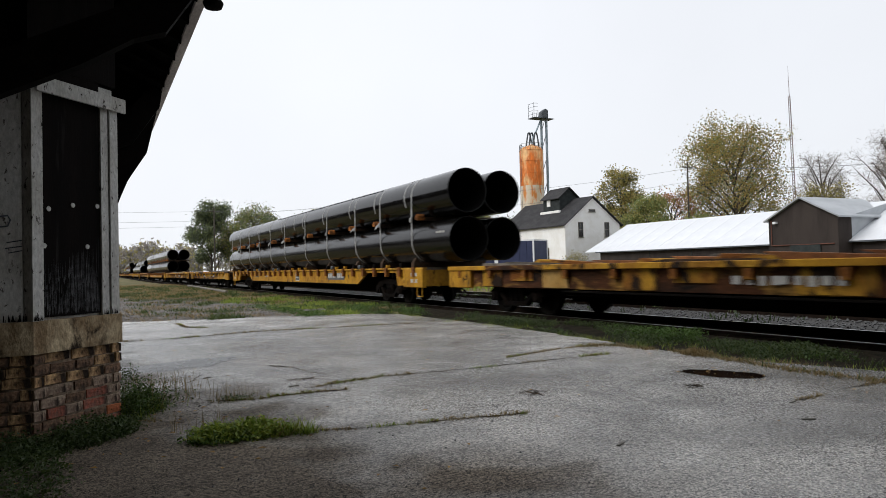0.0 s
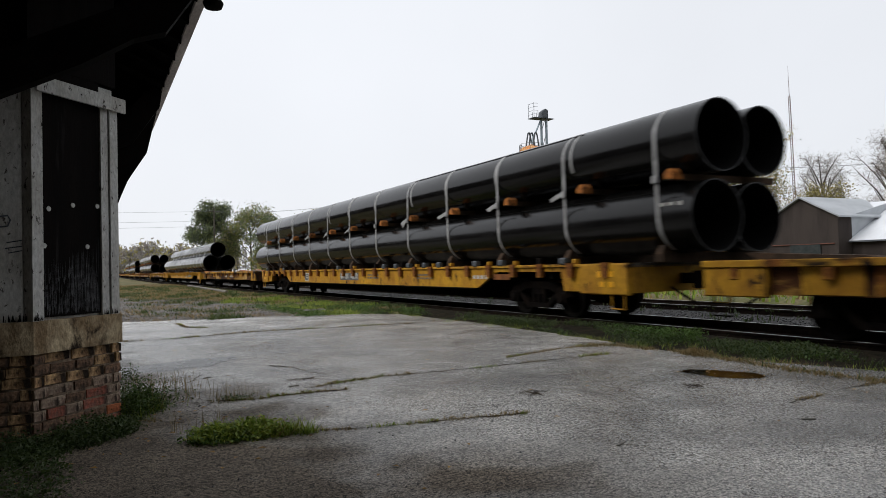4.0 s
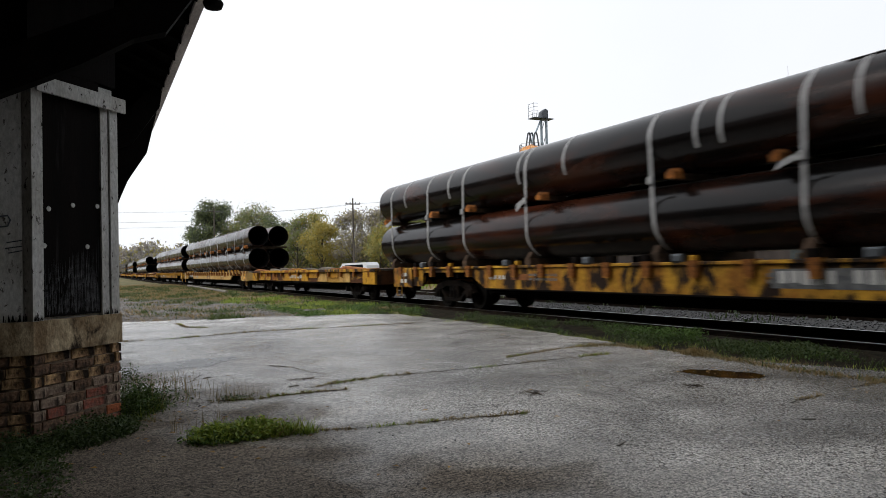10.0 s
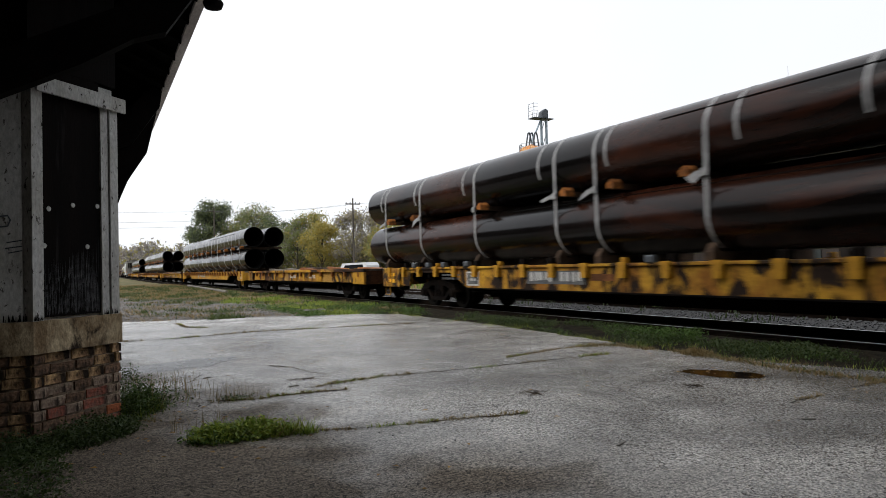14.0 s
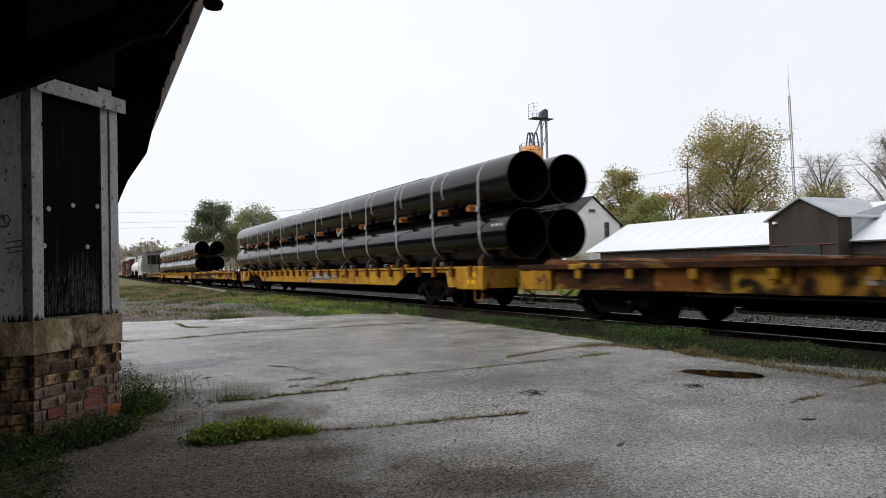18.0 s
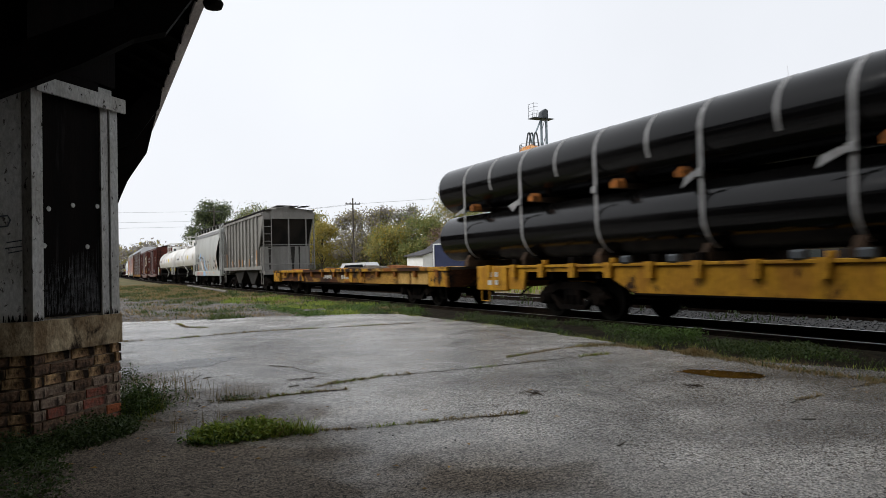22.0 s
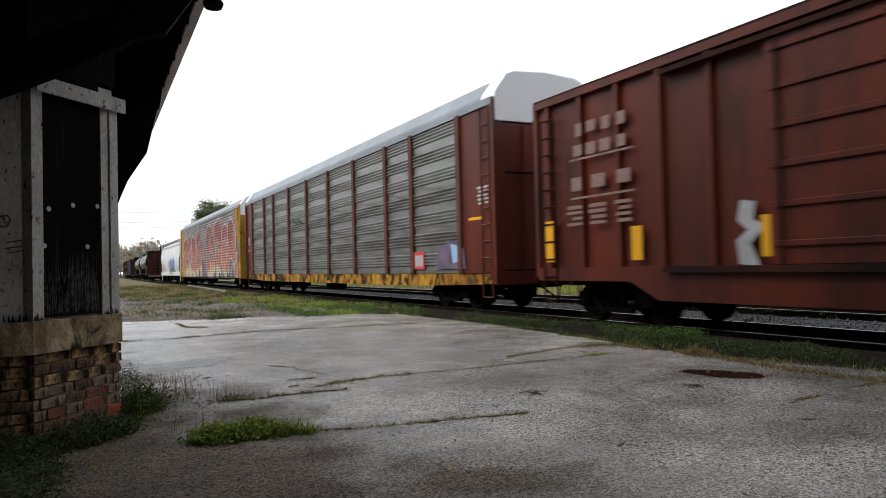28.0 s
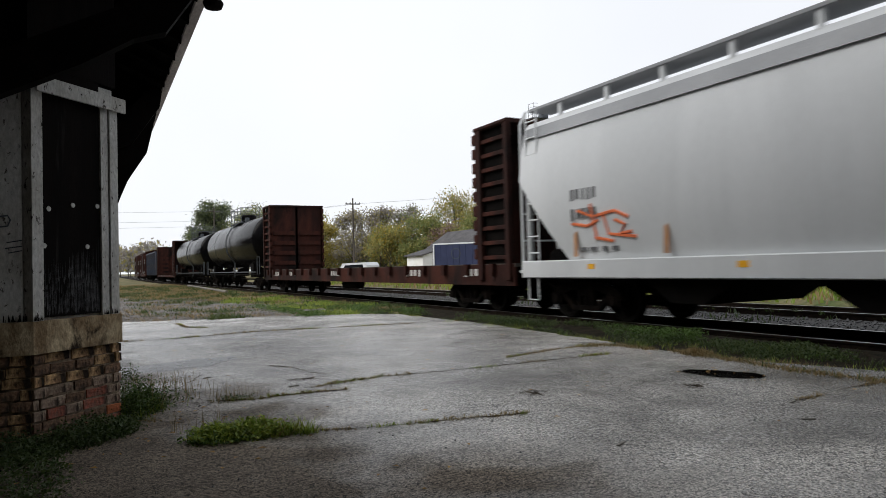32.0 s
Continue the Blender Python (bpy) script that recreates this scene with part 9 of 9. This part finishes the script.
# ---- the consist: where each end stands along the line at the clip's start ----
TRAIN = []


def stand(ob, q0, q1):
    TRAIN.append((ob, (q0 + q1) / 2))


IDLE = "empty flatcar with worn yellow paint and a littered plank deck"
LOADED = "long yellow flatcar carrying large steel pipes"
PIPES4 = "four large black steel pipes strapped in two layers"
for i, (a, b) in enumerate([(-2.8, 16.9), (47.6, 66.4), (67.2, 87.1), (118.3, 137.9), (167.8, 188.6), (218.4, 238.0), (298.2, 317.9), (348.5, 368.1), (399.7, 419.3), (449.6, 469.4)]):
    stand(flatcar(b - a - 0.8, "idler", 50 + i, IDLE), a, b)
STRAPS = {0: (2.3, 4.8, 7.2, 10.5, 13.6, 17.1, 20.0, 22.6),
          2: (3.8, 5.6, 7.7, 10.1, 12.4, 14.7, 16.2, 18.4, 21.4),
          3: (4.3, 7.2, 9.0, 12.7, 15.6, 19.5, 22.4, 24.5),
          4: (6.6, 10.4, 13.6, 15.6, 18.7, 22.5),
          5: (4.4, 7.2, 9.4, 12.9, 15.6, 16.9, 20.3, 23.5),
          6: (14.5, 16.7, 19.0, 21.4, 24.2, 27.2),
          7: (6.5, 9.1, 11.6, 15.0, 17.9, 20.8, 23.4),
          8: (6.1, 8.7, 11.1, 15.0, 17.4, 20.3, 22.8)}
RINGS = {0: (2.8, 5.3, 7.8, 11.0, 14.0, 15.4, 17.7),
         2: (),
         3: (2.4, 6.4, 9.7, 11.9, 14.1, 14.6, 18.1, 19.8, 23.2),
         4: (3.5, 7.1, 10.8, 14.0, 16.8, 19.3, 23.4),
         5: (2.5, 4.9, 7.9, 10.3, 12.3, 15.3, 17.5, 20.9),
         6: (2.7, 5.3, 8.0, 10.7, 13.5, 14.9, 16.1, 19.9, 22.8, 25.7, 28.1),
         7: (3.3, 6.1, 8.6, 10.7, 14.2, 17.2, 20.3, 22.6),
         8: (2.4, 4.8, 7.4, 9.4, 12.3, 13.6, 16.0, 18.2, 21.4)}
LOADS = [(17.7, 46.8, 16.8, 48.3), (88.0, 117.4, 87.0, 119.0), (138.7, 167.0, 138.3, 168.9), (189.4, 217.6, 190.5, 218.5), (238.8, 267.6, 239.4, 267.0), (268.4, 297.3, 270.8, 298.4), (318.7, 347.7, 319.3, 347.9), (368.9, 398.9, 368.4, 400.3), (420.1, 448.8, 418.6, 450.6)]
for i, (a, b, p, q) in enumerate(LOADS):
    stand(flatcar(b - a - 0.8, "load", 70 + i, LOADED), a, b)
    rusty = i in (3, 4, 5)
    stand(pipe_bundle(q - p, i + 1, 3 if i == 2 else 4, PIPERUST if rusty else PIPE, "three large black steel pipes strapped in a stack" if i == 2 else PIPES4 + (", streaked with rust" if rusty else ""), STRAPS.get(i, ()), RINGS.get(i, ())), p, q)
stand(hopper_ribbed(11.9, "grimy grey ribbed two-bay covered hopper"), 470.5, 483.0)
TAG_SMALL = [(9, "fill", [(4.6, 1.3), (4.6, 2.4), (3.1, 2.4), (3.1, 1.3)], 0), (4, "fill", [(3.4, 2.3), (2.45, 2.7), (2.4, 2.3), (2.7, 2.0)], 0), (4, "fill", [(1.2, 2.3), (0.9, 2.4), (0.7, 1.6), (0.1, 1.3), (1.3, 1.3)], 0),
             (10, "fill", [(2.6, 2.0), (1.9, 1.9), (1.9, 1.3), (2.7, 1.3)], 0), (8, "line", [(2.9, 2.25), (2.4, 2.3), (2.3, 1.9)], 0.05), (3, "line", [(2.9, 2.3), (2.1, 2.35), (1.4, 2.15), (1.4, 1.5), (1.1, 1.28)], 0.06),
             (3, "line", [(2.0, 2.2), (1.85, 1.4)], 0.05), (6, "fill", [(2.05, 2.0), (1.9, 2.0), (1.8, 1.3), (2.0, 1.3)], 0), (3, "line", [(0.5, 2.2), (0.2, 1.8), (0.4, 1.5)], 0.04), (11, "line", [(0.15, 1.9), (0.05, 1.4)], 0.05)]
TAG_SMALL += [(3, "line", [(-0.55, 1.95), (-1.1, 1.9)], 0.035), (3, "line", [(-0.6, 1.75), (-1.2, 1.7)], 0.035), (11, "line", [(-0.25, 1.95), (-0.4, 1.95)], 0.07), (11, "line", [(-0.7, 2.05)], 0.07), (11, "line", [(-0.45, 1.6)], 0.07), (11, "line", [(-1.3, 1.5)], 0.07), (11, "line", [(-1.6, 2.05), (-1.75, 2.0)], 0.08),
             (11, "line", [(-1.7, 1.75), (-1.8, 1.35)], 0.08), (8, "line", [(-1.97, 2.28)], 0.18), (0, "line", [(-1.97, 2.28)], 0.14), (8, "line", [(-2.05, 2.28), (-1.88, 2.28)], 0.03), (3, "fill", [(-2.65, 1.55), (-3.05, 1.55), (-3.05, 1.38), (-2.65, 1.38)], 0),
             (3, "line", [(-3.2, 2.15), (-3.3, 1.95), (-3.6, 1.88), (-3.85, 1.95)], 0.07), (9, "line", [(-3.4, 1.9), (-3.42, 1.5)], 0.07), (3, "fill", [(-3.75, 1.75), (-4.15, 1.75), (-4.15, 1.5), (-3.75, 1.5)], 0), (6, "fill", [(-4.1, 2.3), (-4.25, 2.3), (-4.3, 1.4), (-4.15, 1.4)], 0), (11, "line", [(4.7, 2.2), (4.75, 1.6)], 0.05)]
TAG_LARGE = [(2, "fill", rounded([(1.0, 1.7), (0.2, 1.78), (-1.4, 1.7), (-3.0, 1.8), (-4.9, 1.62), (-5.2, 1.3), (-2.6, 1.26), (-0.5, 1.26), (1.2, 1.28)], 1), 0), (11, "line", [(0.8, 1.45), (-0.2, 1.5)], 0.1), (2, "line", [(1.3, 2.3), (1.0, 1.9), (1.2, 1.6), (0.8, 1.35)], 0.09)]
for y0, y1, top in ((0.35, -0.85, 2.45), (-0.95, -1.95, 2.62), (-2.05, -3.05, 2.5), (-3.15, -4.6, 2.68)):
    ym = (y0 + y1) / 2
    shape = rounded([(y0 + 0.1, 1.72), (y0 - 0.1, 2.05), (y0 + 0.08, top - 0.08), (ym + 0.15, top + 0.1), (ym - 0.2, top - 0.12), (y1 - 0.12, top + 0.06), (y1 + 0.12, 2.1), (y1 - 0.05, 1.75), (ym, 1.9)], 1)
    TAG_LARGE += [(4, "line", [(y + 0.03, z + 0.12) for y, z in shape[4:14]], 0.15), (8, "line", [(y - 0.06, z + 0.05) for y, z in shape[5:12]], 0.08), (3, "line", shape + shape[:1], 0.085), (1, "fill", shape, 0),
                  (4, "line", [(y0 - 0.25, 1.95), (y0 - 0.2, top - 0.25)], 0.09), (3, "line", [(ym + 0.12, top - 0.3), (ym, 2.1), (ym - 0.25, 2.0)], 0.05), (10, "line", [(y0 - 0.2, top - 0.1), (ym + 0.1, top - 0.02)], 0.025), (8, "line", [(y1 + 0.2, 2.0), (y1 + 0.15, top - 0.2)], 0.05)]
for y, z, h in ((1.5, 1.9, 0.5), (1.3, 2.3, 0.35), (0.6, 2.5, 0.4), (0.3, 2.6, 0.3), (-1.35, 2.7, 0.5), (-1.6, 2.72, 0.35), (-2.5, 2.6, 0.3), (-3.7, 2.75, 0.55), (-4.0, 2.75, 0.4), (-4.9, 2.3, 0.45), (-5.3, 1.9, 0.4), (-5.1, 2.6, 0.25)):
    TAG_LARGE += [(3, "fill", [(y + 0.1, z), (y + 0.02, z + h), (y - 0.1, z)], 0), (3, "line", [(y + 0.17, z + h * 0.45), (y - 0.17, z + h * 0.5)], 0.03), (2, "line", [(y, z - 0.15), (y - 0.05, z + 0.05)], 0.06)]
TAG_LARGE += [(4, "line", [(-0.95, 2.75), (-0.9, 3.0)], 0.06), (4, "line", [(-2.9, 2.7), (-3.0, 3.1)], 0.07), (3, "line", [(0.4, 1.72), (-1.0, 1.66), (-3.0, 1.74), (-4.8, 1.6)], 0.055), (8, "line", [(1.0, 1.5), (0.4, 1.6)], 0.04), (8, "line", [(-4.6, 1.45), (-5.3, 1.55)], 0.045),
              (6, "line", [(-5.75, 2.2), (-5.85, 1.5)], 0.06), (10, "fill", [(-7.5, 1.95), (-8.1, 1.95), (-8.1, 1.5), (-7.5, 1.5)], 0), (3, "line", [(-7.5, 1.95), (-8.1, 1.95), (-8.1, 1.5), (-7.5, 1.5), (-7.5, 1.95)], 0.025), (3, "line", [(-7.58, 1.82), (-8.02, 1.82)], 0.03), (3, "line", [(-7.58, 1.64), (-8.02, 1.64)], 0.03)]
TAG_LARGE = [(mat, kind, [(y * 0.94 - 0.12, z - 0.2) for y, z in pts], r * 0.9) for mat, kind, pts, r in TAG_LARGE]
for k in range(4):
    TAG_LARGE.append((3, "line", [(-6.2, 1.9 - 0.1 * k), (-6.65, 1.9 - 0.1 * k)], 0.018))
stand(hopper_smooth(12.3, HOPLIGHT, "pale grey smooth-sided covered hopper with blue and black tags", TAG_SMALL, 2, HOPBANDDARK), 483.4, 496.5)
stand(tankcar(15.7, 1.36, 2.42, TANKWHITE, TANKBLACK, "white tank car with a black belly and hazard diamonds", 1.86, True), 496.7, 513.2)
stand(tankcar(16.6, 1.36, 2.42, TANKWHITE, TANKBLACK, "white tank car with rust-stained tape strips and a black belly", 1.78, True), 513.6, 531.0)
stand(boxcar(15.5, "brown boxcar with sliding doors and smeared spray paint", BOXBROWN, "plain", 3), 531.5, 547.6)
stand(boxcar(15.8, "red-brown boxcar with a large white emblem and yellow reflectors", BOXBROWN, "bold", 4, True, 4.58), 547.9, 564.2)
stand(autorack(27.9, "galvanised autorack with brown ends and a white gable", False, 5), 565.3, 593.5)
stand(autorack(28.4, "autorack covered in red and cream spray paint with yellow ends", True, 6), 594.6, 623.6)
stand(hopper_smooth(19.0, HOPWHITE, "white smooth-sided covered hopper with a blue and green tag", TAG_LARGE, 5, HOPBAND), 624.2, 643.6)
stand(bulkhead_flat(24.4, "rust-brown bulkhead flatcar, empty"), 643.4, 668.5)
stand(tankcar(18.2, 1.52, 2.95, TANKBLACK, TANKBLACK, "glossy black tank car with a guard rail on top"), 669.0, 687.6)
stand(tankcar(18.6, 1.5, 2.9, TANKBLACK, TANKBLACK, "glossy black tank car with a guard rail on top"), 688.2, 707.4)
stand(bulkhead_flat(20.5, "rust-brown bulkhead flatcar, empty"), 708.4, 729.6)
stand(gondola(17.5, "dark blue high-sided gondola car", BLUECAR, 4.0), 730.2, 748.4)
stand(boxcar(16.5, "dark brown boxcar with stained sides", BOXRUST, "plain", 8), 749.0, 766.0)
stand(boxcar(16.5, "dark brown boxcar with stained sides", BOXRUST, "plain", 9), 767.0, 784.0)


# ---- bricks of the depot's foundation ----
def bricks():
    """Courses of uneven old brick: tan and gapped under the ledge, smeared with mortar below, red at the foot."""
    H, LEN = 0.0775, 0.2
    mats = [BRICK, BRICKRED, BRICKDARK, BRICKSMEAR, BRICKRAW]
    mesh_of = {}
    for key, mat in enumerate(mats):
        for v in range(4):
            j = [RND.uniform(-0.006, 0.006) for _ in range(8)]
            g = 0.006
            lo = [(g + j[0], 0.003 + abs(j[1])), (LEN - g + j[2], 0.003 + abs(j[3])), (LEN - g + j[4], H - 0.009 + j[5]), (LEN * 0.5, H - 0.007 + j[1]), (g + j[6], H - 0.009 + j[7])]
            m = Mesh()
            # a worn face: the outline drawn in a little at the front
            mx, mz = LEN / 2, H / 2
            front = [(mx + (x - mx) * 0.975, -0.009, mz + (z - mz) * 0.93) for x, z in lo]
            rim = [(x, -0.004, z) for x, z in lo]
            back = [(x, 0.06, z) for x, z in lo]
            n = len(lo)
            m.add(front + rim + back, [tuple(range(n))] + [(k * n + i, k * n + (i + 1) % n, (k + 1) * n + (i + 1) % n, (k + 1) * n + i) for k in (0, 1) for i in range(n)])
            mesh_of[key, v] = m.data("brick", mat)
    base = part("brick_facing", Mesh().box(-1.5, -1.45, 5.52, 5.56, 0.0, 0.1), MORTAR, DEPOT, "old brick facing, patched and stained")
    faces = [((A[0], A[1]), (-1, 0), 1.2, True), ((A[0], A[1]), D45, 0.8, False)]
    shares = [(1, 2, 1, 2), (1, 1, 4, 2), (1, 1, 3, 2), (3, 3, 1, 2), (3, 3, 2, 0), (0, 3, 2, 0), (0, 2, 0, 2), (0, 0, 0, 2)]
    for (ox, oy), (dx, dy), length, flip in faces:
        for r in range(8):
            s = -RND.uniform(0.02, 0.12)
            while s < length - 0.04:
                w = min(RND.uniform(0.15, 0.225), length - s)
                a = max(s, 0.0)
                wide = s + w - a
                key = RND.choice(shares[r])
                if flip and key in (1, 3, 4):
                    key = 2 if RND.random() < 0.6 else 0
                gone = r == 7 and RND.random() < 0.16
                if wide > 0.035 and not gone:
                    ob = piece("brick", mesh_of[key, RND.randrange(4)], base)
                    proud = RND.uniform(-0.009, 0.008)
                    tilt = RND.uniform(-1.2, 1.2)
                    if flip:
                        m = pose(ox - a - wide, oy + proud, r * H + 0.002, 0, tilt, 0)
                    else:
                        m = pose(ox + dx * a - dy * proud, oy + dy * a + dx * proud, r * H + 0.002, 0, tilt, math.degrees(math.atan2(dy, dx)))
                    ob.matrix_basis = m @ Matrix.Diagonal((wide / LEN, 1, 1, 1))
                s += w


bricks()


# ---- what moves: every car and its load runs along the line at one speed ----
def motions():
    times = [0, 2, 4, 6, 8, 10, 12, 14, 16, 18, 20, 22, 24, 26, 28, 30, 32]
    for ob, q in TRAIN:
        rows = []
        for t in times:
            y = q - SPEED * t
            turn = math.degrees(math.atan2(bend(y + 6) - bend(y - 6), 12))
            rows.append((float(t), pose(XT + bend(y), y, ZR, 0, 0, -turn)))
        walk(ob, rows)


motions()
